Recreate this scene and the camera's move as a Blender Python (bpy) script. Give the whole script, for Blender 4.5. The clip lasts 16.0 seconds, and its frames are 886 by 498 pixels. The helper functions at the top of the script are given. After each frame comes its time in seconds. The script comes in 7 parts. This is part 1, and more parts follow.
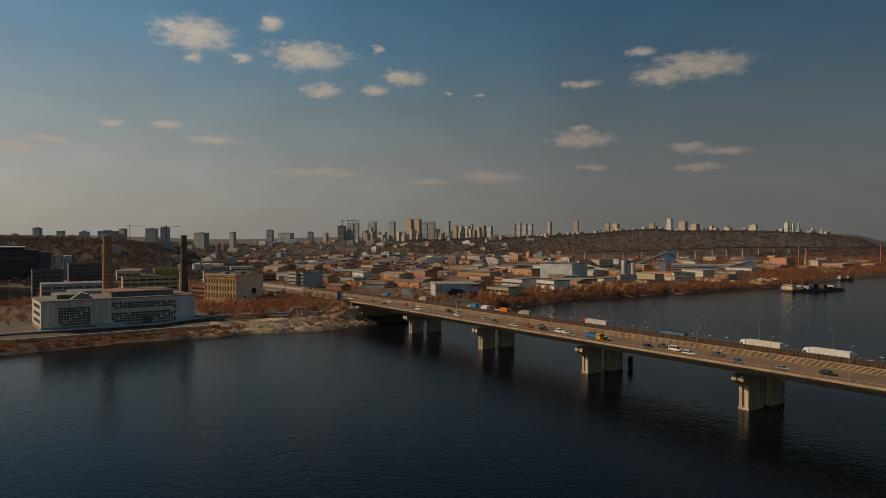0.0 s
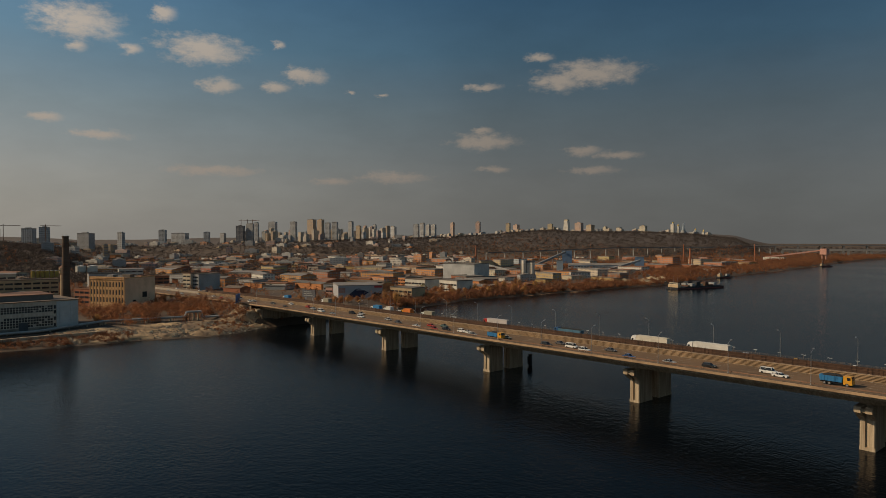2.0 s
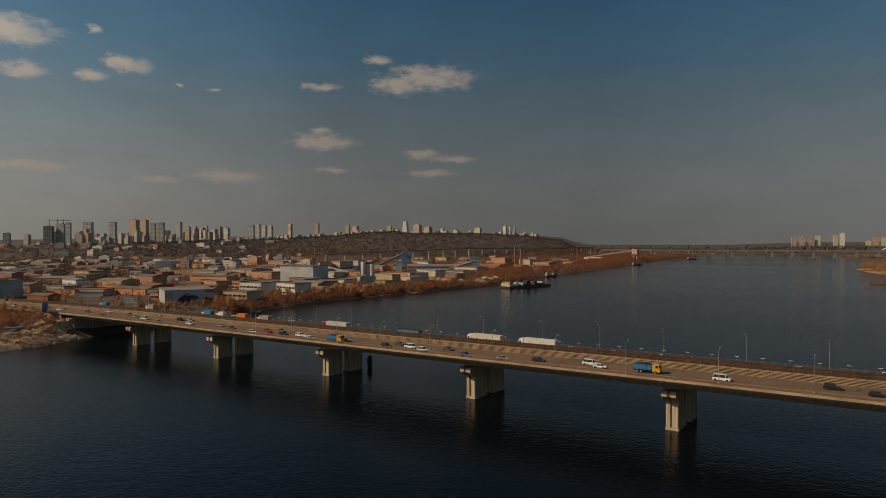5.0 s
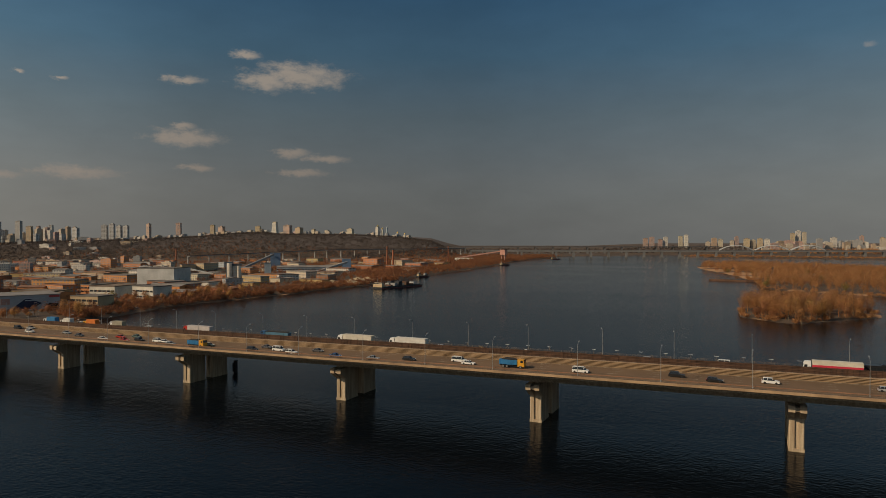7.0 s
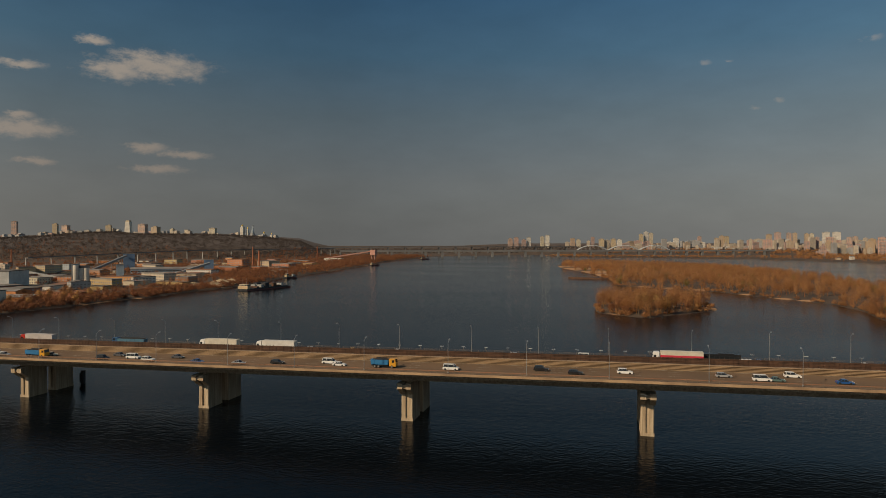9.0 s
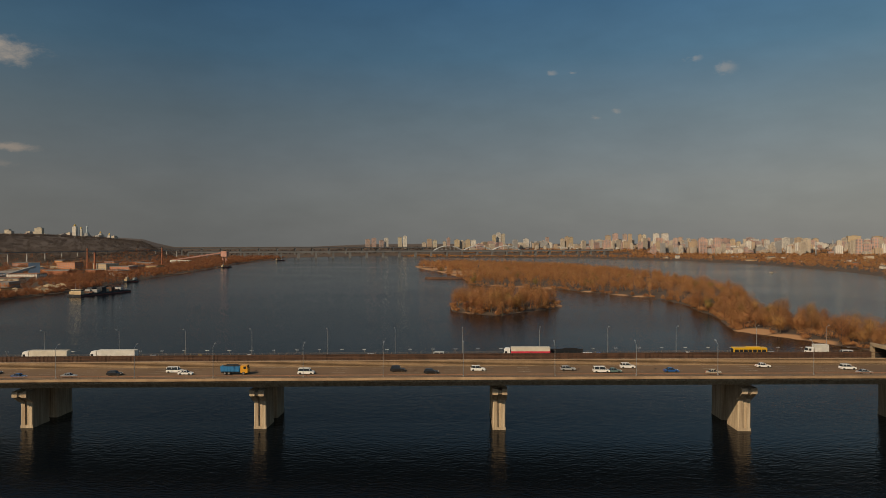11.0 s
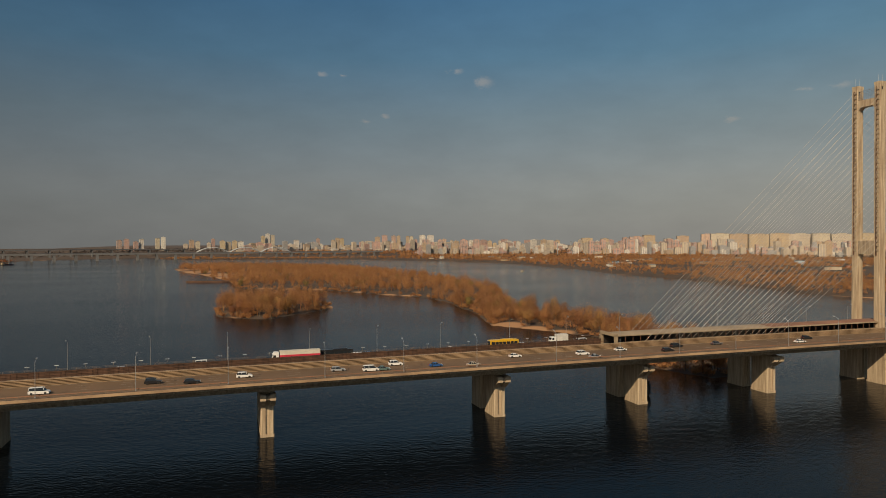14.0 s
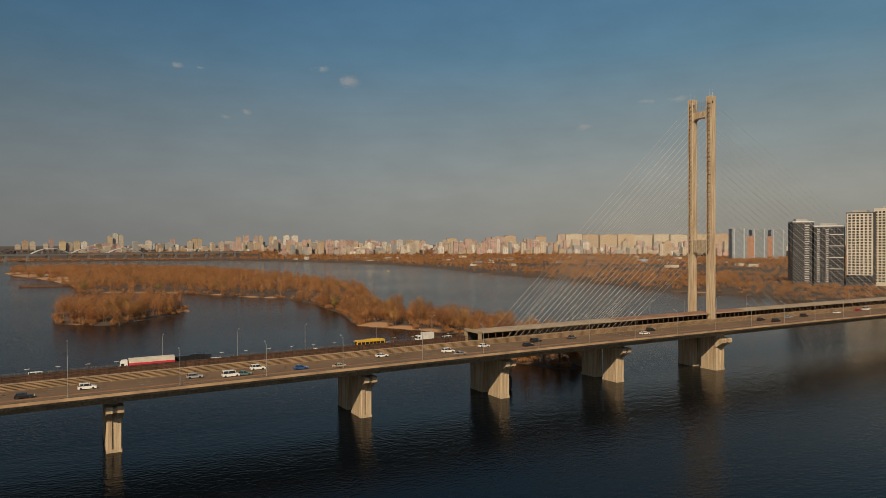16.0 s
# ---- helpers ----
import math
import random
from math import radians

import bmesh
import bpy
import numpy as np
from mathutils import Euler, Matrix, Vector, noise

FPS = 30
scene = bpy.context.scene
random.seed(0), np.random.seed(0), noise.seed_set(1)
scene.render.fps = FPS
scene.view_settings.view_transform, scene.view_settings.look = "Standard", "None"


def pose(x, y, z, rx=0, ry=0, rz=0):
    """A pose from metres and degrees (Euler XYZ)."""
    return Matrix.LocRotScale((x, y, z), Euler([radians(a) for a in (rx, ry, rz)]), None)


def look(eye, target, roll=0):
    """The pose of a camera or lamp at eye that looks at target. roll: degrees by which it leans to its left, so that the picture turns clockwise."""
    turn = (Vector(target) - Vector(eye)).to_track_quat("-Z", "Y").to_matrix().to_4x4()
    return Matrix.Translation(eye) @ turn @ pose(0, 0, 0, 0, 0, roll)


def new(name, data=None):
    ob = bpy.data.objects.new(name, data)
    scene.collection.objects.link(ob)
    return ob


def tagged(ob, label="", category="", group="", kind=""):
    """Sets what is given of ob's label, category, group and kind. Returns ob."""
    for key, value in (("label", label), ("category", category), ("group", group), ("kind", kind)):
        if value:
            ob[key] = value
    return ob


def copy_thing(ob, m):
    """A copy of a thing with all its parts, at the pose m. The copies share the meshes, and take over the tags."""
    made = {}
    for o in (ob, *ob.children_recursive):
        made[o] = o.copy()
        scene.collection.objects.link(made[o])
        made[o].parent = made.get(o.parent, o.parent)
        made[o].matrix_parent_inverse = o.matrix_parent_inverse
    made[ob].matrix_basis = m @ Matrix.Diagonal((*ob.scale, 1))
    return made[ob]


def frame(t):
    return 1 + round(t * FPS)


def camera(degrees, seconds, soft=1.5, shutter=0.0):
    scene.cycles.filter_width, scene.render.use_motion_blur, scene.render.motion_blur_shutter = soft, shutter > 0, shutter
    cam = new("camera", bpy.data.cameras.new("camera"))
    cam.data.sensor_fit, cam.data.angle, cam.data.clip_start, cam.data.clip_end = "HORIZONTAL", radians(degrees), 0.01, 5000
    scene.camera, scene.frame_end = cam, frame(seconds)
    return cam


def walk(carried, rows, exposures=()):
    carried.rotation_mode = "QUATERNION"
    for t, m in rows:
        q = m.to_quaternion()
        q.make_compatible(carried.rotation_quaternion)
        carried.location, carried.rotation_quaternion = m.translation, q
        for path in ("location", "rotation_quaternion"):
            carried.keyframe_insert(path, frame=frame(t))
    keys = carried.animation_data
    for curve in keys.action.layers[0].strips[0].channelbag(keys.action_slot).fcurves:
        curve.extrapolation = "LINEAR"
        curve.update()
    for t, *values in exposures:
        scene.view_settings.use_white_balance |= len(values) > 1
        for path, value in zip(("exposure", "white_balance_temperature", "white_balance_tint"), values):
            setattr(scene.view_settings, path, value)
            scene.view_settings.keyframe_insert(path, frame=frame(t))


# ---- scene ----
cam = camera(66.76, 16.0, soft=0.5)
# seconds, x, y, z, yaw, pitch, roll of the hovering drone
ROWS = [
    (0.0, 0.43, -3.01, 60.23, 58.959, -0.872, -0.018),
    (0.5, 0.46, -2.96, 60.30, 56.976, -0.880, 0.000),
    (1.0, 0.48, -2.91, 60.37, 54.907, -0.871, -0.011),
    (1.5, 0.45, -2.84, 60.46, 52.827, -0.859, 0.004),
    (2.0, 0.34, -2.74, 60.54, 50.752, -0.840, -0.008),
    (2.5, 0.11, -2.62, 60.61, 48.654, -0.824, 0.010),
    (3.0, -0.19, -2.49, 60.66, 46.531, -0.789, 0.003),
    (3.5, -0.48, -2.36, 60.70, 44.404, -0.780, -0.062),
    (4.0, -0.72, -2.22, 60.72, 42.154, -0.768, -0.031),
    (6.5, 0.32, -1.14, 60.11, 29.028, -0.630, 0.051),
    (7.0, 0.11, -1.01, 60.00, 26.333, -0.622, 0.026),
    (7.5, -0.11, -0.87, 59.92, 23.646, -0.606, 0.060),
    (8.0, -0.31, -0.72, 59.88, 20.920, -0.600, 0.020),
    (8.5, -0.47, -0.58, 59.85, 18.099, -0.626, -0.014),
    (9.0, -0.59, -0.45, 59.81, 15.282, -0.609, 0.023),
    (11.5, 0.00, 0.00, 60.00, -0.010, -0.565, 0.082),
    (12.0, 0.10, 0.05, 59.98, -3.280, -0.561, 0.057),
    (12.5, 0.16, 0.14, 59.95, -6.530, -0.530, 0.023),
    (13.0, 0.20, 0.26, 59.90, -9.837, -0.496, 0.044),
    (13.5, 0.26, 0.49, 59.84, -13.053, -0.496, 0.056),
    (14.0, 0.34, 0.83, 59.79, -16.121, -0.473, 0.089),
    (14.5, 0.42, 1.17, 59.72, -18.963, -0.483, 0.128),
    (15.0, 0.50, 1.46, 59.65, -21.785, -0.474, 0.135),
    (15.5, 0.60, 1.66, 59.57, -24.595, -0.474, 0.141),
    (16.0, 0.73, 1.80, 59.47, -27.476, -0.471, 0.151),
]
EXPOSURES = [(0.0, -0.33), (4.0, -0.41), (8.0, -0.29), (12.0, -0.12), (16.0, -0.01)]
walk(cam, [(t, pose(x, y, z, 90 + pitch, roll, yaw)) for t, x, y, z, yaw, pitch, roll in ROWS], EXPOSURES)

# ---------------------------------------------------------------- light
SUN_AZ, SUN_EL = radians(-141.0), radians(36.0)      # from north towards east, over the horizon
sun = new("sun", bpy.data.lights.new("sun", "SUN"))
sun.data.energy, sun.data.angle, sun.data.color = 4.6, radians(0.6), (1.0, 0.79, 0.54)
way = Vector((math.sin(SUN_AZ) * math.cos(SUN_EL), math.cos(SUN_AZ) * math.cos(SUN_EL), math.sin(SUN_EL)))
sun.matrix_world = look(way * 300, (0, 0, 0))

world = bpy.data.worlds.new("sky")
scene.world = world
world.use_nodes = True
wn, wl = world.node_tree.nodes, world.node_tree.links
wn.clear()


def wnode(kind, **inputs):
    n = wn.new(kind)
    for k, v in inputs.items():
        n.inputs[int(k[1:])].default_value = v
    return n


def wmath(op, a, b=None, clamp=False):
    n = wn.new("ShaderNodeMath")
    n.operation, n.use_clamp = op, clamp
    for i, v in enumerate((a, b)):
        if v is None:
            continue
        if isinstance(v, (int, float)):
            n.inputs[i].default_value = v
        else:
            wl.new(v, n.inputs[i])
    return n.outputs[0]


def wmix(fac, a, b):
    n = wn.new("ShaderNodeMix")
    n.data_type = "RGBA"
    for sock, v in ((n.inputs[0], fac), (n.inputs[6], a), (n.inputs[7], b)):
        if isinstance(v, (int, float)):
            sock.default_value = v
        elif isinstance(v, tuple):
            sock.default_value = (*v, 1)
        else:
            wl.new(v, sock)
    return n.outputs[2]


# clouds: bearing, height, half width, half height, in degrees; a bank in the west and single ones in the east
CLOUDS_WEST = [
    (-79.1, 15.9, 3.4, 1.5), (-73.2, 17.2, 1.1, 0.8), (-70.3, 14.8, 3.9, 1.3), (-62.3, 13.3, 2.0, 0.8), (-64.8, 12.3, 1.4, 0.5),
    (-69.1, 12.2, 1.8, 0.7), (-75.5, 14.4, 0.9, 0.5), (-79.3, 14.2, 0.9, 0.5), (-64.4, 15.6, 0.6, 0.4), (-85.1, 8.8, 1.2, 0.35),
    (-81.3, 8.9, 1.3, 0.4), (-77.7, 7.9, 2.2, 0.45), (-91.3, 6.6, 2.0, 0.5), (-89.3, 7.3, 1.6, 0.35), (-69.6, 5.5, 4.2, 0.5),
    (-60.1, 4.8, 2.0, 0.3), (-54.8, 5.2, 3.2, 0.6), (-58.5, 12.1, 0.4, 0.2), (-55.9, 12.0, 0.6, 0.2)]
CLOUDS_NORTH = [
    (-38.2, 13.5, 4.4, 1.2), (-41.0, 13.0, 2.6, 1.0), (-42.6, 14.9, 1.4, 0.4), (-47.3, 12.6, 1.7, 0.4), (-47.2, 8.2, 3.2, 0.8), (-47.4, 9.1, 1.1, 0.4),
    (-39.0, 7.3, 1.6, 0.5), (-36.2, 6.9, 2.2, 0.4), (-46.4, 5.9, 1.5, 0.35), (-38.2, 5.7, 2.4, 0.4)]
CLOUDS_EAST = [
    (19.7, 13.4, 1.2, 0.65), (6.0, 13.9, 0.7, 0.35), (7.6, 13.9, 0.6, 0.2), (9.6, 10.2, 0.6, 0.25), (11.3, 10.6, 0.5, 0.3), (17.3, 14.3, 0.9, 0.3),
    (46.7, 11.5, 1.1, 0.4), (44.5, 11.4, 0.7, 0.25), (39.4, 9.6, 0.9, 0.25)]

coord = wn.new("ShaderNodeTexCoord").outputs["Generated"]
split = wn.new("ShaderNodeSeparateXYZ")
wl.new(coord, split.inputs[0])
bearing = wmath("MULTIPLY", wmath("ARCTAN2", split.outputs[0], split.outputs[1]), 180 / math.pi)
height = wmath("MULTIPLY", wmath("ARCSINE", split.outputs[2]), 180 / math.pi)
spot = wn.new("ShaderNodeCombineXYZ")
wl.new(bearing, spot.inputs[0]), wl.new(height, spot.inputs[1])


def wnoise(scale, stretch, detail, rough):
    m = wn.new("ShaderNodeVectorMath")
    m.operation = "MULTIPLY"
    m.inputs[1].default_value = (scale, scale * stretch, 1)
    wl.new(spot.outputs[0], m.inputs[0])
    n = wn.new("ShaderNodeTexNoise")
    wl.new(m.outputs[0], n.inputs["Vector"])
    n.inputs["Scale"].default_value, n.inputs["Detail"].default_value, n.inputs["Roughness"].default_value = 1.0, detail, rough
    return n


puff, wisp = wnoise(0.75, 1.9, 7, 0.66), wnoise(0.16, 2.5, 4, 0.55)
bend = wn.new("ShaderNodeVectorMath")
bend.operation = "MULTIPLY_ADD"
wl.new(puff.outputs["Color"], bend.inputs[0])
bend.inputs[1].default_value, bend.inputs[2].default_value = (1.6, 0.7, 0), (-0.8, -0.35, 0)
bent = wn.new("ShaderNodeVectorMath")
wl.new(spot.outputs[0], bent.inputs[0]), wl.new(bend.outputs[0], bent.inputs[1])
dense = None
for a, e, w, h in CLOUDS_WEST + CLOUDS_NORTH + CLOUDS_EAST:
    off = wn.new("ShaderNodeVectorMath")
    off.operation = "SUBTRACT"
    wl.new(bent.outputs[0], off.inputs[0])
    off.inputs[1].default_value = (a, e, 0)
    mul = wn.new("ShaderNodeVectorMath")
    mul.operation = "MULTIPLY"
    wl.new(off.outputs[0], mul.inputs[0])
    mul.inputs[1].default_value = (1 / w, 1 / h, 0)
    ln = wn.new("ShaderNodeVectorMath")
    ln.operation = "LENGTH"
    wl.new(mul.outputs[0], ln.inputs[0])
    d = wmath("SUBTRACT", 1.12, ln.outputs["Value"])
    if (a, e, w, h) in CLOUDS_EAST:
        d = wmath("SUBTRACT", d, 0.24)
    dense = d if dense is None else wmath("MAXIMUM", dense, d)
dense = wmath("MAXIMUM", dense, -1.0)
dense = wmath("ADD", dense, wmath("MULTIPLY", wmath("SUBTRACT", puff.outputs["Fac"], 0.5), 1.9))
ease = wn.new("ShaderNodeMapRange")
ease.interpolation_type = "SMOOTHSTEP"
wl.new(dense, ease.inputs[0])
ease.inputs[1].default_value, ease.inputs[2].default_value, ease.inputs[3].default_value, ease.inputs[4].default_value = -0.02, 1.0, 0.0, 0.85

ramp = wn.new("ShaderNodeValToRGB")
wl.new(wmath("DIVIDE", height, 90.0, True), ramp.inputs[0])
ramp.color_ramp.elements[0].position, ramp.color_ramp.elements[0].color = 0.0, (0.214, 0.203, 0.188, 1)
ramp.color_ramp.elements[1].position, ramp.color_ramp.elements[1].color = 1.0, (0.030, 0.070, 0.150, 1)
for p, c in ((0.055, (0.202, 0.199, 0.191)), (0.115, (0.133, 0.169, 0.186)), (0.17, (0.069, 0.144, 0.208)), (0.235, (0.037, 0.112, 0.204)), (0.45, (0.036, 0.080, 0.150))):
    el = ramp.color_ramp.elements.new(p)
    el.color = (*c, 1)
nishita = wn.new("ShaderNodeTexSky")
nishita.sky_type, nishita.sun_disc, nishita.sun_elevation, nishita.sun_rotation = "NISHITA", False, SUN_EL, SUN_AZ
nishita.air_density, nishita.dust_density = 1.0, 3.0
part_sky = wn.new("ShaderNodeVectorMath")
part_sky.operation = "SCALE"
part_sky.inputs["Scale"].default_value = 0.012
wl.new(nishita.outputs[0], part_sky.inputs[0])
veil = wn.new("ShaderNodeVectorMath")
wl.new(ramp.outputs[0], veil.inputs[0]), wl.new(part_sky.outputs[0], veil.inputs[1])
side_ramp = wn.new("ShaderNodeValToRGB")
wl.new(wmath("DIVIDE", wmath("ADD", bearing, 180.0), 360.0, True), side_ramp.inputs[0])
side_ramp.color_ramp.elements[0].position, side_ramp.color_ramp.elements[0].color = 0.0, (0.8, 0.8, 0.8, 1)
side_ramp.color_ramp.elements[1].position, side_ramp.color_ramp.elements[1].color = 1.0, (0.8, 0.8, 0.8, 1)
for b_deg, v in ((-95, 1.12), (-75, 0.90), (-60, 0.70), (-45, 0.50), (-25, 0.44), (-10, 0.53), (5, 0.62), (22, 0.73), (45, 0.80), (80, 0.82)):
    side_ramp.color_ramp.elements.new((b_deg + 180) / 360).color = (v, v, v, 1)
shade = wmath("MULTIPLY", wmath("ADD", wmath("MULTIPLY", wisp.outputs["Fac"], 0.25), 0.875), wmath("MULTIPLY", side_ramp.outputs[0], 1.5))
toned = wn.new("ShaderNodeVectorMath")
toned.operation = "SCALE"
wl.new(veil.outputs[0], toned.inputs[0]), wl.new(shade, toned.inputs["Scale"])
tint_ramp = wn.new("ShaderNodeValToRGB")
wl.new(wmath("DIVIDE", wmath("ADD", bearing, 180.0), 360.0, True), tint_ramp.inputs[0])
tint_ramp.color_ramp.elements[0].color = tint_ramp.color_ramp.elements[1].color = (0.99, 0.98, 0.95, 1)
for b_deg, c in ((-85, (0.99, 0.98, 0.945)), (-60, (0.97, 0.98, 0.96)), (-20, (0.915, 0.98, 1.02)), (15, (0.935, 0.98, 0.99)), (50, (0.985, 0.98, 0.92))):
    tint_ramp.color_ramp.elements.new((b_deg + 180) / 360).color = (*c, 1)
tinted = wn.new("ShaderNodeVectorMath")
tinted.operation = "MULTIPLY"
wl.new(toned.outputs[0], tinted.inputs[0]), wl.new(tint_ramp.outputs[0], tinted.inputs[1])
toned = tinted
# high up the clear sky is darkest at right angles to the sun and paler opposite it
high_ramp = wn.new("ShaderNodeValToRGB")
high_ramp.color_ramp.interpolation = "EASE"
wl.new(wmath("DIVIDE", wmath("ADD", bearing, 180.0), 360.0, True), high_ramp.inputs[0])
high_ramp.color_ramp.elements[0].color = high_ramp.color_ramp.elements[1].color = (0.45, 0.42, 0.38, 1)
for b_deg, c in ((-95, (0.40, 0.38, 0.36)), (-52, (0.14, 0.13, 0.12)), (0, (0.34, 0.34, 0.33)), (55, (0.85, 0.70, 0.52)), (110, (0.70, 0.62, 0.50))):
    high_ramp.color_ramp.elements.new((b_deg + 180) / 360).color = (*c, 1)
lift = wn.new("ShaderNodeMapRange")
lift.interpolation_type = "SMOOTHSTEP"
wl.new(height, lift.inputs[0])
lift.inputs[1].default_value, lift.inputs[2].default_value = 17.0, 34.0
doubled = wn.new("ShaderNodeVectorMath")
doubled.operation = "SCALE"
doubled.inputs["Scale"].default_value = 2.6
wl.new(high_ramp.outputs[0], doubled.inputs[0])
high_tone = wn.new("ShaderNodeVectorMath")
high_tone.operation = "MULTIPLY"
wl.new(toned.outputs[0], high_tone.inputs[0])
wl.new(wmix(lift.outputs[0], (1.0, 1.0, 1.0), doubled.outputs[0]), high_tone.inputs[1])
toned = high_tone
cloud_col = wmix(wmath("DIVIDE", height, 16.0, True), (0.28, 0.235, 0.20), (0.56, 0.475, 0.39))
lit_cloud = wn.new("ShaderNodeVectorMath")
lit_cloud.operation = "SCALE"
wl.new(cloud_col, lit_cloud.inputs[0]), wl.new(wmath("ADD", wmath("MULTIPLY", shade, 0.5), 0.42), lit_cloud.inputs["Scale"])
thin = wn.new("ShaderNodeMapRange")
wl.new(bearing, thin.inputs[0])
thin.inputs[1].default_value, thin.inputs[2].default_value, thin.inputs[3].default_value, thin.inputs[4].default_value = -38.0, 0.0, 1.0, 0.38
sky_col = wmix(wmath("MULTIPLY", ease.outputs[0], thin.outputs[0]), toned.outputs[0], lit_cloud.outputs[0])
back = wn.new("ShaderNodeBackground")
wl.new(sky_col, back.inputs[0])
back.inputs[1].default_value = 1.0
wl.new(back.outputs[0], wn.new("ShaderNodeOutputWorld").inputs[0])

# ---------------------------------------------------------------- materials
MATS = {}


def mat(name, col, rough=0.75, var=0.3, scale=0.15, fine=3.0, bump=0.15, metal=0.0, rnd=0.0, col2=None, island=False, streak=False):
    """A surface with stains at two scales, a fine relief and, with rnd, a shade of its own for each object."""
    if name in MATS:
        return MATS[name]
    m = bpy.data.materials.new(name)
    m.use_nodes = True
    n, l = m.node_tree.nodes, m.node_tree.links
    b = n["Principled BSDF"]
    b.inputs["Roughness"].default_value, b.inputs["Metallic"].default_value = rough, metal
    tc = n.new("ShaderNodeTexCoord")
    big, small = n.new("ShaderNodeTexNoise"), n.new("ShaderNodeTexNoise")
    for t, s, d in ((big, scale, 4), (small, fine, 3)):
        t.inputs["Scale"].default_value, t.inputs["Detail"].default_value = s, d
        l.new(tc.outputs["Object"], t.inputs["Vector"])
    if streak:
        runs = n.new("ShaderNodeMapping")
        runs.inputs["Scale"].default_value = (5.0, 5.0, 0.35)
        l.new(tc.outputs["Object"], runs.inputs[0]), l.new(runs.outputs[0], big.inputs["Vector"])
    mix = n.new("ShaderNodeMix")
    mix.data_type = "RGBA"
    rg = n.new("ShaderNodeMapRange")
    l.new(big.outputs["Fac"], rg.inputs[0])
    rg.inputs[1].default_value, rg.inputs[2].default_value = 0.35, 0.65
    l.new(rg.outputs[0], mix.inputs[0])
    dark = col2 or tuple(c * (1 - var) for c in col)
    mix.inputs[6].default_value, mix.inputs[7].default_value = (*dark, 1), (*col, 1)
    hsv = n.new("ShaderNodeHueSaturation")
    l.new(mix.outputs[2], hsv.inputs["Color"])
    val = n.new("ShaderNodeMath")
    val.operation = "MULTIPLY_ADD"
    l.new(small.outputs["Fac"], val.inputs[0])
    val.inputs[1].default_value, val.inputs[2].default_value = var * 1.2, 1 - var * 0.6
    out = val.outputs[0]
    if rnd:
        src = n.new("ShaderNodeNewGeometry").outputs["Random Per Island"] if island else n.new("ShaderNodeObjectInfo").outputs["Random"]
        k = n.new("ShaderNodeMath")
        k.operation = "MULTIPLY_ADD"
        l.new(src, k.inputs[0])
        k.inputs[1].default_value, k.inputs[2].default_value = rnd * 2, 1 - rnd
        k2 = n.new("ShaderNodeMath")
        k2.operation = "MULTIPLY"
        l.new(out, k2.inputs[0]), l.new(k.outputs[0], k2.inputs[1])
        out = k2.outputs[0]
        hue = n.new("ShaderNodeMath")
        hue.operation = "MULTIPLY_ADD"
        l.new(src, hue.inputs[0])
        hue.inputs[1].default_value, hue.inputs[2].default_value = 0.03, 0.485
        l.new(hue.outputs[0], hsv.inputs["Hue"])
    l.new(out, hsv.inputs["Value"])
    l.new(hsv.outputs[0], b.inputs["Base Color"])
    if bump:
        bp = n.new("ShaderNodeBump")
        bp.inputs["Strength"].default_value = bump
        bp.inputs["Distance"].default_value = 0.05
        l.new(small.outputs["Fac"], bp.inputs["Height"])
        l.new(bp.outputs[0], b.inputs["Normal"])
    MATS[name] = m
    return m


def facade(name, wall, glass=(0.16, 0.15, 0.145), cell=(3.2, 3.0), gap=0.9, rough=0.7):
    """Far walls: rows of windows in plaster, on the scale of storeys. Panes are lifted to grey for haze and reflected
    sky.
    """
    if name in MATS:
        return MATS[name]
    m = mat(name, wall, rough, var=0.16, scale=0.06, fine=0.5, bump=0.0, rnd=0.10)
    n, l = m.node_tree.nodes, m.node_tree.links
    b = n["Principled BSDF"]
    plaster = b.inputs["Base Color"].links[0].from_socket
    tc = n.new("ShaderNodeTexCoord")
    sp = n.new("ShaderNodeSeparateXYZ")
    l.new(tc.outputs["Object"], sp.inputs[0])
    add = n.new("ShaderNodeMath")
    l.new(sp.outputs[0], add.inputs[0]), l.new(sp.outputs[1], add.inputs[1])
    cb = n.new("ShaderNodeCombineXYZ")
    l.new(add.outputs[0], cb.inputs[0]), l.new(sp.outputs[2], cb.inputs[1])
    br = n.new("ShaderNodeTexBrick")
    br.offset, br.squash = 0.0, 1.0
    l.new(cb.outputs[0], br.inputs["Vector"])
    br.inputs["Scale"].default_value = 1.0
    br.inputs["Color1"].default_value = (*glass, 1)
    br.inputs["Color2"].default_value = (*(g * 1.8 for g in glass), 1)
    br.inputs["Mortar Size"].default_value, br.inputs["Mortar Smooth"].default_value = gap, 0.1
    br.inputs["Brick Width"].default_value, br.inputs["Row Height"].default_value = cell
    l.new(plaster, br.inputs["Mortar"])
    l.new(br.outputs["Color"], b.inputs["Base Color"])
    return m


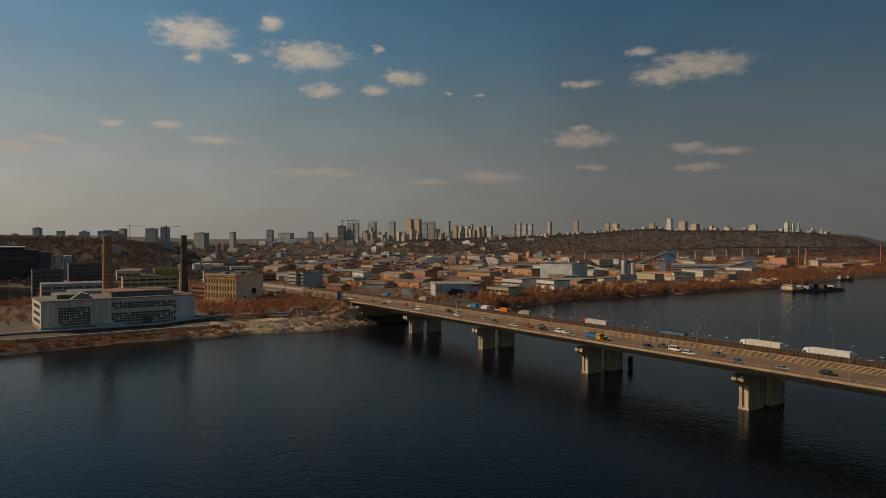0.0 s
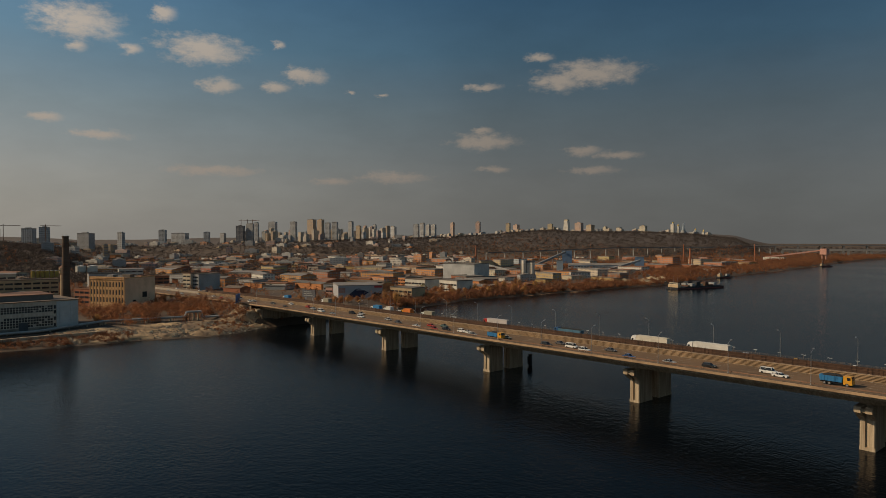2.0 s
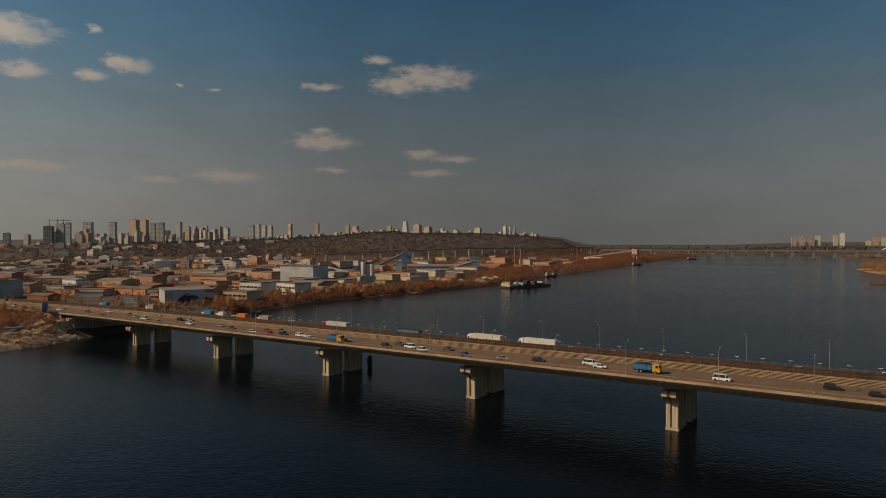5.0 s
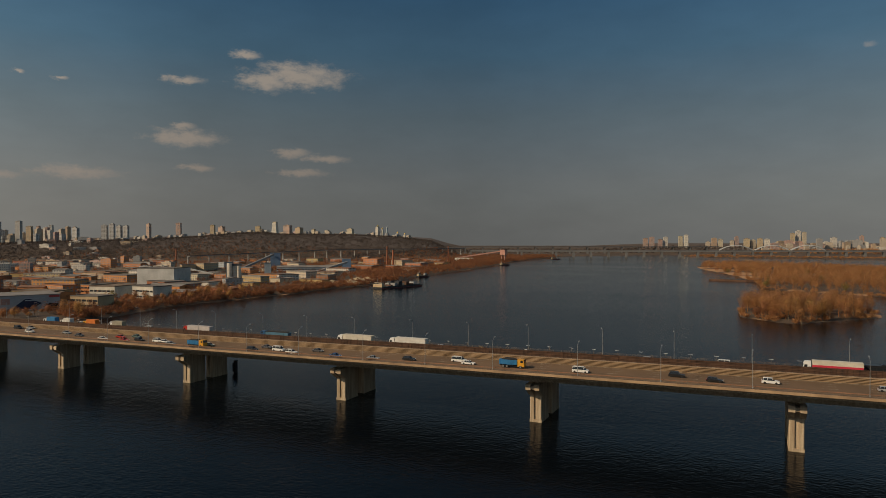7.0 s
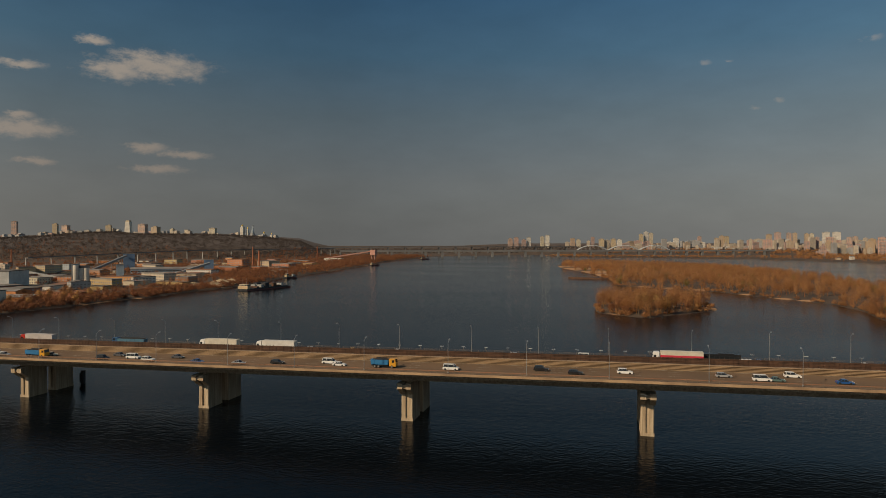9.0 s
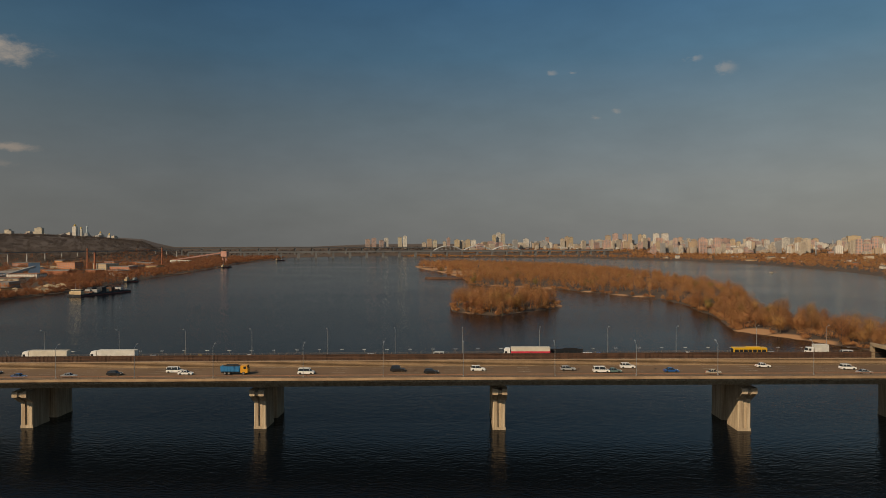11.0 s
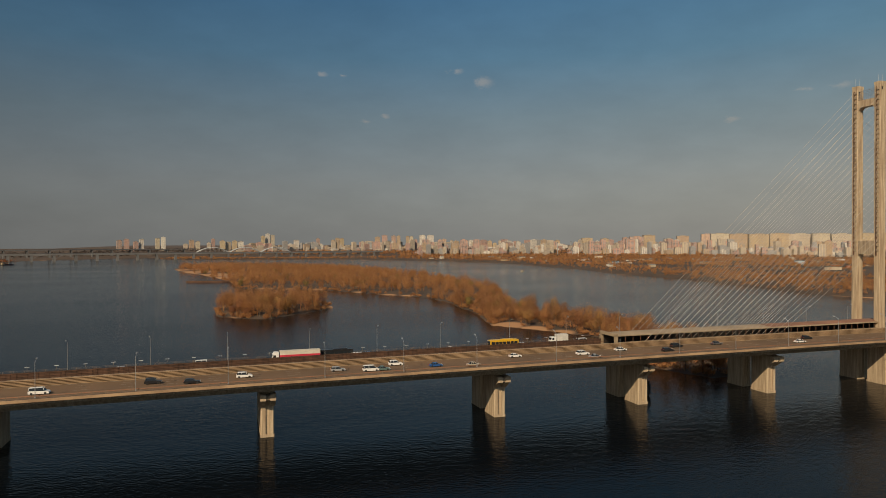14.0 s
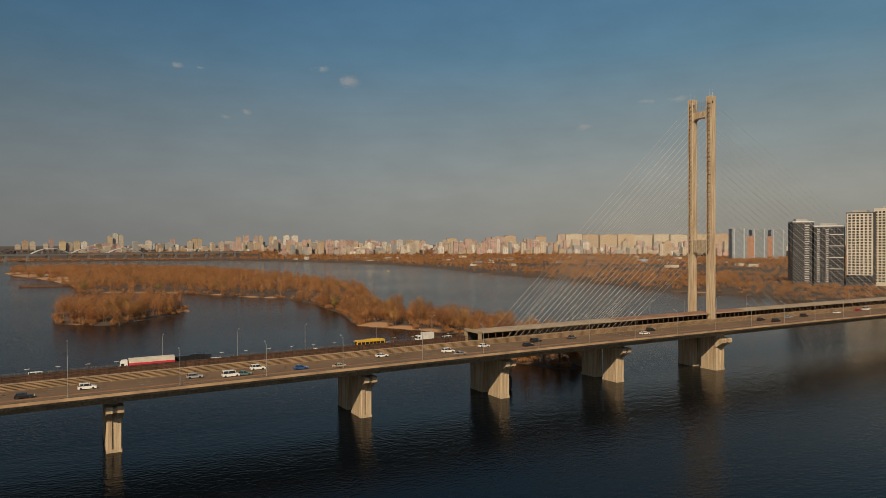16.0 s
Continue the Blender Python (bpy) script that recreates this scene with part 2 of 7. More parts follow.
concrete = mat("concrete", (0.42, 0.34, 0.24), 0.85, 0.35, 0.25, 2.5, 0.3, col2=(0.24, 0.185, 0.125), streak=True)
concrete_light = mat("concrete_light", (0.50, 0.40, 0.27), 0.85, 0.3, 0.22, 1.6, 0.3, col2=(0.30, 0.22, 0.14), streak=True)
fascia_m = mat("edge_beam_concrete", (0.42, 0.28, 0.16), 0.85, 0.35, 0.12, 1.2, 0.3, col2=(0.24, 0.155, 0.09))
asphalt = mat("asphalt", (0.150, 0.091, 0.048), 0.9, 0.25, 0.06, 1.5, 0.2)
paint_white = mat("road_paint", (0.44, 0.38, 0.29), 0.7, 0.4, 0.8, 5, 0)
wall_beige = mat("barrier_beige", (0.34, 0.23, 0.13), 0.8, 0.3, 0.2, 2, 0.1)
rust = mat("rusty_steel", (0.115, 0.055, 0.030), 0.8, 0.45, 0.35, 2.5, 0.2)
rust_light = mat("rusty_roof", (0.26, 0.13, 0.075), 0.8, 0.35, 0.1, 1.5, 0.2)
roof_tan = mat("gallery_roof", (0.34, 0.26, 0.17), 0.8, 0.3, 0.08, 1.5, 0.2)
steel = mat("galvanised_steel", (0.42, 0.42, 0.42), 0.45, 0.15, 1, 8, 0, 0.7)
cable_m = mat("cable_sheath", (0.46, 0.42, 0.36), 0.5, 0.1, 0.3, 4, 0)
# near black for bearing pads, and for shade painted into openings
black_fill = mat("shade_and_pad_black", (0.015, 0.014, 0.013), 0.9, 0.2, 0.3, 3, 0)
sand = mat("sand", (0.46, 0.34, 0.20), 0.95, 0.3, 0.08, 0.9, 0.5)
tyre = mat("tyre_rubber", (0.02, 0.02, 0.02), 0.85, 0.2, 3, 12, 0)
rim_m = mat("wheel_rim", (0.5, 0.5, 0.5), 0.35, 0.1, 3, 12, 0, 0.8)
auto_glass = mat("car_glass", (0.02, 0.024, 0.028), 0.08, 0.05, 1, 5, 0)
lamp_lens = mat("lamp_lens", (0.75, 0.74, 0.70), 0.25, 0.05, 2, 8, 0)
red_lens = mat("tail_lens", (0.4, 0.03, 0.02), 0.3, 0.05, 2, 8, 0)
trunk_m = mat("bark", (0.13, 0.095, 0.065), 0.95, 0.35, 0.6, 4, 0.4, rnd=0.15)
twig_m = mat("bare_twigs", (0.46, 0.225, 0.088), 0.95, 0.30, 0.12, 1.0, 0, rnd=0.28)
twig_far = mat("far_bare_wood", (0.50, 0.250, 0.100), 0.95, 0.22, 0.05, 0.4, 0, rnd=0.10, island=True, col2=(0.34, 0.158, 0.062))
twig_west = mat("west_bare_wood", (0.33, 0.135, 0.058), 0.95, 0.25, 0.05, 0.4, 0, rnd=0.14, island=True, col2=(0.185, 0.080, 0.040))
# hill wood is greyed and kept even to stand for haze
twig_hill = mat("hill_bare_wood", (0.086, 0.066, 0.056), 0.95, 0.22, 0.006, 0.3, 0, rnd=0.04, island=True)
bud_m = mat("budding_twigs", (0.25, 0.20, 0.06), 0.95, 0.3, 0.12, 1.0, 0, rnd=0.2)



def let_light_through(m, share):
    """Bare crowns pass part of the light that falls on them."""
    n, l = m.node_tree.nodes, m.node_tree.links
    b, out = n["Principled BSDF"], n["Material Output"]
    glow = n.new("ShaderNodeBsdfTranslucent")
    l.new(b.inputs["Base Color"].links[0].from_socket, glow.inputs["Color"])
    mix = n.new("ShaderNodeMixShader")
    mix.inputs[0].default_value = share
    l.new(b.outputs[0], mix.inputs[1]), l.new(glow.outputs[0], mix.inputs[2]), l.new(mix.outputs[0], out.inputs["Surface"])


for m, share in ((twig_m, 0.42), (twig_far, 0.42), (twig_west, 0.38), (twig_hill, 0.25), (bud_m, 0.42)):
    let_light_through(m, share)

# sandy spits round the island: x, y, radius
SPITS = [(76, 634, 13), (150, 764, 13), (172, 746, 9), (20, 919, 11), (50, 900, 10), (84, 877, 9), (126, 818, 8), (180, 455, 13), (188, 430, 13), (199, 410, 10), (-140, 1620, 45), (-110, 1480, 60), (-72, 1330, 60), (-45, 1220, 45)]


def ground_material():
    m = mat("earth", (0.088, 0.056, 0.034), 0.95, 0.4, 0.02, 0.25, 0.4, col2=(0.052, 0.036, 0.024))
    n, l = m.node_tree.nodes, m.node_tree.links
    b = n["Principled BSDF"]
    soil = b.inputs["Base Color"].links[0].from_socket
    tc = n.new("ShaderNodeTexCoord")
    sp = n.new("ShaderNodeSeparateXYZ")
    l.new(tc.outputs["Object"], sp.inputs[0])
    ns = n.new("ShaderNodeTexNoise")
    ns.inputs["Scale"].default_value = 0.03
    l.new(tc.outputs["Object"], ns.inputs["Vector"])
    wob = n.new("ShaderNodeMath")
    wob.operation = "MULTIPLY_ADD"
    l.new(ns.outputs["Fac"], wob.inputs[0])
    wob.inputs[1].default_value = 2.2
    l.new(sp.outputs[2], wob.inputs[2])
    rg = n.new("ShaderNodeMapRange")
    l.new(wob.outputs[0], rg.inputs[0])
    rg.inputs[1].default_value, rg.inputs[2].default_value, rg.inputs[3].default_value, rg.inputs[4].default_value = 1.25, 1.6, 1.0, 0.0
    where = n.new("ShaderNodeTexNoise")
    where.inputs["Scale"].default_value = 0.011
    l.new(tc.outputs["Object"], where.inputs["Vector"])
    patch = n.new("ShaderNodeMapRange")
    l.new(where.outputs["Fac"], patch.inputs[0])
    patch.inputs[1].default_value, patch.inputs[2].default_value = 0.60, 0.64
    dry = None
    for sx, sy, sr in SPITS:
        far_off = n.new("ShaderNodeVectorMath")
        far_off.operation = "DISTANCE"
        l.new(tc.outputs["Object"], far_off.inputs[0])
        far_off.inputs[1].default_value = (sx, sy, 0.8)
        rim = n.new("ShaderNodeMapRange")
        l.new(far_off.outputs["Value"], rim.inputs[0])
        rim.inputs[1].default_value, rim.inputs[2].default_value, rim.inputs[3].default_value, rim.inputs[4].default_value = sr * 0.8, sr * 1.2, 1.0, 0.0
        if dry:
            top = n.new("ShaderNodeMath")
            top.operation = "MAXIMUM"
            l.new(dry, top.inputs[0]), l.new(rim.outputs[0], top.inputs[1])
        dry = top.outputs[0] if dry else rim.outputs[0]
    both = n.new("ShaderNodeMath")
    both.operation = "MULTIPLY"
    l.new(rg.outputs[0], both.inputs[0]), l.new(patch.outputs[0], both.inputs[1])
    bare = n.new("ShaderNodeMath")
    bare.operation = "MAXIMUM"
    l.new(both.outputs[0], bare.inputs[0]), l.new(dry, bare.inputs[1])
    both = bare
    # woodland floor high up, its colour dulled for haze and wood shade
    hazed_litter = n.new("ShaderNodeMapRange")
    l.new(sp.outputs[2], hazed_litter.inputs[0])
    hazed_litter.inputs[1].default_value, hazed_litter.inputs[2].default_value = 30.0, 44.0
    floor_mix = n.new("ShaderNodeMix")
    floor_mix.data_type = "RGBA"
    l.new(hazed_litter.outputs[0], floor_mix.inputs[0]), l.new(soil, floor_mix.inputs[6])
    floor_mix.inputs[7].default_value = (0.075, 0.057, 0.047, 1)
    soil = floor_mix.outputs[2]
    mx = n.new("ShaderNodeMix")
    mx.data_type = "RGBA"
    l.new(both.outputs[0], mx.inputs[0]), l.new(soil, mx.inputs[6])
    mx.inputs[7].default_value = (0.34, 0.185, 0.085, 1)
    l.new(mx.outputs[2], b.inputs["Base Color"])
    return m


def water_material():
    m = bpy.data.materials.new("river_water")
    m.use_nodes = True
    n, l = m.node_tree.nodes, m.node_tree.links
    b = n["Principled BSDF"]
    b.inputs["IOR"].default_value = 1.15
    tc = n.new("ShaderNodeTexCoord")

    def tex(scale, stretch, detail):
        mp = n.new("ShaderNodeMapping")
        mp.inputs["Rotation"].default_value = (0, 0, 0.35)
        mp.inputs["Scale"].default_value = (scale, scale * stretch, scale)
        l.new(tc.outputs["Object"], mp.inputs[0])
        t = n.new("ShaderNodeTexNoise")
        t.inputs["Scale"].default_value, t.inputs["Detail"].default_value = 1.0, detail
        l.new(mp.outputs[0], t.inputs["Vector"])
        return t.outputs["Fac"]

    ripple, swell, calm = tex(0.62, 1.5, 3), tex(0.19, 1.6, 2), tex(0.0024, 2.2, 4)
    mixh = n.new("ShaderNodeMath")
    mixh.operation = "MULTIPLY_ADD"
    l.new(swell, mixh.inputs[0])
    mixh.inputs[1].default_value = 0.8
    l.new(ripple, mixh.inputs[2])
    wind = n.new("ShaderNodeMapRange")
    l.new(calm, wind.inputs[0])
    wind.inputs[1].default_value, wind.inputs[2].default_value, wind.inputs[3].default_value, wind.inputs[4].default_value = 0.35, 0.65, 0.45, 1.0
    bp = n.new("ShaderNodeBump")
    bp.inputs["Distance"].default_value = 0.17
    l.new(mixh.outputs[0], bp.inputs["Height"])
    l.new(wind.outputs[0], bp.inputs["Strength"])
    l.new(bp.outputs[0], b.inputs["Normal"])
    rr = n.new("ShaderNodeMapRange")
    l.new(wind.outputs[0], rr.inputs[0])
    rr.inputs[3].default_value, rr.inputs[4].default_value = 0.06, 0.12
    l.new(rr.outputs[0], b.inputs["Roughness"])
    # painted brightness: the base colour turns paler and browner towards the east
    place = n.new("ShaderNodeSeparateXYZ")
    l.new(tc.outputs["Object"], place.inputs[0])
    drift = n.new("ShaderNodeMath")
    drift.operation = "MULTIPLY_ADD"
    l.new(calm, drift.inputs[0]), l.new(place.outputs[0], drift.inputs[2])
    drift.inputs[1].default_value = 260.0
    east_light = n.new("ShaderNodeMapRange")
    east_light.interpolation_type = "SMOOTHSTEP"
    l.new(drift.outputs[0], east_light.inputs[0])
    east_light.inputs[1].default_value, east_light.inputs[2].default_value = 230.0, 500.0
    body = n.new("ShaderNodeMix")
    body.data_type = "RGBA"
    l.new(east_light.outputs[0], body.inputs[0])
    body.inputs[6].default_value, body.inputs[7].default_value = (0.0026, 0.0042, 0.0062, 1), (0.019, 0.016, 0.012, 1)
    l.new(body.outputs[2], b.inputs["Base Color"])
    return m


# ---------------------------------------------------------------- mesh helpers
class Geo:
    """Gathers boxes, prisms and tubes into one mesh."""

    def __init__(self):
        self.v, self.f = [], []

    def add(self, verts, faces):
        k = len(self.v)
        self.v.extend(tuple(p) for p in verts)
        self.f.extend(tuple(i + k for i in f) for f in faces)
        return self

    def box(self, x0, x1, y0, y1, z0, z1):
        return self.add([(x0, y0, z0), (x1, y0, z0), (x1, y1, z0), (x0, y1, z0), (x0, y0, z1), (x1, y0, z1), (x1, y1, z1), (x0, y1, z1)],
                        [(3, 2, 1, 0), (4, 5, 6, 7), (0, 1, 5, 4), (1, 2, 6, 5), (2, 3, 7, 6), (3, 0, 4, 7)])

    def prism(self, poly, lo, hi, axis="z"):
        """A polygon drawn out along an axis; poly in the two other axes' order (xy, yz or xz)."""
        n = len(poly)
        put = {"z": lambda a, b, c: (a, b, c), "x": lambda a, b, c: (c, a, b), "y": lambda a, b, c: (a, c, b)}[axis]
        vs = [put(a, b, lo) for a, b in poly] + [put(a, b, hi) for a, b in poly]
        fs = [tuple(range(n))[::-1], tuple(range(n, 2 * n))] + [(i, (i + 1) % n, n + (i + 1) % n, n + i) for i in range(n)]
        return self.add(vs, fs)

    def tube(self, p, q, r0, r1=None, n=6):
        p, q = Vector(p), Vector(q)
        d = (q - p).normalized()
        a = d.orthogonal().normalized()
        b = d.cross(a)
        r1 = r0 if r1 is None else r1
        vs = [c + (a * math.cos(t) + b * math.sin(t)) * r for c, r in ((p, r0), (q, r1)) for t in (2 * math.pi * i / n for i in range(n))]
        return self.add(vs, [tuple(range(n))[::-1], tuple(range(n, 2 * n))] + [(i, (i + 1) % n, n + (i + 1) % n, n + i) for i in range(n)])

    def cyl(self, x, y, z0, z1, r0, r1=None, n=16):
        return self.tube((x, y, z0), (x, y, z1), r0, r1, n)

    def mesh(self, name):
        me = bpy.data.meshes.new(name)
        me.from_pydata(self.v, [], self.f)
        bm = bmesh.new()
        bm.from_mesh(me)
        bmesh.ops.recalc_face_normals(bm, faces=bm.faces)
        bm.to_mesh(me)
        bm.free()
        return me


def part(name, geo, material, parent=None, label="", at=None):
    me = geo.mesh(name) if isinstance(geo, Geo) else geo
    if material and not me.materials:
        me.materials.append(material)
    ob = new(name, me)
    ob.parent = parent
    if at is not None:
        ob.matrix_basis = at
    return tagged(ob, label)


def thing(name, m=None, label="", category="", group="", kind=""):
    ob = new(name)
    if m is not None:
        ob.matrix_basis = m
    return tagged(ob, label, category, group, kind)


def solid(name, geo, material, label="", category="", group="", kind="", m=None):
    ob = part(name, geo, material)
    if m is not None:
        ob.matrix_basis = m
    return tagged(ob, label, category, group, kind)


# bridge frame: x along the bridge to the east, y across it away from the drone
BRIDGE = pose(0, 214.7, 0, 0, 0, 1.9)


def deck_z(s):
    return float(np.interp(s, (-950, -800, -600, -500, -420, -300, -200, -100, 0, 100, 200, 300, 900), (7.5, 8.5, 12.0, 14.2, 15.3, 15.9, 16.6, 17.5, 18.4, 19.1, 19.5, 19.7, 19.8)))


def on_deck(s, n, z=0.0, turn=0.0):
    return BRIDGE @ pose(s, n, deck_z(s) + z, 0, 0, turn)


def sweep(poly, s0, s1, step=12.0):
    """A cross-section (across, up from the road) carried along the deck."""
    g = Geo()
    k = max(1, round((s1 - s0) / step))
    st = [s0 + (s1 - s0) * i / k for i in range(k + 1)]
    n = len(poly)
    vs = [(s, a, deck_z(s) + b) for s in st for a, b in poly]
    fs = [tuple(range(n)), tuple(range(k * n, k * n + n))[::-1]]
    fs += [(j * n + i, j * n + (i + 1) % n, (j + 1) * n + (i + 1) % n, (j + 1) * n + i) for j in range(k) for i in range(n)]
    return g.add(vs, fs)


def rect(a0, a1, b0, b1):
    return [(a0, b0), (a1, b0), (a1, b1), (a0, b1)]


def polar(bearing_deg, dist, z=0.0):
    a = radians(bearing_deg)
    return Vector((dist * math.sin(a), dist * math.cos(a), z))


# ---------------------------------------------------------------- land and water
WEST_SHORE = [(-405, -900), (-412, -60), (-416, -20), (-418, 5), (-427, 39), (-426, 76), (-424, 114), (-415, 151), (-419, 172), (-431, 199), (-455, 245),
              (-465, 320), (-478, 374), (-500, 436), (-502, 560), (-498, 617), (-506, 669), (-502, 733), (-510, 830), (-555, 1050), (-575, 1234), (-631, 1555),
              (-690, 1850), (-735, 2222), (-760, 2700), (-500, 3050), (-100, 3150)]
EAST_SHORE = [(-330, 2830), (-180, 2680), (40, 2740), (230, 2660), (397, 2550), (636, 2184), (750, 1800), (725, 1368), (683, 1155), (700, 980), (660, 780), (632, 613), (652, 538), (649, 458), (637, 391), (640, 0), (640, -900)]
WEST_LAND = WEST_SHORE + [(-100, 5600), (-6000, 5600), (-6000, -900)]
EAST_LAND = [(-100, 3150)] + EAST_SHORE + [(6000, -900), (6000, 5600), (-100, 5600)]
ISLAND = [(-175, 1735), (-143, 1549), (-96, 1400), (-56, 1252), (-28, 1095), (-18, 1010), (-17, 945), (2, 930), (50, 901), (99, 864), (122, 822), (141, 795), (152, 768), (174, 746), (191, 710),
          (196, 655), (188, 592), (190, 555), (180, 510), (172, 462), (188, 436), (200, 416), (206, 398), (215, 382), (190, 330), (186, 286), (192, 266), (199, 254), (225, 262), (250, 300), (252, 400),
          (236, 450), (230, 520), (245, 640), (300, 780), (312, 900), (292, 1150), (240, 1450), (120, 1720), (-60, 1810)]
POND = [(-1010, -40), (-960, -8), (-850, -2), (-740, -6), (-690, -25), (-700, -60), (-900, -90)]
ISLET = [(-30, 632), (-25, 582), (3, 553), (17, 549), (29, 572), (56, 601), (72, 622), (76, 645), (66, 684), (46, 700), (12, 700), (-16, 690)]
HILL_BEARING = (-180, -100, -92.3, -87.0, -83.1, -79.4, -77.0, -70.0, -60.0, -55.6, -50.9, -46.2, -43.3, -41.4, -39.9, -34.2, -30.5, -27.3, -26.0, -24.5, 180)
HILL_RISE = (0.1, 0.3, 0.10, 0.0, -0.38, -0.8, -0.6, -0.25, -0.12, 0.05, 0.15, 0.42, 0.70, 0.78, 0.62, 0.60, 0.42, 0.05, -0.6, -1.2, -1.2)


def inside_dist(px, py, poly):
    """Signed distance to a closed outline: plus inside."""
    best = np.full(px.shape, 1e9)
    odd = np.zeros(px.shape, bool)
    for (ax, ay), (bx, by) in zip(poly, poly[1:] + poly[:1]):
        dx, dy = bx - ax, by - ay
        t = np.clip(((px - ax) * dx + (py - ay) * dy) / (dx * dx + dy * dy), 0, 1)
        best = np.minimum(best, np.hypot(px - ax - t * dx, py - ay - t * dy))
        if ay != by:
            odd ^= ((ay > py) != (by > py)) & (px < (bx - ax) * (py - ay) / (by - ay) + ax)
    return np.where(odd, best, -best)


def wobble(px, py, size, seed):
    r = np.random.RandomState(seed)
    out = np.zeros(px.shape)
    for k in range(6):
        a, ph, w = r.uniform(0, 6.28), r.uniform(0, 6.28), size * r.uniform(0.5, 2.0)
        out += np.sin((px * math.cos(a) + py * math.sin(a)) / w * 6.28 + ph)
    return out / 6


def land_z(px, py):
    px, py = np.asarray(px, float), np.asarray(py, float)
    jag = wobble(px, py, 45, 3) * 5 + wobble(px, py, 14, 4) * 1.6
    west, east, isle = inside_dist(px, py, WEST_LAND) + jag, inside_dist(px, py, EAST_LAND) + jag, np.maximum(inside_dist(px, py, ISLAND), inside_dist(px, py, ISLET)) + jag * 0.6
    d = np.maximum(west, east)
    z = np.where(d > 0, 0.25 + 4.6 * (1 - np.exp(-np.maximum(d, 0) / 16.0)) + wobble(px, py, 60, 5) * 0.5 * np.clip(d / 40, 0, 1), np.maximum(d * 0.15, -4))
    zi = np.where(isle > 0, 0.2 + 2.0 * (1 - np.exp(-np.maximum(isle, 0) / 18.0)), np.maximum(isle * 0.15, -4))
    z = np.maximum(z, zi)
    pool = inside_dist(px, py, POND) + jag * 0.6
    r, a = np.hypot(px, py), np.degrees(np.arctan2(px, py))
    crest = np.interp(a, (-180, -81, -75, 180), (1500, 1500, 2900, 2900))
    top = 60 + crest * np.tan(np.radians(np.interp(a, HILL_BEARING, HILL_RISE))) - 4
    t = np.clip((r / crest - 0.66) / 0.34, 0, 1)
    hill = top * t * t * (3 - 2 * t) * (1 + 0.10 * wobble(px, py, 500, 9) * (1 - t))
    z = np.where((west > 30) & (a < -20), np.maximum(z, np.where(hill > 5, hill, z)), z)
    z = np.where(pool > -30, np.minimum(z, np.clip(-pool * 0.16, -1.2, 4.8)), z)
    far = np.clip((r - 3900) / 900, 0, 1)
    z = z + np.where((d > 0) & (a > -14), 18 * np.clip((r - 3080) / 420, 0, 1) * np.clip((a + 14) / 5, 0, 1), 0)
    z = z + np.where(d > 0, far * far * 26, 0)
    return z


def near_road(px, py):
    """Along and across the bridge line."""
    c, s_ = math.cos(radians(1.9)), math.sin(radians(1.9))
    return px * c + (py - 214.7) * s_, -px * s_ + (py - 214.7) * c


def ground_z(px, py):
    z = land_z(px, py)
    s, n = near_road(np.asarray(px, float), np.asarray(py, float))
    bank = np.interp(s, (-950, -800, -600, -500, -470, -445, -428), (5.8, 6.8, 10.3, 12.5, 12.9, 10.5, -9)) - np.maximum(np.abs(n - 12) - 23, 0) * 0.45
    return np.where(s < -425, np.maximum(z, np.minimum(bank, np.interp(s, (-3000, -900, -700), (-9, -9, 99)))), z)


def build_ground():
    bearings = np.concatenate([np.arange(-97, 66, 0.22), np.arange(66, 263.1, 3.0)])
    radii = np.concatenate([[2.0], np.exp(np.linspace(math.log(60), math.log(4930), 250))])
    aa, rr = np.meshgrid(np.radians(bearings), radii)
    px, py = rr * np.sin(aa), rr * np.cos(aa)
    pz = ground_z(px, py)
    nr, na = px.shape
    co = np.stack([px, py, pz], -1).reshape(-1, 3)
    i, j = np.meshgrid(np.arange(nr - 1), np.arange(na), indexing="ij")
    j2 = (j + 1) % na
    q = np.stack([i * na + j, i * na + j2, (i + 1) * na + j2, (i + 1) * na + j], -1).reshape(-1, 4)
    near = np.hypot(co[q][:, :, 0], co[q][:, :, 1]).max(1) < 1500
    keep = (co[q][:, :, 2].max(1) > -1.5) | ~near
    me = bpy.data.meshes.new("ground")
    q = q[keep]
    me.from_pydata(co.tolist(), [], q.tolist())
    me.polygons.foreach_set("use_smooth", np.ones(len(q), bool))
    solid("ground", me, ground_material(), "brown spring earth with sandy river banks", "ground", kind="structure")


build_ground()
ring = [(4940 * math.cos(2 * math.pi * k / 96), 4940 * math.sin(2 * math.pi * k / 96), 0.0) for k in range(96)]
solid("water", Geo().add(ring, [tuple(range(96))]), water_material(), "dark rippled river water", "water", kind="structure")

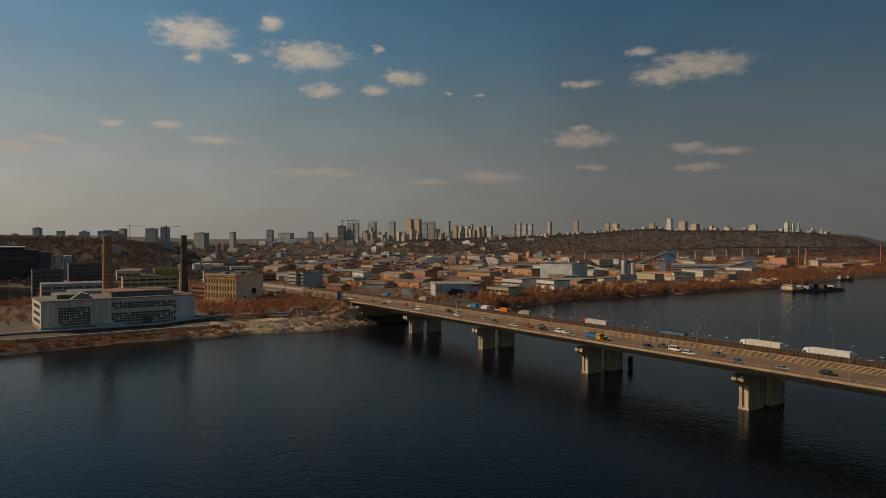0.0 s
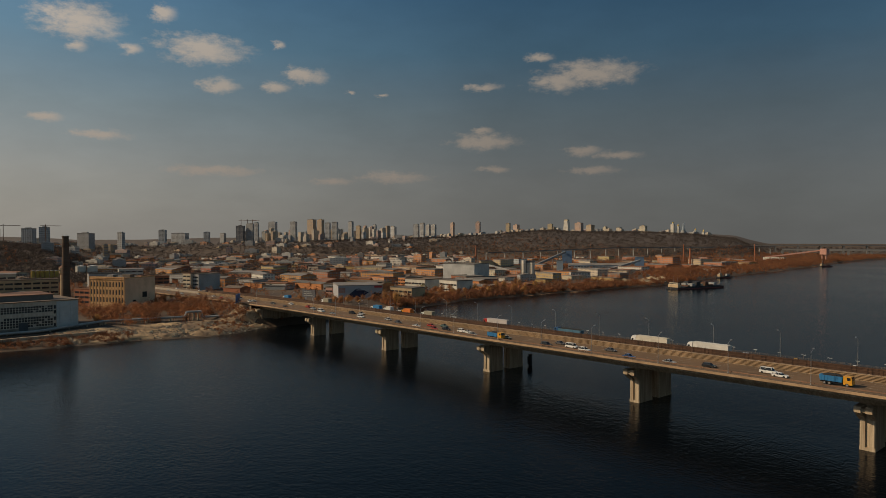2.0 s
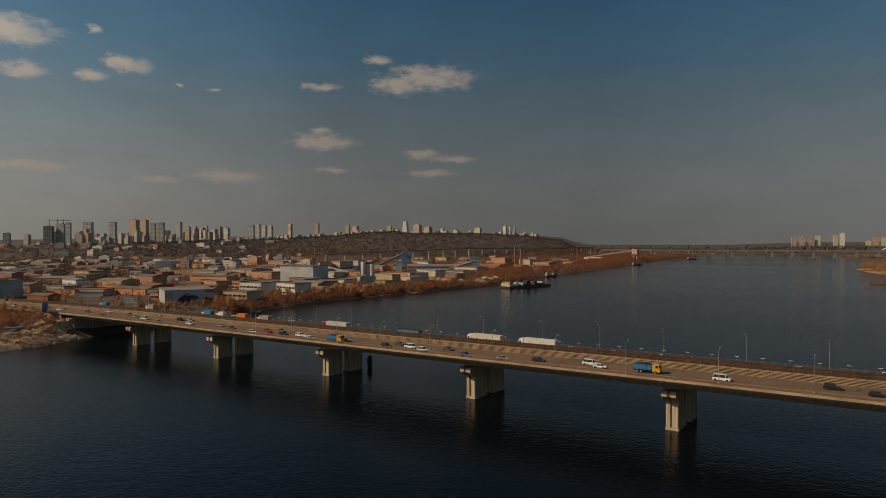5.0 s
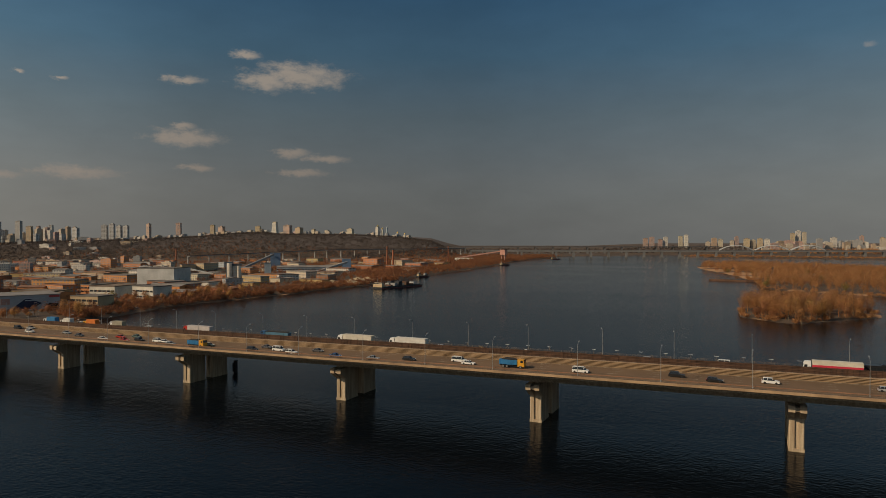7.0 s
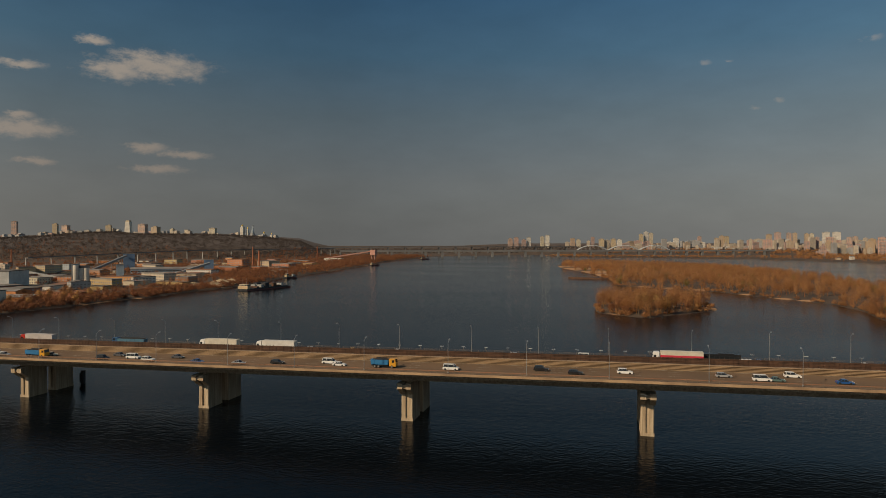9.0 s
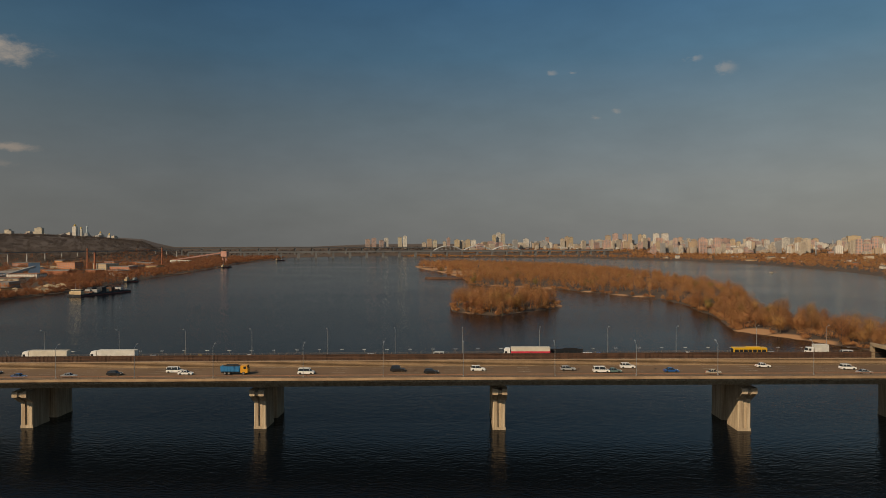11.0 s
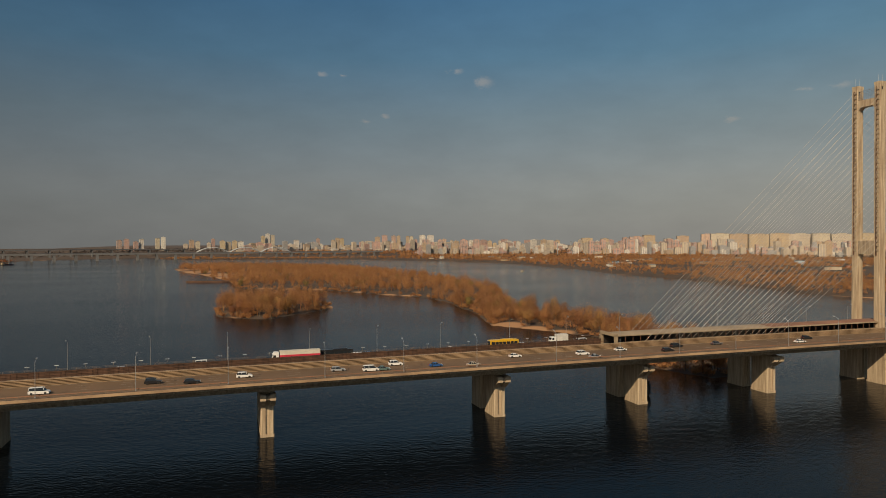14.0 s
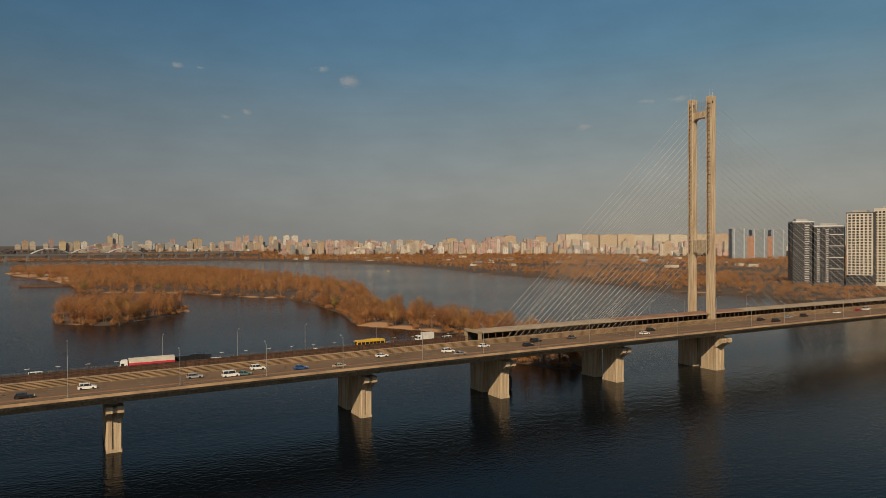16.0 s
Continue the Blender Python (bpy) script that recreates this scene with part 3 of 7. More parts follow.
# ---------------------------------------------------------------- the road bridge
def build_deck():
    deck = thing("bridge_deck", BRIDGE, "weathered concrete deck of a wide road bridge", "bridge", kind="structure")
    s0, s1 = -900, 660
    part("slab", sweep(rect(-8.0, 32.0, -1.25, -0.02), s0, s1), concrete, deck)
    part("girder", sweep([(-5.2, -1.25), (-3.2, -3.5), (9.4, -3.5), (11.4, -1.25)], -446, s1), concrete, deck)
    part("girder", sweep([(12.6, -1.25), (14.6, -3.5), (27.2, -3.5), (29.5, -1.25)], -446, s1), concrete, deck)
    part("edge_beam", sweep([(-9.25, -0.42), (-8.0, -0.75), (-8.0, -0.02), (-8.55, -0.02), (-8.55, 0.32), (-9.25, 0.32)], s0, s1), fascia_m, deck)
    part("edge_beam", sweep([(33.25, -0.42), (33.25, 0.32), (32.55, 0.32), (32.55, -0.02), (32.0, -0.02), (32.0, -0.75)], s0, s1), fascia_m, deck)
    walkway = mat("footway_slabs", (0.150, 0.105, 0.068), 0.9, 0.4, 0.15, 1.2, 0.2)
    part("footway", sweep(rect(-8.55, -6.3, -0.02, 0.24), s0, s1), walkway, deck)
    part("footway", sweep(rect(30.6, 32.55, -0.02, 0.24), s0, s1), walkway, deck)
    part("roadway", sweep(rect(-6.3, 12.4, -0.02, 0.03), s0, s1), asphalt, deck)
    part("roadway", sweep(rect(23.6, 30.6, -0.02, 0.03), s0, s1), asphalt, deck)
    part("track_bed", sweep(rect(13.4, 22.8, -0.02, 0.25), s0, s1), concrete, deck)
    lines = Geo()
    for n in (-2.6, 1.1, 4.8, 8.0, 27.0):
        for k in range(-50, 52):
            s = k * 12.0
            z0, z1 = deck_z(s), deck_z(s + 4)
            lines.add([(s, n - 0.07, z0 + 0.045), (s + 4, n - 0.07, z1 + 0.045), (s + 4, n + 0.07, z1 + 0.045), (s, n + 0.07, z0 + 0.045)], [(0, 1, 2, 3)])
    part("lane_marking", lines, paint_white, deck)
    for n in (-5.7, 10.7, 24.0, 30.2):
        part("edge_line", sweep(rect(n - 0.09, n + 0.09, 0.03, 0.045), s0, s1), paint_white, deck)


def build_barriers():
    wall = thing("track_wall", BRIDGE, "beige ribbed concrete wall beside the metro tracks", "wall", kind="structure")
    for k in range(5):
        z = 0.08 + k * 0.42
        part("rib", sweep([(11.14, z), (11.0, z + 0.06), (11.0, z + 0.20), (11.14, z + 0.26), (11.5, z + 0.26), (11.5, z)], -600, 660), wall_beige, wall)
    part("backing", sweep(rect(11.5, 11.75, 0.0, 2.06), -600, 660), rust, wall)
    fence = thing("track_fence", BRIDGE, "rusty brown slatted steel fence along the tracks", "fence", kind="structure")
    g = Geo()
    rng = random.Random(5)
    s = -600.0
    while s < 140:
        z = deck_z(s)
        g.box(s, s + 0.16, 22.9, 23.1, z, z + 2.45 + rng.uniform(-0.12, 0.1))
        g.box(s + 0.2, s + 1.25, 22.95, 23.05, z + 0.1, z + 2.2 + rng.uniform(-0.15, 0.08))
        s += 1.5
    tagged(part("slats", g, mat("fence_slats", (0.080, 0.040, 0.023), 0.85, 0.5, 0.5, 3, 0.1), fence), kind="stuff")
    part("panel", sweep(rect(23.05, 23.12, 0.05, 2.3), -600, 140), mat("fence_panel", (0.052, 0.029, 0.019), 0.85, 0.4, 0.5, 3, 0.1), fence)
    part("rail", sweep(rect(22.8, 22.9, 1.1, 1.25), -600, 140), rust, fence)
    part("rail", sweep(rect(22.8, 22.9, 2.0, 2.12), -600, 140), rust, fence)
    strip = Geo().box(-0.7, 0.7, -0.06, 0.06, 0, 0.09).mesh("light_strip")
    strip.materials.append(lamp_lens)
    rail_m = mat("railing_paint", (0.17, 0.125, 0.085), 0.7, 0.3, 0.5, 4, 0)
    for n in (-8.9, 32.9):
        r = thing("railing", BRIDGE, "grey steel railing on the edge of the bridge", "railing", kind="structure")
        g = Geo()
        s = -560.0
        while s < 640:
            z = deck_z(s)
            g.box(s - 0.05, s + 0.05, n - 0.05, n + 0.05, z + 0.3, z + 1.35)
            s += 3.0
        tagged(part("posts", g, rail_m, r), kind="stuff")
        for k in range(-45, 60):
            if n > 0:
                part("light_strip", strip, None, r, at=pose(k * 8.4, n, deck_z(k * 8.4) + 2.35))
                part("strip_post", Geo().box(k * 8.4 - 0.04, k * 8.4 + 0.04, n - 0.04, n + 0.04, deck_z(k * 8.4) + 1.3, deck_z(k * 8.4) + 2.36), rail_m, r)
        for h in (0.65, 1.0, 1.32):
            part("rail", sweep(rect(n - 0.03, n + 0.03, h, h + 0.05), -560, 640), rail_m, r)
    guard = thing("guard_rail", BRIDGE, "low steel guard rail between footway and road", "guard rail", kind="structure")
    part("beam", sweep(rect(-6.45, -6.35, 0.55, 0.85), -560, 640), rust_light, guard)
    g = Geo()
    for k in range(-280, 320):
        g.box(k * 2.0 - 0.06, k * 2.0 + 0.06, -6.5, -6.38, deck_z(k * 2.0) + 0.3, deck_z(k * 2.0) + 0.8)
    tagged(part("posts", g, rust_light, guard), kind="stuff")
    guard = thing("guard_rail", BRIDGE, "low steel guard rail beside the far carriageway", "guard rail", kind="structure")
    part("beam", sweep(rect(30.7, 30.8, 0.55, 0.85), -560, 640), steel, guard)


def build_piers():
    """Twin-legged piers with corbels that reach out under the deck."""
    for s, w in ((-378.5, 2.0), (-303.2, 2.0), (-224.5, 2.0), (-147.3, 2.0), (-71.2, 2.0), (5.7, 2.0), (83.3, 2.0), (140.7, 2.0), (200.3, 2.1), (260.3, 2.9), (543.0, 2.9)):
        p = thing("bridge_pier", BRIDGE @ pose(s, 0, 0), "weathered concrete bridge pier with two legs and corbels", "bridge pier", "bridge piers")
        top = deck_z(s) - 3.55
        big = w > 2.5
        n0 = -3.0 if big else min(0.0, (s + 100) * 0.006)
        for a, b in ((n0, n0 + 8.8), (n0 + 13.3, n0 + 22.4)):
            g = Geo()
            gr = 0.28 * w
            g.prism([(-w, a + 0.25), (-w + 0.25, a), (-gr, a), (-gr, a + 0.45), (gr, a + 0.45), (gr, a), (w - 0.25, a), (w, a + 0.25), (w, b - 0.25), (w - 0.25, b), (-w + 0.25, b), (-w, b - 0.25)], 0.9, top - 0.9)
            g.prism([(-w - 0.06, a - 0.02), (w + 0.06, a - 0.02), (w + 0.06, b + 0.06), (-w - 0.06, b + 0.06)], -6.0, 0.9)
            part("leg", g, concrete_light, p)
        g = Geo().prism([(n0 + 0.05, top - 0.9), (n0 + 8.8, top - 2.8), (n0 + 10.0, top - 1.6), (n0 + 12.1, top - 1.6), (n0 + 13.3, top - 2.8), (n0 + 22.35, top - 0.9), (n0 + 22.35, top), (n0 + 0.05, top)], -w + 0.02, w - 0.02, "x")
        part("cap", g, concrete, p)
        for side in (-1, 1):
            lo, hi = sorted((side * (0.3 * w), side * (w + 0.35)))
            g = Geo().prism([(n0 + 0.6, top - 5.6), (n0 - 3.3, top - 3.0), (n0 - 3.9, top - 2.8), (n0 - 3.9, top - 1.2), (n0 - 3.6, top - 0.95), (n0 + 0.6, top - 0.95)], lo, hi, "x")
            part("corbel", g, concrete_light, p)
        part("tie", Geo().box(-0.3 * w, 0.3 * w, n0 - 3.5, n0 + 0.6, top - 2.6, top - 1.5), concrete, p)
        for a in (0.8, 7.5, 15.5, 22.0):
            part("bearing", Geo().box(-0.6, 0.6, a - 0.6, a + 0.6, top, top + 0.12), black_fill, p)
    a = thing("bridge_abutment", BRIDGE @ pose(-443, 0, 0), "stained concrete abutment at the west bank", "abutment", kind="structure")
    part("wall", Geo().box(-8, 3, -6, 30, -2, deck_z(-443) - 3.55), concrete, a)
    part("wing", Geo().box(-40, -8, -8.8, -7.8, 2, deck_z(-443) - 1.3), concrete, a)
    for side in (0, 1):
        part("corbel", Geo().prism([(-6, 9), (-9, 10.5), (-9, 11.9), (-6, 12.1)], -0.5 + side * 2, 0.8 + side * 2, "x"), concrete_light, a)


PYLON = 274.2


def build_pylon():
    p = thing("bridge_pylon", BRIDGE @ pose(PYLON, 0, 0), "tall pale concrete pylon of two legs with cross beams", "pylon")
    base = deck_z(PYLON)
    for n in (12.1, 23.4):
        leg = part("leg", Geo().prism([(-1.8, n + 0.2), (-1.6, n), (1.6, n), (1.8, n + 0.2), (1.8, n + 2.8), (1.6, n + 3), (-1.6, n + 3), (-1.8, n + 2.8)], base - 4, 131.6), concrete_light, p)
        part("cap", Geo().box(-1.84, 1.84, n - 0.04, n + 3.04, 131.0, 132.3), concrete_light, leg)
        part("port", Geo().box(-1.0, -0.3, n - 0.1, n - 0.03, 128.6, 129.8), black_fill, leg)
        ladder = Geo()
        for k in range(34):
            z = 56 + k * 2.2
            ladder.box(-2.25, -1.75, n + 0.3, n + 1.5, z, z + 1.0)
            ladder.box(1.75, 2.15, n + 0.4, n + 1.6, z, z + 0.8)
        tagged(part("anchor_boxes", ladder, concrete, leg), kind="stuff")
        part("anchor_rail", Geo().box(-2.3, -1.75, n + 1.5, n + 1.65, 54, 130), rust, leg)
        for z in (60.0, 93.0):
            part("joint", Geo().box(-1.84, 1.84, n - 0.04, n + 3.04, z, z + 0.12), concrete, leg)
    part("cross_beam", Geo().prism([(15.1, 120.8), (16.2, 122.2), (22.3, 122.2), (23.4, 120.8), (23.4, 125.4), (15.1, 125.4)], -1.5, 1.5, "x"), concrete_light, p)
    part("cross_beam", Geo().prism([(15.1, 53.5), (16.0, 54.6), (22.5, 54.6), (23.4, 53.5), (23.4, 60.8), (15.1, 60.8)], -1.5, 1.5, "x"), concrete, p)
    rail = Geo()
    for k in range(6):
        rail.box(-1.5, -1.4, 15.1, 23.4, 126.0 + k * 0.7, 126.1 + k * 0.7)
    for k in range(8):
        rail.box(-1.5, -1.4, 15.5 + k, 15.6 + k, 125.4, 130.2)
    part("top_railing", rail, steel, p)
    for n in (13.6, 24.9):
        for x in (-1.2, 1.2):
            part("mast", Geo().cyl(x, n, 132.5, 135.8, 0.06, 0.03, 5), steel, p)
    stays = thing("stay_cables", BRIDGE, "pale parallel stay cables from pylon to deck", "cables")
    for n in (12.1, 25.0):
        for k in range(22):
            u = k / 21
            for s, z in ((149 + 66 * u, 128.5 - 71 * u), (486 - 152 * u, 128.5 - 71 * u)):
                foot = deck_z(s) + (1.2 if n < 20 else 1.5)
                part("stay_cable", Geo().tube((s, n, foot), (PYLON + (-1.9 if s < PYLON else 1.9), n + 0.9, z), 0.05, 0.05, 5), cable_m, stays)


def build_gallery():
    s0, s1 = 138.0, 640.0
    g = thing("metro_gallery", BRIDGE, "roofed metro gallery with dark open sides", "gallery", kind="structure")
    part("roof", sweep([(12.6, 4.35), (12.6, 4.75), (15.5, 5.15), (18, 5.3), (20.5, 5.15), (23.6, 4.75), (23.6, 4.35)], s0, s1), roof_tan, g)
    part("roof_sheet", sweep([(13.2, 4.86), (15.5, 5.22), (18, 5.37), (20.5, 5.22), (22.8, 4.9), (22.8, 4.85), (13.2, 4.8)], 212, 300), rust_light, g)
    part("sill", sweep(rect(13.0, 13.35, 1.75, 2.05), s0, s1), roof_tan, g)
    # black far wall: the darkness inside the gallery is put into its colour
    part("inner_wall", sweep(rect(22.9, 23.3, 0.25, 4.35), s0, s1), black_fill, g)
    part("portal_frame", Geo().box(s0 - 1.2, s0, 12.4, 13.4, deck_z(s0), deck_z(s0) + 4.9).box(s0 - 1.2, s0, 22.9, 23.9, deck_z(s0), deck_z(s0) + 4.9).box(s0 - 1.2, s0, 12.4, 23.9, deck_z(s0) + 4.3, deck_z(s0) + 5.4), roof_tan, g)
    post = None
    for k in range(int((s1 - s0) / 3.4)):
        s = s0 + 0.4 + k * 3.4
        if post is None:
            post = Geo().box(-0.11, 0.11, 13.0, 13.25, 2.0, 4.36).mesh("post")
            post.materials.append(rust)
        part("post", post, None, g, at=pose(s, 0, deck_z(s)))


def build_lamp():
    """Street lamp on its own foot, arm towards +y."""
    lamp = thing("street_lamp", None, "slim grey street lamp on the edge of the bridge", "street lamp", "bridge lamps")
    pole = part("pole", Geo().tube((0, 0, 0), (0, 0, 9.6), 0.10, 0.06, 8), steel, lamp)
    part("foot", Geo().cyl(0, 0, 0, 0.5, 0.22, 0.2, 8), steel, pole)
    part("arm", Geo().tube((0, 0, 9.5), (0, 1.6, 10.4), 0.07, 0.05, 6), steel, lamp)
    head = part("head", Geo().prism([(1.4, 10.32), (2.5, 10.52), (2.5, 10.62), (1.4, 10.5)], -0.17, 0.17, "x"), steel, lamp)
    part("lens", Geo().box(-0.12, 0.12, 1.6, 2.4, 10.3, 10.36), lamp_lens, head)
    return lamp


def build_lamps():
    lamp = build_lamp()
    first = True
    stations = [22.4 + 77.9 * k + d for k in range(-6, 1) for d in (0.0, 24.9, 49.7)] + [101.1 + 25.1 * k for k in range(17)]
    for s in stations:
        for n, turn in ((-7.3, 0), (32.2, 180)):
            if first:
                lamp.matrix_basis, first = on_deck(s, n, 0.28, turn), False
            else:
                copy_thing(lamp, on_deck(s, n, 0.28, turn))


build_deck()
build_barriers()
build_piers()
build_pylon()
build_gallery()
build_lamps()

# ---------------------------------------------------------------- buildings
WALLS = {"cream": (0.52, 0.44, 0.32), "white": (0.62, 0.58, 0.50), "grey": (0.34, 0.34, 0.33), "yellow": (0.44, 0.31, 0.13), "orange": (0.52, 0.21, 0.075),
         "brick": (0.36, 0.13, 0.062), "tan": (0.46, 0.34, 0.20), "pink": (0.50, 0.28, 0.22), "blue": (0.14, 0.22, 0.34), "bluegrey": (0.36, 0.42, 0.46), "steelblue": (0.17, 0.21, 0.25), "dark": (0.10, 0.10, 0.11), "pale": (0.50, 0.50, 0.48), "rose": (0.52, 0.33, 0.24)}
ROOFS = [mat("roof_felt", (0.15, 0.135, 0.12), 0.9, 0.35, 0.06, 0.6, 0.2), mat("roof_sheet_metal", (0.24, 0.215, 0.19), 0.6, 0.3, 0.08, 0.7, 0.1),
         mat("roof_slate", (0.17, 0.125, 0.090), 0.85, 0.35, 0.07, 0.7, 0.2), mat("roof_rust", (0.24, 0.12, 0.07), 0.8, 0.4, 0.07, 0.7, 0.2)]
window_m = mat("window_glass", (0.035, 0.04, 0.045), 0.15, 0.3, 0.5, 3, 0, rnd=0.4)


def plain_wall(tone):
    return mat("wall_" + tone, WALLS[tone], 0.85, 0.3, 0.07, 0.7, 0.2)


def building(pos, turn, w, d, h, tone, roof=0, gable=0.0, grid=None, label="", category="building", group="", name="building", sink=3.0, windows=0):
    """A house with a parapet or a ridge; its front (towards -y before the turn) may carry window parts."""
    b = thing(name, pose(pos[0], pos[1], pos[2], 0, 0, turn), label or tone + " low industrial building", category, group)
    g = Geo().box(-w / 2, w / 2, 0, d, -sink, h)
    part("wall", g, facade("facade_" + tone, WALLS[tone], cell=grid) if grid else plain_wall(tone), b)
    if gable:
        g = Geo().prism([(-0.4, h - 0.05), (d / 2, h + gable), (d + 0.4, h - 0.05), (d + 0.4, h + 0.25), (d / 2, h + gable + 0.35), (-0.4, h + 0.25)], -w / 2 - 0.4, w / 2 + 0.4, "x")
        part("wall", Geo().prism([(0, h - 0.01), (d, h - 0.01), (d / 2, h + gable)], -w / 2 + 0.1, w / 2 - 0.1, "x"), plain_wall(tone), b)
    else:
        g = Geo().box(-w / 2 - 0.25, w / 2 + 0.25, -0.25, d + 0.25, h, h + 0.35)
        g.box(-w / 2 - 0.25, w / 2 + 0.25, -0.25, 0.1, h + 0.35, h + 0.9).box(-w / 2 - 0.25, w / 2 + 0.25, d - 0.1, d + 0.25, h + 0.35, h + 0.9)
        g.box(-w / 2 - 0.25, -w / 2 + 0.1, 0.1, d - 0.1, h + 0.35, h + 0.9).box(w / 2 - 0.1, w / 2 + 0.25, 0.1, d - 0.1, h + 0.35, h + 0.9)
    part("roof", g, ROOFS[roof % 4], b)
    if windows:
        rows = max(1, int(h / 4.2))
        pane = Geo().box(-0.42 * w / windows, 0.42 * w / windows, -0.06, 0.3, 0, 1.7)
        pm = pane.mesh("window")
        pm.materials.append(window_m)
        for r in range(rows):
            for c in range(windows):
                part("window", pm, None, b, at=pose(-w / 2 + w * (c + 0.5) / windows, -0.03, 1.5 + r * (h - 1.2) / rows))
    return b


def facing(x, y):
    """The turn that makes a front look towards the drone."""
    return math.degrees(math.atan2(-x, y))


PLANT_BLOCKS = [
    ("cream", -743, 244, 12, 18), ("grey", -737, 250, 14, 17), ("white", -1320, 481, 27, 11), ("cream", -1114, 402, 79, 6), ("cream", -962, 400, 50, 6), ("yellow", -1055, 480, 47, 10),
    ("grey", -755, 316, 31, 8), ("orange", -815, 403, 45, 8), ("brick", -817, 448, 37, 11), ("brick", -673, 370, 27, 9), ("cream", -1030, 552, 19, 9), ("orange", -759, 502, 56, 10),
    ("tan", -515, 367, 29, 10), ("orange", -655, 469, 15, 9), ("yellow", -921, 678, 66, 9), ("white", -1010, 678, 20, 11)]
PLANT_SHEDS = [
    ("white", -585, 436, 30, 12), ("white", -548, 452, 31, 12), ("pale", -686, 585, 49, 22), ("brick", -659, 562, 40, 8), ("cream", -761, 706, 39, 8), ("tan", -857, 820, 19, 19),
    ("bluegrey", -951, 963, 18, 16), ("white", -1457, 966, 50, 10), ("cream", -1356, 947, 34, 10), ("orange", -819, 631, 47, 9), ("grey", -635, 363, 23, 7), ("pink", -606, 342, 9, 6),
    ("cream", -649, 810, 65, 10), ("orange", -824, 1292, 44, 16), ("tan", -729, 1248, 48, 15)]


def build_plant():
    rng = random.Random(11)
    for i, (tone, x, y, w, h) in enumerate(PLANT_BLOCKS + PLANT_SHEDS):
        z = float(ground_z(x, y))
        far = math.hypot(x, y) > 900
        building((x, y, z), facing(x, y) + rng.uniform(-66, -30), w, rng.uniform(16, 32) if h < 20 else 40, h, tone, rng.randrange(4), rng.choice((0, 0, 2.0)) if h < 12 else 0,
                 label=tone + " walled industrial block with flat roof", windows=0 if far or tone == "pale" else max(2, int(w / 5)), grid=(4.4, 3.8) if far and tone not in ("grey", "pale") else None, group="industrial blocks")
    # the rest of the works and yards, low and mixed
    tones = ["brick", "orange", "tan", "cream", "orange", "brick", "yellow", "white", "orange", "brick", "grey", "orange"]
    n = 0
    while n < 265:
        a, d = rng.uniform(-90, -23), 650 + 1400 * rng.random() ** 1.2
        p = polar(a, d)
        s, q = near_road(p.x, p.y)
        if float(inside_dist(np.array([p.x]), np.array([p.y]), WEST_LAND)[0]) < 40 or -40 < q < 65 or (d < 740 and -67 < a < -48):
            continue
        z = float(ground_z(p.x, p.y))
        if z > 16:
            continue
        w, h = rng.uniform(14, 60), rng.choice((3.5, 4, 5, 5, 6, 7, 8, 10))
        building((p.x, p.y, z), facing(p.x, p.y) + rng.uniform(-72, -26), w, rng.uniform(12, 30), h, rng.choice(tones), rng.randrange(4), rng.choice((0, 0, 1.8)),
                 grid=(4.0, 3.4) if h > 6 else None, label="low works building with a worn roof", group="works buildings")
        n += 1


build_plant()

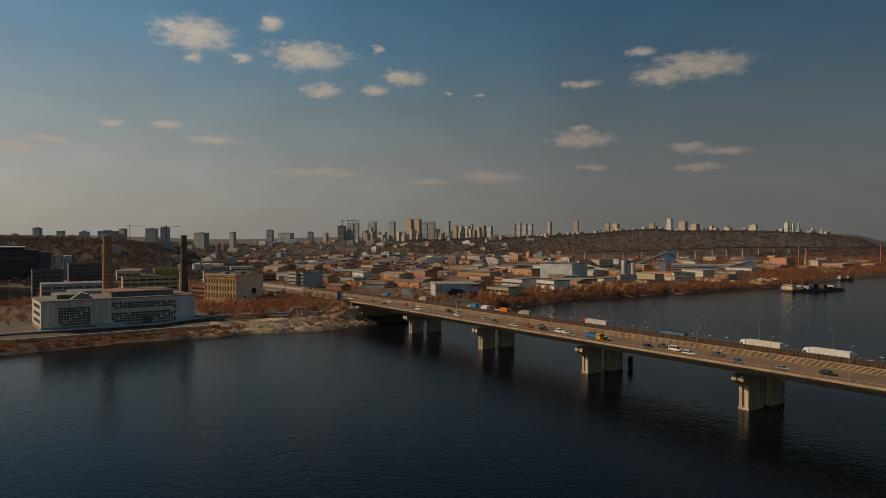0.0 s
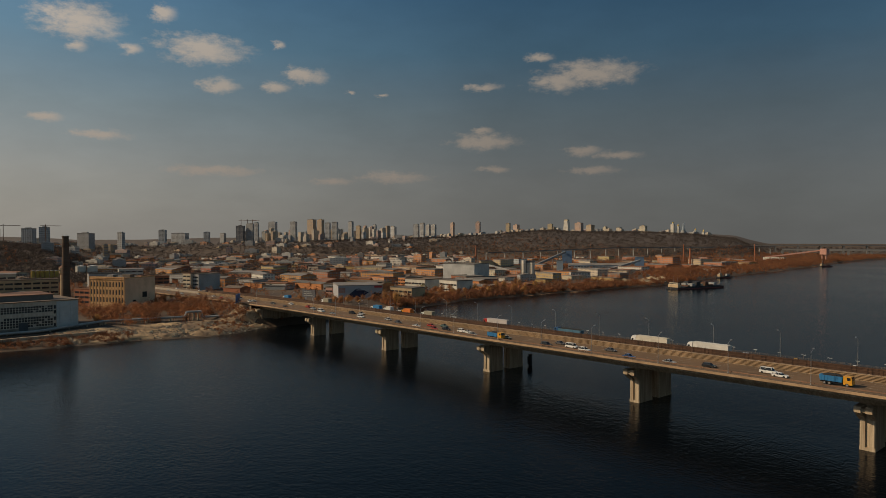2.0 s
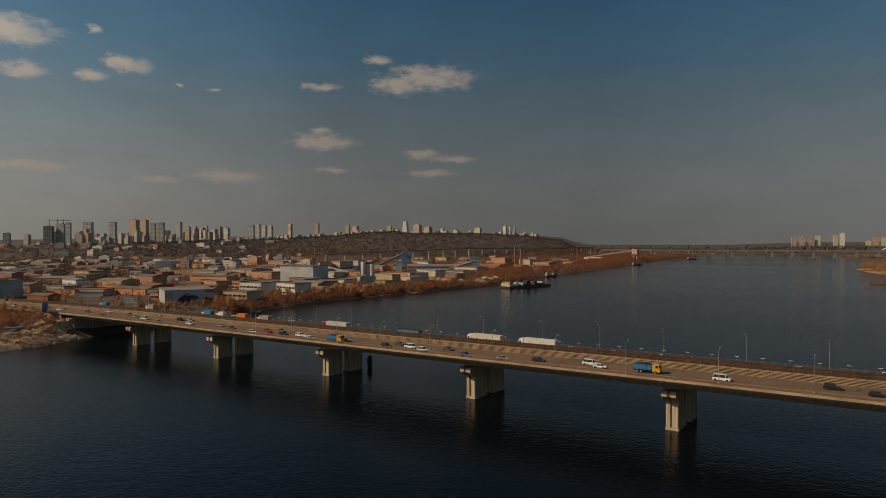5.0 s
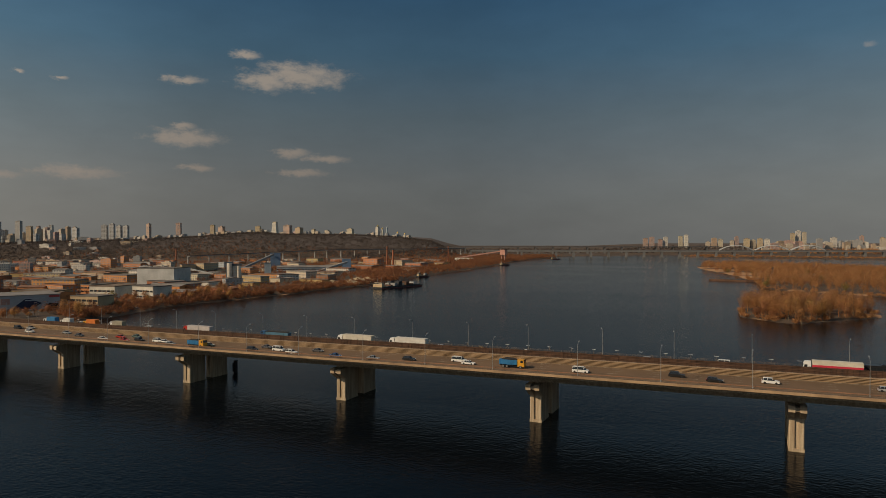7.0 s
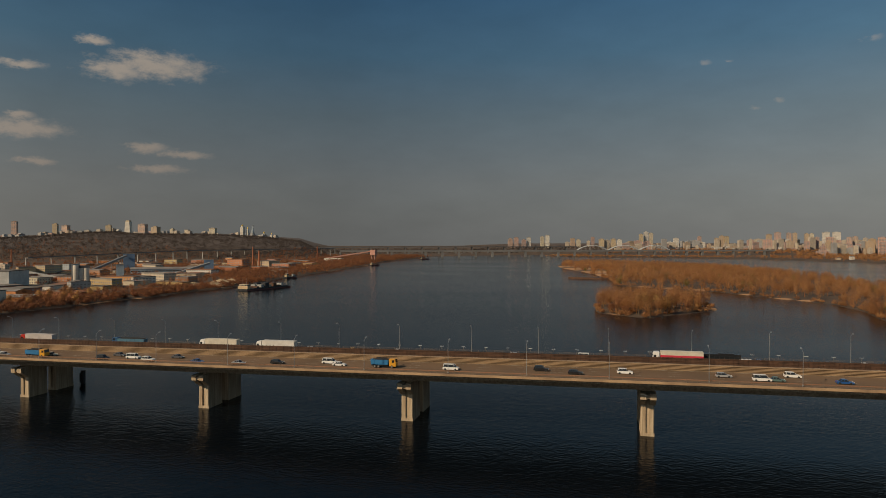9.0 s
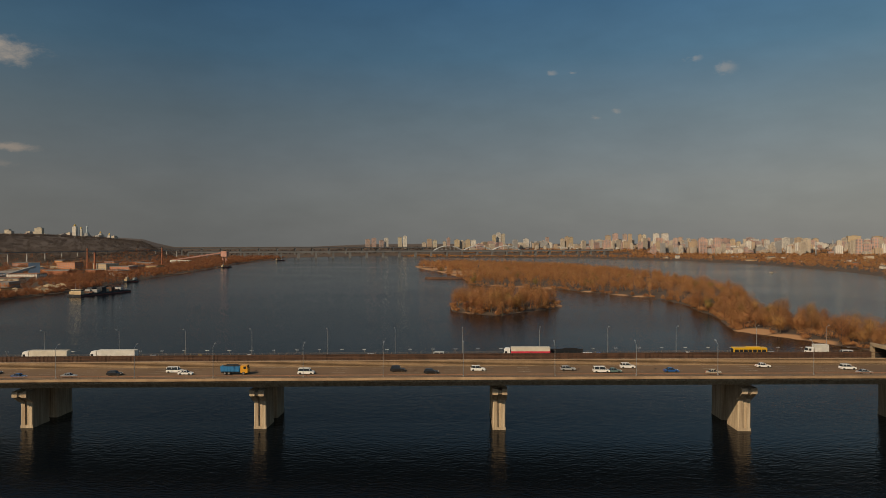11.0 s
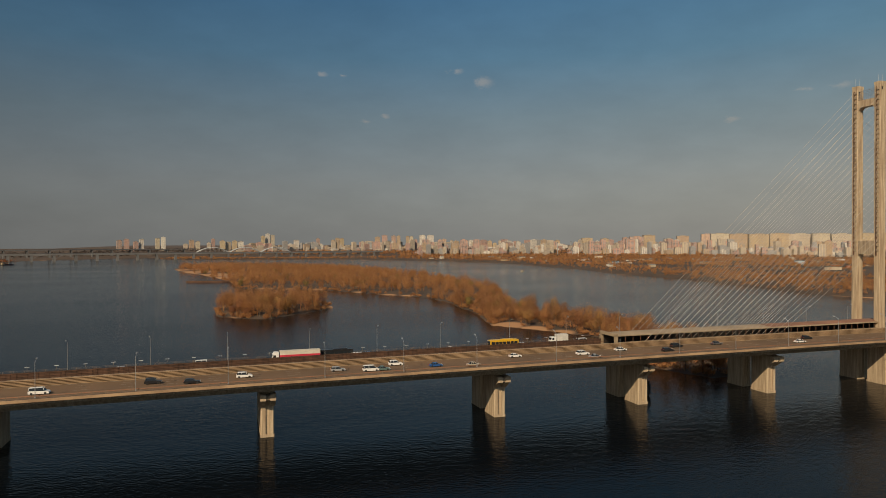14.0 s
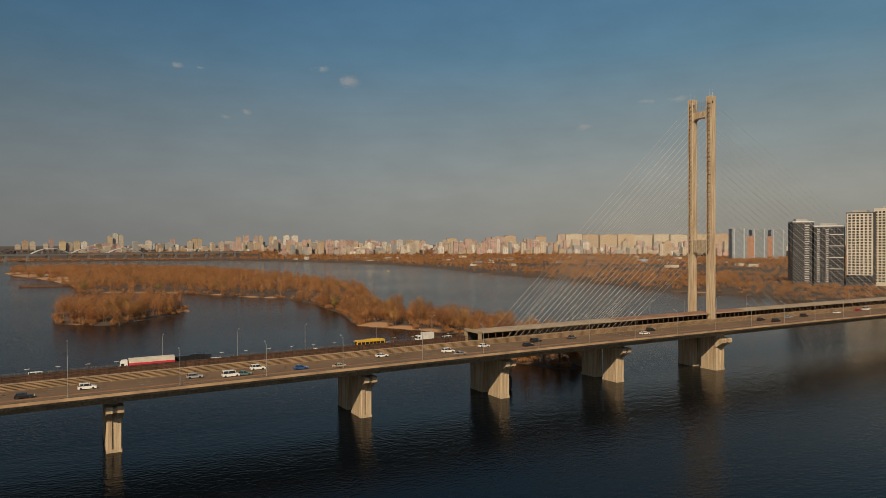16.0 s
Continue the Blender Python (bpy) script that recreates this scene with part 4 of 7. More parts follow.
# ---------------------------------------------------------------- landmarks on the west bank
def build_power_hall():
    """A long white boiler house with glazed bays, its two brick chimneys behind it."""
    x, y = -465.0, -2.0
    turn = math.degrees(math.atan2(89, -10))
    h = thing("boiler_house", pose(x, y, float(ground_z(-470, 40)) - 0.4, 0, 0, turn), "long white plastered boiler house with broken window bays", "industrial hall")
    white, L, D, H = mat("stained_white_plaster", (0.52, 0.465, 0.385), 0.9, 0.3, 0.10, 1.0, 0.2, col2=(0.36, 0.31, 0.25), streak=True), 90.0, 42.0, 18.0
    part("wall", Geo().box(0, L, 0, D, -3, H), white, h)
    part("plinth", Geo().box(-0.15, L + 0.15, -0.15, D, -3, 2.6), mat("plinth_grey", (0.22, 0.20, 0.17), 0.9, 0.4, 0.2, 1.5, 0.2), h)
    part("roof", Geo().box(-0.4, L + 0.4, -0.4, D, H, H + 0.5), ROOFS[2], h)
    part("clerestory", Geo().prism([(8, H + 0.5), (8, H + 3.6), (D - 4, H + 3.6), (D - 4, H + 0.5)], 40, 78, "x"), ROOFS[0], h)
    part("clerestory_roof", Geo().box(39.5, 78.5, 7.6, D - 3.6, H + 3.6, H + 4.0), ROOFS[3], h)
    part("clerestory", Geo().box(10, 28, 12, D - 4, H + 0.5, H + 3.0), ROOFS[0], h)
    part("skylight", Geo().prism([(16.5, H + 0.5), (29, H + 0.5), (22.7, H + 4.6)], 6, 10, "y"), ROOFS[1], h)
    part("roof_patch", Geo().box(28, 40, 2, 7, H + 0.5, H + 0.62), ROOFS[3], h)
    panel = mat("blue_white_sheet", (0.44, 0.47, 0.47), 0.7, 0.2, 0.2, 1.5, 0.1)
    part("cladding", Geo().box(77.5, 89.8, -0.3, 0, 1, H - 0.5), panel, h)
    for k in range(4):
        part("pilaster", Geo().box(79 + 3.2 * k, 79.7 + 3.2 * k, -0.5, -0.3, 1, H - 0.5), panel, h)
    pane = Geo().box(-0.62, 0.62, -0.1, 0.4, -0.72, 0.72).mesh("pane")
    pane.materials.append(window_m)
    mull = mat("window_frame_pale", (0.42, 0.39, 0.33), 0.8, 0.3, 0.4, 3, 0.1)
    for x0, x1, z0, z1, cols, rows in ((9.0, 26.5, 3.0, 14.2, 12, 7), (38.5, 75.5, 11.6, 15.6, 24, 3), (38.5, 75.5, 3.0, 9.2, 24, 4)):
        bay = part("window_bay", Geo().box(x0 - 0.3, x1 + 0.3, -0.06, 0.3, z0 - 0.3, z1 + 0.3), mull, h)
        for c in range(cols):
            for r in range(rows):
                if (c * 7 + r * 3) % 17 == 0:
                    continue
                part("pane", pane, None, bay, at=pose(x0 + (x1 - x0) * (c + 0.5) / cols, -0.04, z0 + (z1 - z0) * (r + 0.5) / rows) @ Matrix.Diagonal(((x1 - x0) / cols * 0.62, 1, (z1 - z0) / rows * 0.52, 1)))
    for z0 in (4.5, 9.0, 13.5):
        part("end_window", Geo().box(-0.08, 0.3, 6, 34, z0, z0 + 2.2), window_m, h)
    for z0 in (3.5, 7.5, 11.5, 14.5):
        part("stair_window", Geo().box(76.0, 77.2, -0.12, 0.2, z0 - 1.2, z0 + 0.9), window_m, h)
    part("gate", Geo().box(57, 62, -0.25, 0.3, 0.2, 6.0), mat("gate_dark", (0.05, 0.06, 0.07), 0.7, 0.3, 0.5, 3, 0.1), h)
    part("lean_to", Geo().box(29, 45, -5, 0, -2, 3.2), plain_wall("grey"), h)
    brick = mat("chimney_brick", (0.36, 0.19, 0.095), 0.9, 0.3, 0.25, 2, 0.3)
    for cx, cy, top, r0, r1, dark in ((-518, 38, 61.8, 4.0, 2.9, False), (-512, 87, 62.6, 3.3, 1.9, True)):
        c = thing("factory_chimney", pose(cx, cy, 4), "tall round banded brick factory chimney" if not dark else "tall dark sooty brick factory chimney", "chimney", "factory chimneys")
        mt = brick if not dark else mat("chimney_soot", (0.13, 0.085, 0.055), 0.9, 0.35, 0.2, 2, 0.3)
        shaft = part("shaft", Geo().cyl(0, 0, -4, top - 4, r0, r1, 20), mt, c)
        for k in range(17):
            z = 12 + k * 2.6
            r = r0 + (r1 - r0) * (z + 4) / top
            part("band", Geo().cyl(0, 0, z, z + 0.3, r + 0.1, r + 0.09, 20), rust, shaft)
        part("collar", Geo().cyl(0, 0, top - 11, top - 9.6, r1 + 0.45, r1 + 0.55, 20), mt, c)
        part("crown", Geo().cyl(0, 0, top - 5, top - 4, r1 + 0.3, r1 + 0.35, 20), mt, c)
        for k in range(3):
            part("lightning_rod", Geo().cyl(r1 * math.cos(k * 2.1), r1 * math.sin(k * 2.1), top - 4, top - 2.6, 0.06, 0.04, 5), rust, c)


def build_mill():
    """The yellow brick mill ruin with tall narrow windows."""
    b = thing("mill_building", pose(-578, 140, 6.5, 0, 0, math.degrees(math.atan2(18, 30))), "gutted yellow brick mill with tall narrow windows", "building")
    tone = mat("mill_yellow_brick", (0.56, 0.32, 0.15), 0.9, 0.35, 0.10, 1.2, 0.3, col2=(0.42, 0.25, 0.10))
    L, D, H = 36.0, 33.0, 22.5
    part("wall", Geo().box(-L, 0, 0, D, -4, H), tone, b)
    part("parapet", Geo().box(-L - 0.3, 0.3, -0.3, 0.4, H, H + 1.0).box(-0.4, 0.3, 0.4, D, H, H + 0.7).box(-L - 0.3, -L + 0.4, 0.4, D, H, H + 0.7), tone, b)
    part("roof", Geo().box(-L + 0.4, -0.4, 0.4, D, H - 0.1, H + 0.3), ROOFS[0], b)
    for k, (x, y, w, z) in enumerate(((-28, 10, 6, 2.0), (-16, 14, 8, 2.4), (-7, 20, 5, 1.6))):
        part("roof_shed", Geo().box(x, x + w, y, y + 5, H + 0.3, H + z), ROOFS[(k + 1) % 4], b)
    dark = mat("empty_window", (0.03, 0.025, 0.02), 0.9, 0.3, 0.5, 3, 0)
    pm = Geo().prism([(-0.62, 0), (0.62, 0), (0.62, 3.4), (0.35, 4.0), (-0.35, 4.0), (-0.62, 3.4)], -0.05, 0.5, "y").mesh("window")
    pm.materials.append(dark)
    for k in range(11):
        for z in (3.0, 9.2, 15.4):
            part("window", pm, None, b, at=pose(-L + L * (k + 0.5) / 11, -0.01, z))
    pil = Geo().box(-0.3, 0.3, -0.16, 0.1, -2, H - 1.1).mesh("pilaster")
    pil.materials.append(tone)
    for k in range(12):
        part("pilaster", pil, None, b, at=pose(-L + L * k / 11, 0, 0))
    part("end_wall", Geo().box(0, 0.12, 0.1, D - 0.1, -4, H - 0.2), mat("mill_plaster", (0.74, 0.50, 0.32), 0.9, 0.25, 0.12, 1.2, 0.3, col2=(0.58, 0.38, 0.24)), b, "pale tan plastered end wall")
    part("hole", Geo().box(-0.3, 0.16, 19, 24, 6, 10.5), dark, b)
    part("hole", Geo().box(-0.3, 0.16, 9, 12, 3, 4.5), dark, b)
    part("cornice", Geo().box(-L - 0.4, 0.4, -0.5, 0, H - 1.1, H - 0.7), tone, b)
    building((-615, 122, 6), 28, 34, 18, 13, "brick", 3, label="ruined brick annex beside the mill", windows=6, name="brick_annex")


def build_showroom():
    """The grey shop hall with its angled dark front."""
    b = thing("shop_hall", pose(-541, 340, 5, 0, 0, facing(-541, 340) + 8), "large grey sheet clad shop hall with dark angled front", "shop")
    g = mat("grey_sheet", (0.38, 0.38, 0.39), 0.6, 0.15, 0.1, 1.2, 0.05)
    part("wall", Geo().box(-22, 20, 0, 46, -3, 11.5), g, b)
    part("roof", Geo().box(-22.3, 20.3, -0.3, 46.3, 11.5, 12.1), ROOFS[1], b)
    part("glass_front", Geo().prism([(-14, 0.5), (-1, 0.5), (7, 5.0), (-2, 9.0), (-5, 8.8), (-11, 4)], -0.35, 0.1, "y"), mat("dark_blue_glazing", (0.02, 0.035, 0.07), 0.1, 0.1, 0.2, 2, 0), b)
    part("poster", Geo().box(-21.5, -15.5, -0.36, 0.1, 5.0, 9.5), plain_wall("pink"), b, "faded pink poster panel")
    part("entrance", Geo().prism([(9, 0.2), (19, 0.2), (19, 4), (12, 5)], -0.35, 0.1, "y"), black_fill, b)
    part("sign", Geo().box(12, 19.5, -0.4, 0, 9.4, 11.2), mat("sign_red", (0.42, 0.05, 0.05), 0.6, 0.1, 0.3, 2, 0), b, "red sign panel")
    for k in range(2):
        part("lettering", Geo().box(-6 + k, 9 - 2 * k, -0.38, 0, 8.8 - k * 1.6, 9.5 - k * 1.6), mat("pale_bar", (0.42, 0.43, 0.45), 0.6, 0.1, 0.3, 2, 0), b, "pale lettering bar")


def build_cement_works():
    x, y = -724, 762
    t = facing(x, y)
    s = thing("silo_group", pose(x, y, 5, 0, 0, t), "cluster of white concrete cement silos", "silos")
    white = plain_wall("white")
    for k, (a, b) in enumerate(((-8, 0), (-1, 1), (5, 0), (-4, 7), (3, 7))):
        silo = part("silo", Geo().cyl(a, b, -2, 19 if k else 23, 3.5, 3.5, 18), white, s)
        for z in (4, 8, 12, 16):
            part("hoop", Geo().cyl(a, b, z, z + 0.35, 3.58, 3.58, 18), plain_wall("cream"), silo)
    part("head_house", Geo().box(-5, 9, 0, 7, 19, 22.5), plain_wall("dark"), s)
    part("stair_tower", Geo().box(-13.5, -11, 0, 3, -2, 24), plain_wall("grey"), s)
    building((-955, 1124, 5), facing(-955, 1124), 21, 18, 31, "blue", 1, label="blue clad batching tower of the cement works", name="batching_tower", windows=0, category="tower")
    building((-716, 1041, 5), facing(-716, 1041), 16, 14, 23, "blue", 1, label="blue clad conveyor tower by the river", name="batching_tower", category="tower")
    building((-701, 807, 5), facing(-701, 807), 10, 8, 22, "bluegrey", 1, label="grey-blue steel clad silo tower", name="silo_tower", category="tower")
    building((-741, 957, 5), facing(-741, 957), 106, 30, 10, "bluegrey", 1, 2.5, label="long pale blue sheet clad works shed", name="works_shed", windows=20)
    building((-860, 800, 5), facing(-860, 800) + 10, 22, 16, 17, "tan", 1, label="tan crusher house of the cement works", name="crusher_house")
    steel_d = mat("conveyor_steel", (0.20, 0.21, 0.22), 0.7, 0.25, 0.2, 2, 0.1)
    for (p, q, w) in (((-900, 955, 7), (-957, 1120, 33), 2.6), ((-690, 905, 8), (-712, 1036, 22), 2.4), ((-880, 800, 18), (-800, 800, 7), 2.4)):
        c = thing("conveyor_bridge", None, "inclined enclosed conveyor bridge on steel legs", "conveyor", "conveyor bridges")
        part("tunnel", Geo().tube(p, q, w, w, 4), steel_d if w > 2.5 else plain_wall("grey"), c)
        P, Q = Vector(p), Vector(q)
        for u in (0.3, 0.6, 0.85):
            m = P.lerp(Q, u)
            part("leg", Geo().tube((m.x, m.y, 2), (m.x, m.y, m.z - 1), 0.5, 0.5, 5), steel_d, c)
    for k, (px, py, r, h) in enumerate(((-524, 770, 15, 6), (-532, 800, 17, 7), (-540, 838, 14, 5), (-538, 748, 12, 5))):
        rng = random.Random(k)
        g = Geo()
        n = 20
        rings = [[(r * f * (1 + 0.15 * math.sin(3 * a + k) + rng.uniform(-0.06, 0.06)) * math.cos(a), r * 1.3 * f * math.sin(a), h * (1 - f) ** 1.05) for a in (2 * math.pi * i / n for i in range(n))] for f in (1.0, 0.75, 0.5, 0.25, 0.04)]
        vs = [v for rg in rings for v in rg]
        fs = [(j * n + i, j * n + (i + 1) % n, (j + 1) * n + (i + 1) % n, (j + 1) * n + i) for j in range(4) for i in range(n)] + [tuple(range(4 * n, 5 * n))]
        solid("sand_pile", g.add(vs, fs), sand, "pile of pale sand on the river bank", "sand pile", "sand piles", m=pose(px, py, float(ground_z(px, py)) - 0.6))


def build_vessels():
    hull_m = mat("hull_black", (0.03, 0.03, 0.033), 0.6, 0.3, 0.2, 2, 0.1)
    red_m = mat("hull_red", (0.20, 0.04, 0.03), 0.6, 0.3, 0.3, 2, 0.1)
    white = plain_wall("cream")

    def barge(m, L, W, label, cargo):
        b = thing("river_barge", m, label, "barge", "moored vessels")
        part("hull", Geo().prism([(-L / 2 + 3, -W / 2), (L / 2 - 6, -W / 2), (L / 2, 0), (L / 2 - 6, W / 2), (-L / 2 + 3, W / 2), (-L / 2, 0)], -1.0, 2.2), hull_m, b)
        part("waterline", Geo().prism([(-L / 2 + 2.9, -W / 2 - 0.08), (L / 2 - 6, -W / 2 - 0.08), (L / 2 - 6, -W / 2), (-L / 2 + 2.9, -W / 2)], 0.2, 1.2), red_m, b)
        part("coaming", Geo().box(-L / 2 + 16, L / 2 - 9, -W / 2 + 1, W / 2 - 1, 2.2, 3.0), hull_m, b)
        part("deckhouse", Geo().box(-L / 2 + 5, -L / 2 + 10, -W / 2 + 1.5, W / 2 - 1.5, 2.2, 5.4), plain_wall("tan"), b)
        part("wheelhouse", Geo().box(-L / 2 + 6, -L / 2 + 9.5, -W / 2 + 2.5, W / 2 - 2.5, 5.4, 7.6), white, b)
        part("wheelhouse_window", Geo().box(-L / 2 + 5.9, -L / 2 + 9.6, -W / 2 + 2.4, W / 2 - 2.4, 6.1, 7.0), window_m, b)
        part("mast", Geo().cyl(-L / 2 + 9, 0, 7.6, 15, 0.2, 0.1, 6), steel, b)
        for k in range(cargo):
            x = -L / 2 + 22 + k * (L - 36) / max(1, cargo)
            part("deck_gear", Geo().box(x, x + 3.5 + k % 3 * 1.6, -W / 2 + 2, W / 2 - 3, 3.0, 4.4 + (k * 37 % 5) * 1.0), (rust, plain_wall("grey"), hull_m, plain_wall("cream"), rust)[k % 5], b)
        part("boom", Geo().tube((0, 0, 3), (L / 3, 1, 12), 0.3, 0.2, 5), rust, b)
        return b

    barge(pose(-443, 766, 0, 0, 0, math.degrees(math.atan2(88, 19))), 88, 13, "long black moored river barge with white deckhouse", 7)
    barge(pose(-452, 760, 0, 0, 0, math.degrees(math.atan2(88, 19))), 70, 12, "white and grey floating works barge moored alongside", 9)
    barge(pose(-536, 1003, 0, 0, 0, 70), 30, 9, "small dark river tug at its mooring", 2)
    barge(pose(-612, 1585, 0, 0, 0, 60), 34, 9, "small work boat moored below the loader", 1)
    barge(pose(-660, 2180, 0, 0, 0, 50), 40, 10, "distant moored work boat", 2)
    w = thing("sunken_barge", pose(-58, 1104, 0, 0, 0, -12), "rusty stranded barge by the island's sand bank", "barge")
    part("hull", Geo().prism([(-34, -4), (20, -5), (34, 0), (20, 5), (-34, 4)], -1, 2.6), rust, w)
    part("hatch", Geo().box(-20, 14, -3, 3, 2.6, 3.6), hull_m, w)
    b = thing("motor_boat", pose(560, 1330, 0, 0, 0, 20), "small white motor boat on the river", "boat")
    part("hull", Geo().prism([(-4, -1.3), (2, -1.3), (5, 0), (2, 1.3), (-4, 1.3)], -0.3, 1.2), white, b)
    part("cabin", Geo().box(-1.5, 1.5, -1, 1, 1.2, 2.3), white, b)
    for x, y in ((-222, 233), (150.5, 232)):
        d = thing("mooring_dolphin", pose(x, y, 0), "dark pile dolphin standing in the water", "dolphin", "mooring dolphins")
        part("pile", Geo().cyl(0, 0, -3, 5.2, 0.9, 0.85, 12), hull_m, d)
        part("fender", Geo().box(-0.9, 0.9, -1.1, -0.7, 0.5, 4.6), hull_m, d)
        part("cap", Geo().cyl(0, 0, 5.2, 5.5, 1.05, 1.0, 12), rust, d)


def build_shore_works():
    g = mat("pipe_lagging", (0.30, 0.30, 0.29), 0.6, 0.25, 0.3, 2, 0.1)
    pts = [(-455, -60, 5.4), (-461, -14, 5.4), (-463, 63, 5.6), (-476, 99, 7.2), (-478, 104, 7.2), (-470, 152, 7.2), (-470, 153, 10.4), (-468, 162, 10.4), (-468, 163, 6.5), (-462, 188, 6.5)]
    p = thing("heating_pipe", None, "thick grey lagged district heating pipe along the shore", "pipe")
    for a, b in zip(pts, pts[1:]):
        for off in (0.0, 1.6):
            part("pipe_run", Geo().tube((a[0] + off, a[1], a[2]), (b[0] + off, b[1], b[2]), 0.7, 0.7, 10), g, p)
    for a, b in zip(pts[:-3], pts[1:-2]):
        for u in (0.2, 0.5, 0.8):
            x, y, z = (a[i] + (b[i] - a[i]) * u for i in range(3))
            part("support", Geo().box(x - 0.4, x + 2.0, y - 0.3, y + 0.3, 0, z - 0.6), concrete, p)
    w = thing("quay_wall", None, "low concrete quay wall along the bank", "wall", kind="structure")
    for a, b in zip(((-431, -70), (-434, 0), (-440, 60)), ((-434, 0), (-440, 60), (-440, 95))):
        part("panel", Geo().tube((a[0], a[1], 4.6), (b[0], b[1], 4.6), 1.2, 1.2, 4), concrete, w)
    rng = random.Random(3)
    gm = Geo()
    for k in range(1500):
        y = rng.uniform(66, 195)
        x = -415 - rng.uniform(2, 34) - (8 if y < 110 else 0)
        z = float(ground_z(x, y)) + 0.25
        if z < 0.4:
            continue
        r = rng.uniform(0.25, 1.0)
        vs = [(x + r * rng.uniform(0.6, 1.2) * math.cos(a), y + r * rng.uniform(0.6, 1.4) * math.sin(a), z - 0.3) for a in (0.3, 1.8, 3.3, 4.9)]
        vs += [(x + r * rng.uniform(-0.4, 0.4), y + r * rng.uniform(-0.4, 0.4), z + r * rng.uniform(0.4, 0.9)) for _ in range(2)]
        gm.add(vs, [(0, 1, 4), (1, 2, 5), (1, 5, 4), (2, 3, 5), (3, 0, 4), (3, 4, 5)])
    solid("rubble", gm, mat("rubble_concrete", (0.40, 0.33, 0.24), 0.95, 0.35, 0.3, 2, 0.3, rnd=0.3, island=True), "broken concrete rubble on the sandy bank", "rubble", kind="stuff")
    nx, ny = 46, 132
    xs, ys = np.meshgrid(np.linspace(-466, -411, nx), np.linspace(70, 204, ny))
    base = ground_z(xs, ys)
    lump = np.array([[noise.fractal(Vector((x * 0.09, y * 0.07, 2.0)), 0.6, 2.1, 5) for x, y in zip(rx, ry)] for rx, ry in zip(xs, ys)])
    edge = np.clip(np.minimum.reduce([xs + 466, ys - 70, 204 - ys]) / 9, 0, 1) * np.clip((base + 0.4) / 1.6, 0, 1)
    zs = base - 0.35 + edge * np.clip(0.7 + 1.3 * lump, 0.0, 2.6)
    q = [(j * nx + i, j * nx + i + 1, (j + 1) * nx + i + 1, (j + 1) * nx + i) for j in range(ny - 1) for i in range(nx - 1)]
    me = bpy.data.meshes.new("sand_bank")
    me.from_pydata(np.stack([xs, ys, zs], -1).reshape(-1, 3).tolist(), [], q)
    solid("sand_bank", me, mat("dredged_sand", (0.42, 0.29, 0.16), 0.95, 0.45, 0.07, 0.9, 0.6, col2=(0.13, 0.088, 0.055)), "rough dredged sand and earth piled on the bank", "sand bank", kind="structure")
    b = thing("billboard", BRIDGE @ pose(-463, -13, 0, 0, 0, -38), "large plain blue roadside billboard on a single post", "billboard")
    part("panel", Geo().box(-5.5, 5.5, 0, 0.6, 15.5, 21.5), mat("billboard_blue", (0.02, 0.10, 0.28), 0.5, 0.1, 0.2, 2, 0), b)
    part("post", Geo().cyl(0, 0.9, 3, 19, 0.35, 0.3, 10), steel, b)
    part("catwalk", Geo().box(-5.5, 5.5, -0.7, 0, 15.1, 15.25), steel, b)
    b = thing("billboard", BRIDGE @ pose(-452, 38, 0, 0, 0, 12), "dark roadside billboard on steel legs", "billboard")
    part("panel", Geo().box(-7, 7, 0, 0.5, 17, 22.5), plain_wall("dark"), b)
    for k in range(3):
        part("text_bar", Geo().box(-5.5, 4.5 - k, -0.05, 0, 18 + k * 1.4, 18.5 + k * 1.4), plain_wall("grey"), b)
    for x in (-4, 4):
        part("leg", Geo().box(x - 0.25, x + 0.25, 0.1, 0.5, 3, 17), steel, b)


# ---------------------------------------------------------------- far bridges and skyline
def far_bridge(name, label, a, b, za, zb, depth, width, step, base=-3.0, thick=5.0, tone=None):
    A, B = Vector((a[0], a[1], 0)), Vector((b[0], b[1], 0))
    L = (B - A).length
    turn = math.degrees(math.atan2(B.y - A.y, B.x - A.x))
    br = thing(name, pose(A.x, A.y, 0, 0, 0, turn), label, "bridge")
    g = Geo()
    g.add([(0, 0, za - depth), (L, 0, zb - depth), (L, width, zb - depth), (0, width, za - depth), (0, 0, za), (L, 0, zb), (L, width, zb), (0, width, za)],
          [(3, 2, 1, 0), (4, 5, 6, 7), (0, 1, 5, 4), (1, 2, 6, 5), (2, 3, 7, 6), (3, 0, 4, 7)])
    stone = tone or mat("far_concrete", (0.17, 0.168, 0.165), 0.85, 0.2, 0.02, 0.3, 0)
    part("deck", g, stone, br)
    part("parapet", Geo().add([(0, -0.3, za), (L, -0.3, zb), (L, -0.3, zb + 1.2), (0, -0.3, za + 1.2), (0, 0.2, za), (L, 0.2, zb), (L, 0.2, zb + 1.2), (0, 0.2, za + 1.2)],
                              [(0, 1, 2, 3), (7, 6, 5, 4), (3, 2, 6, 7), (0, 3, 7, 4), (1, 5, 6, 2)]), plain_wall("dark"), br)
    k = 0
    while k * step <= L:
        x = k * step
        z = za + (zb - za) * x / L
        part("pier", Geo().box(x - thick / 2, x + thick / 2, 1 if thick > 2 else width - 4, width - 1, base, z - depth), stone, br)
        k += 1
    return br, L


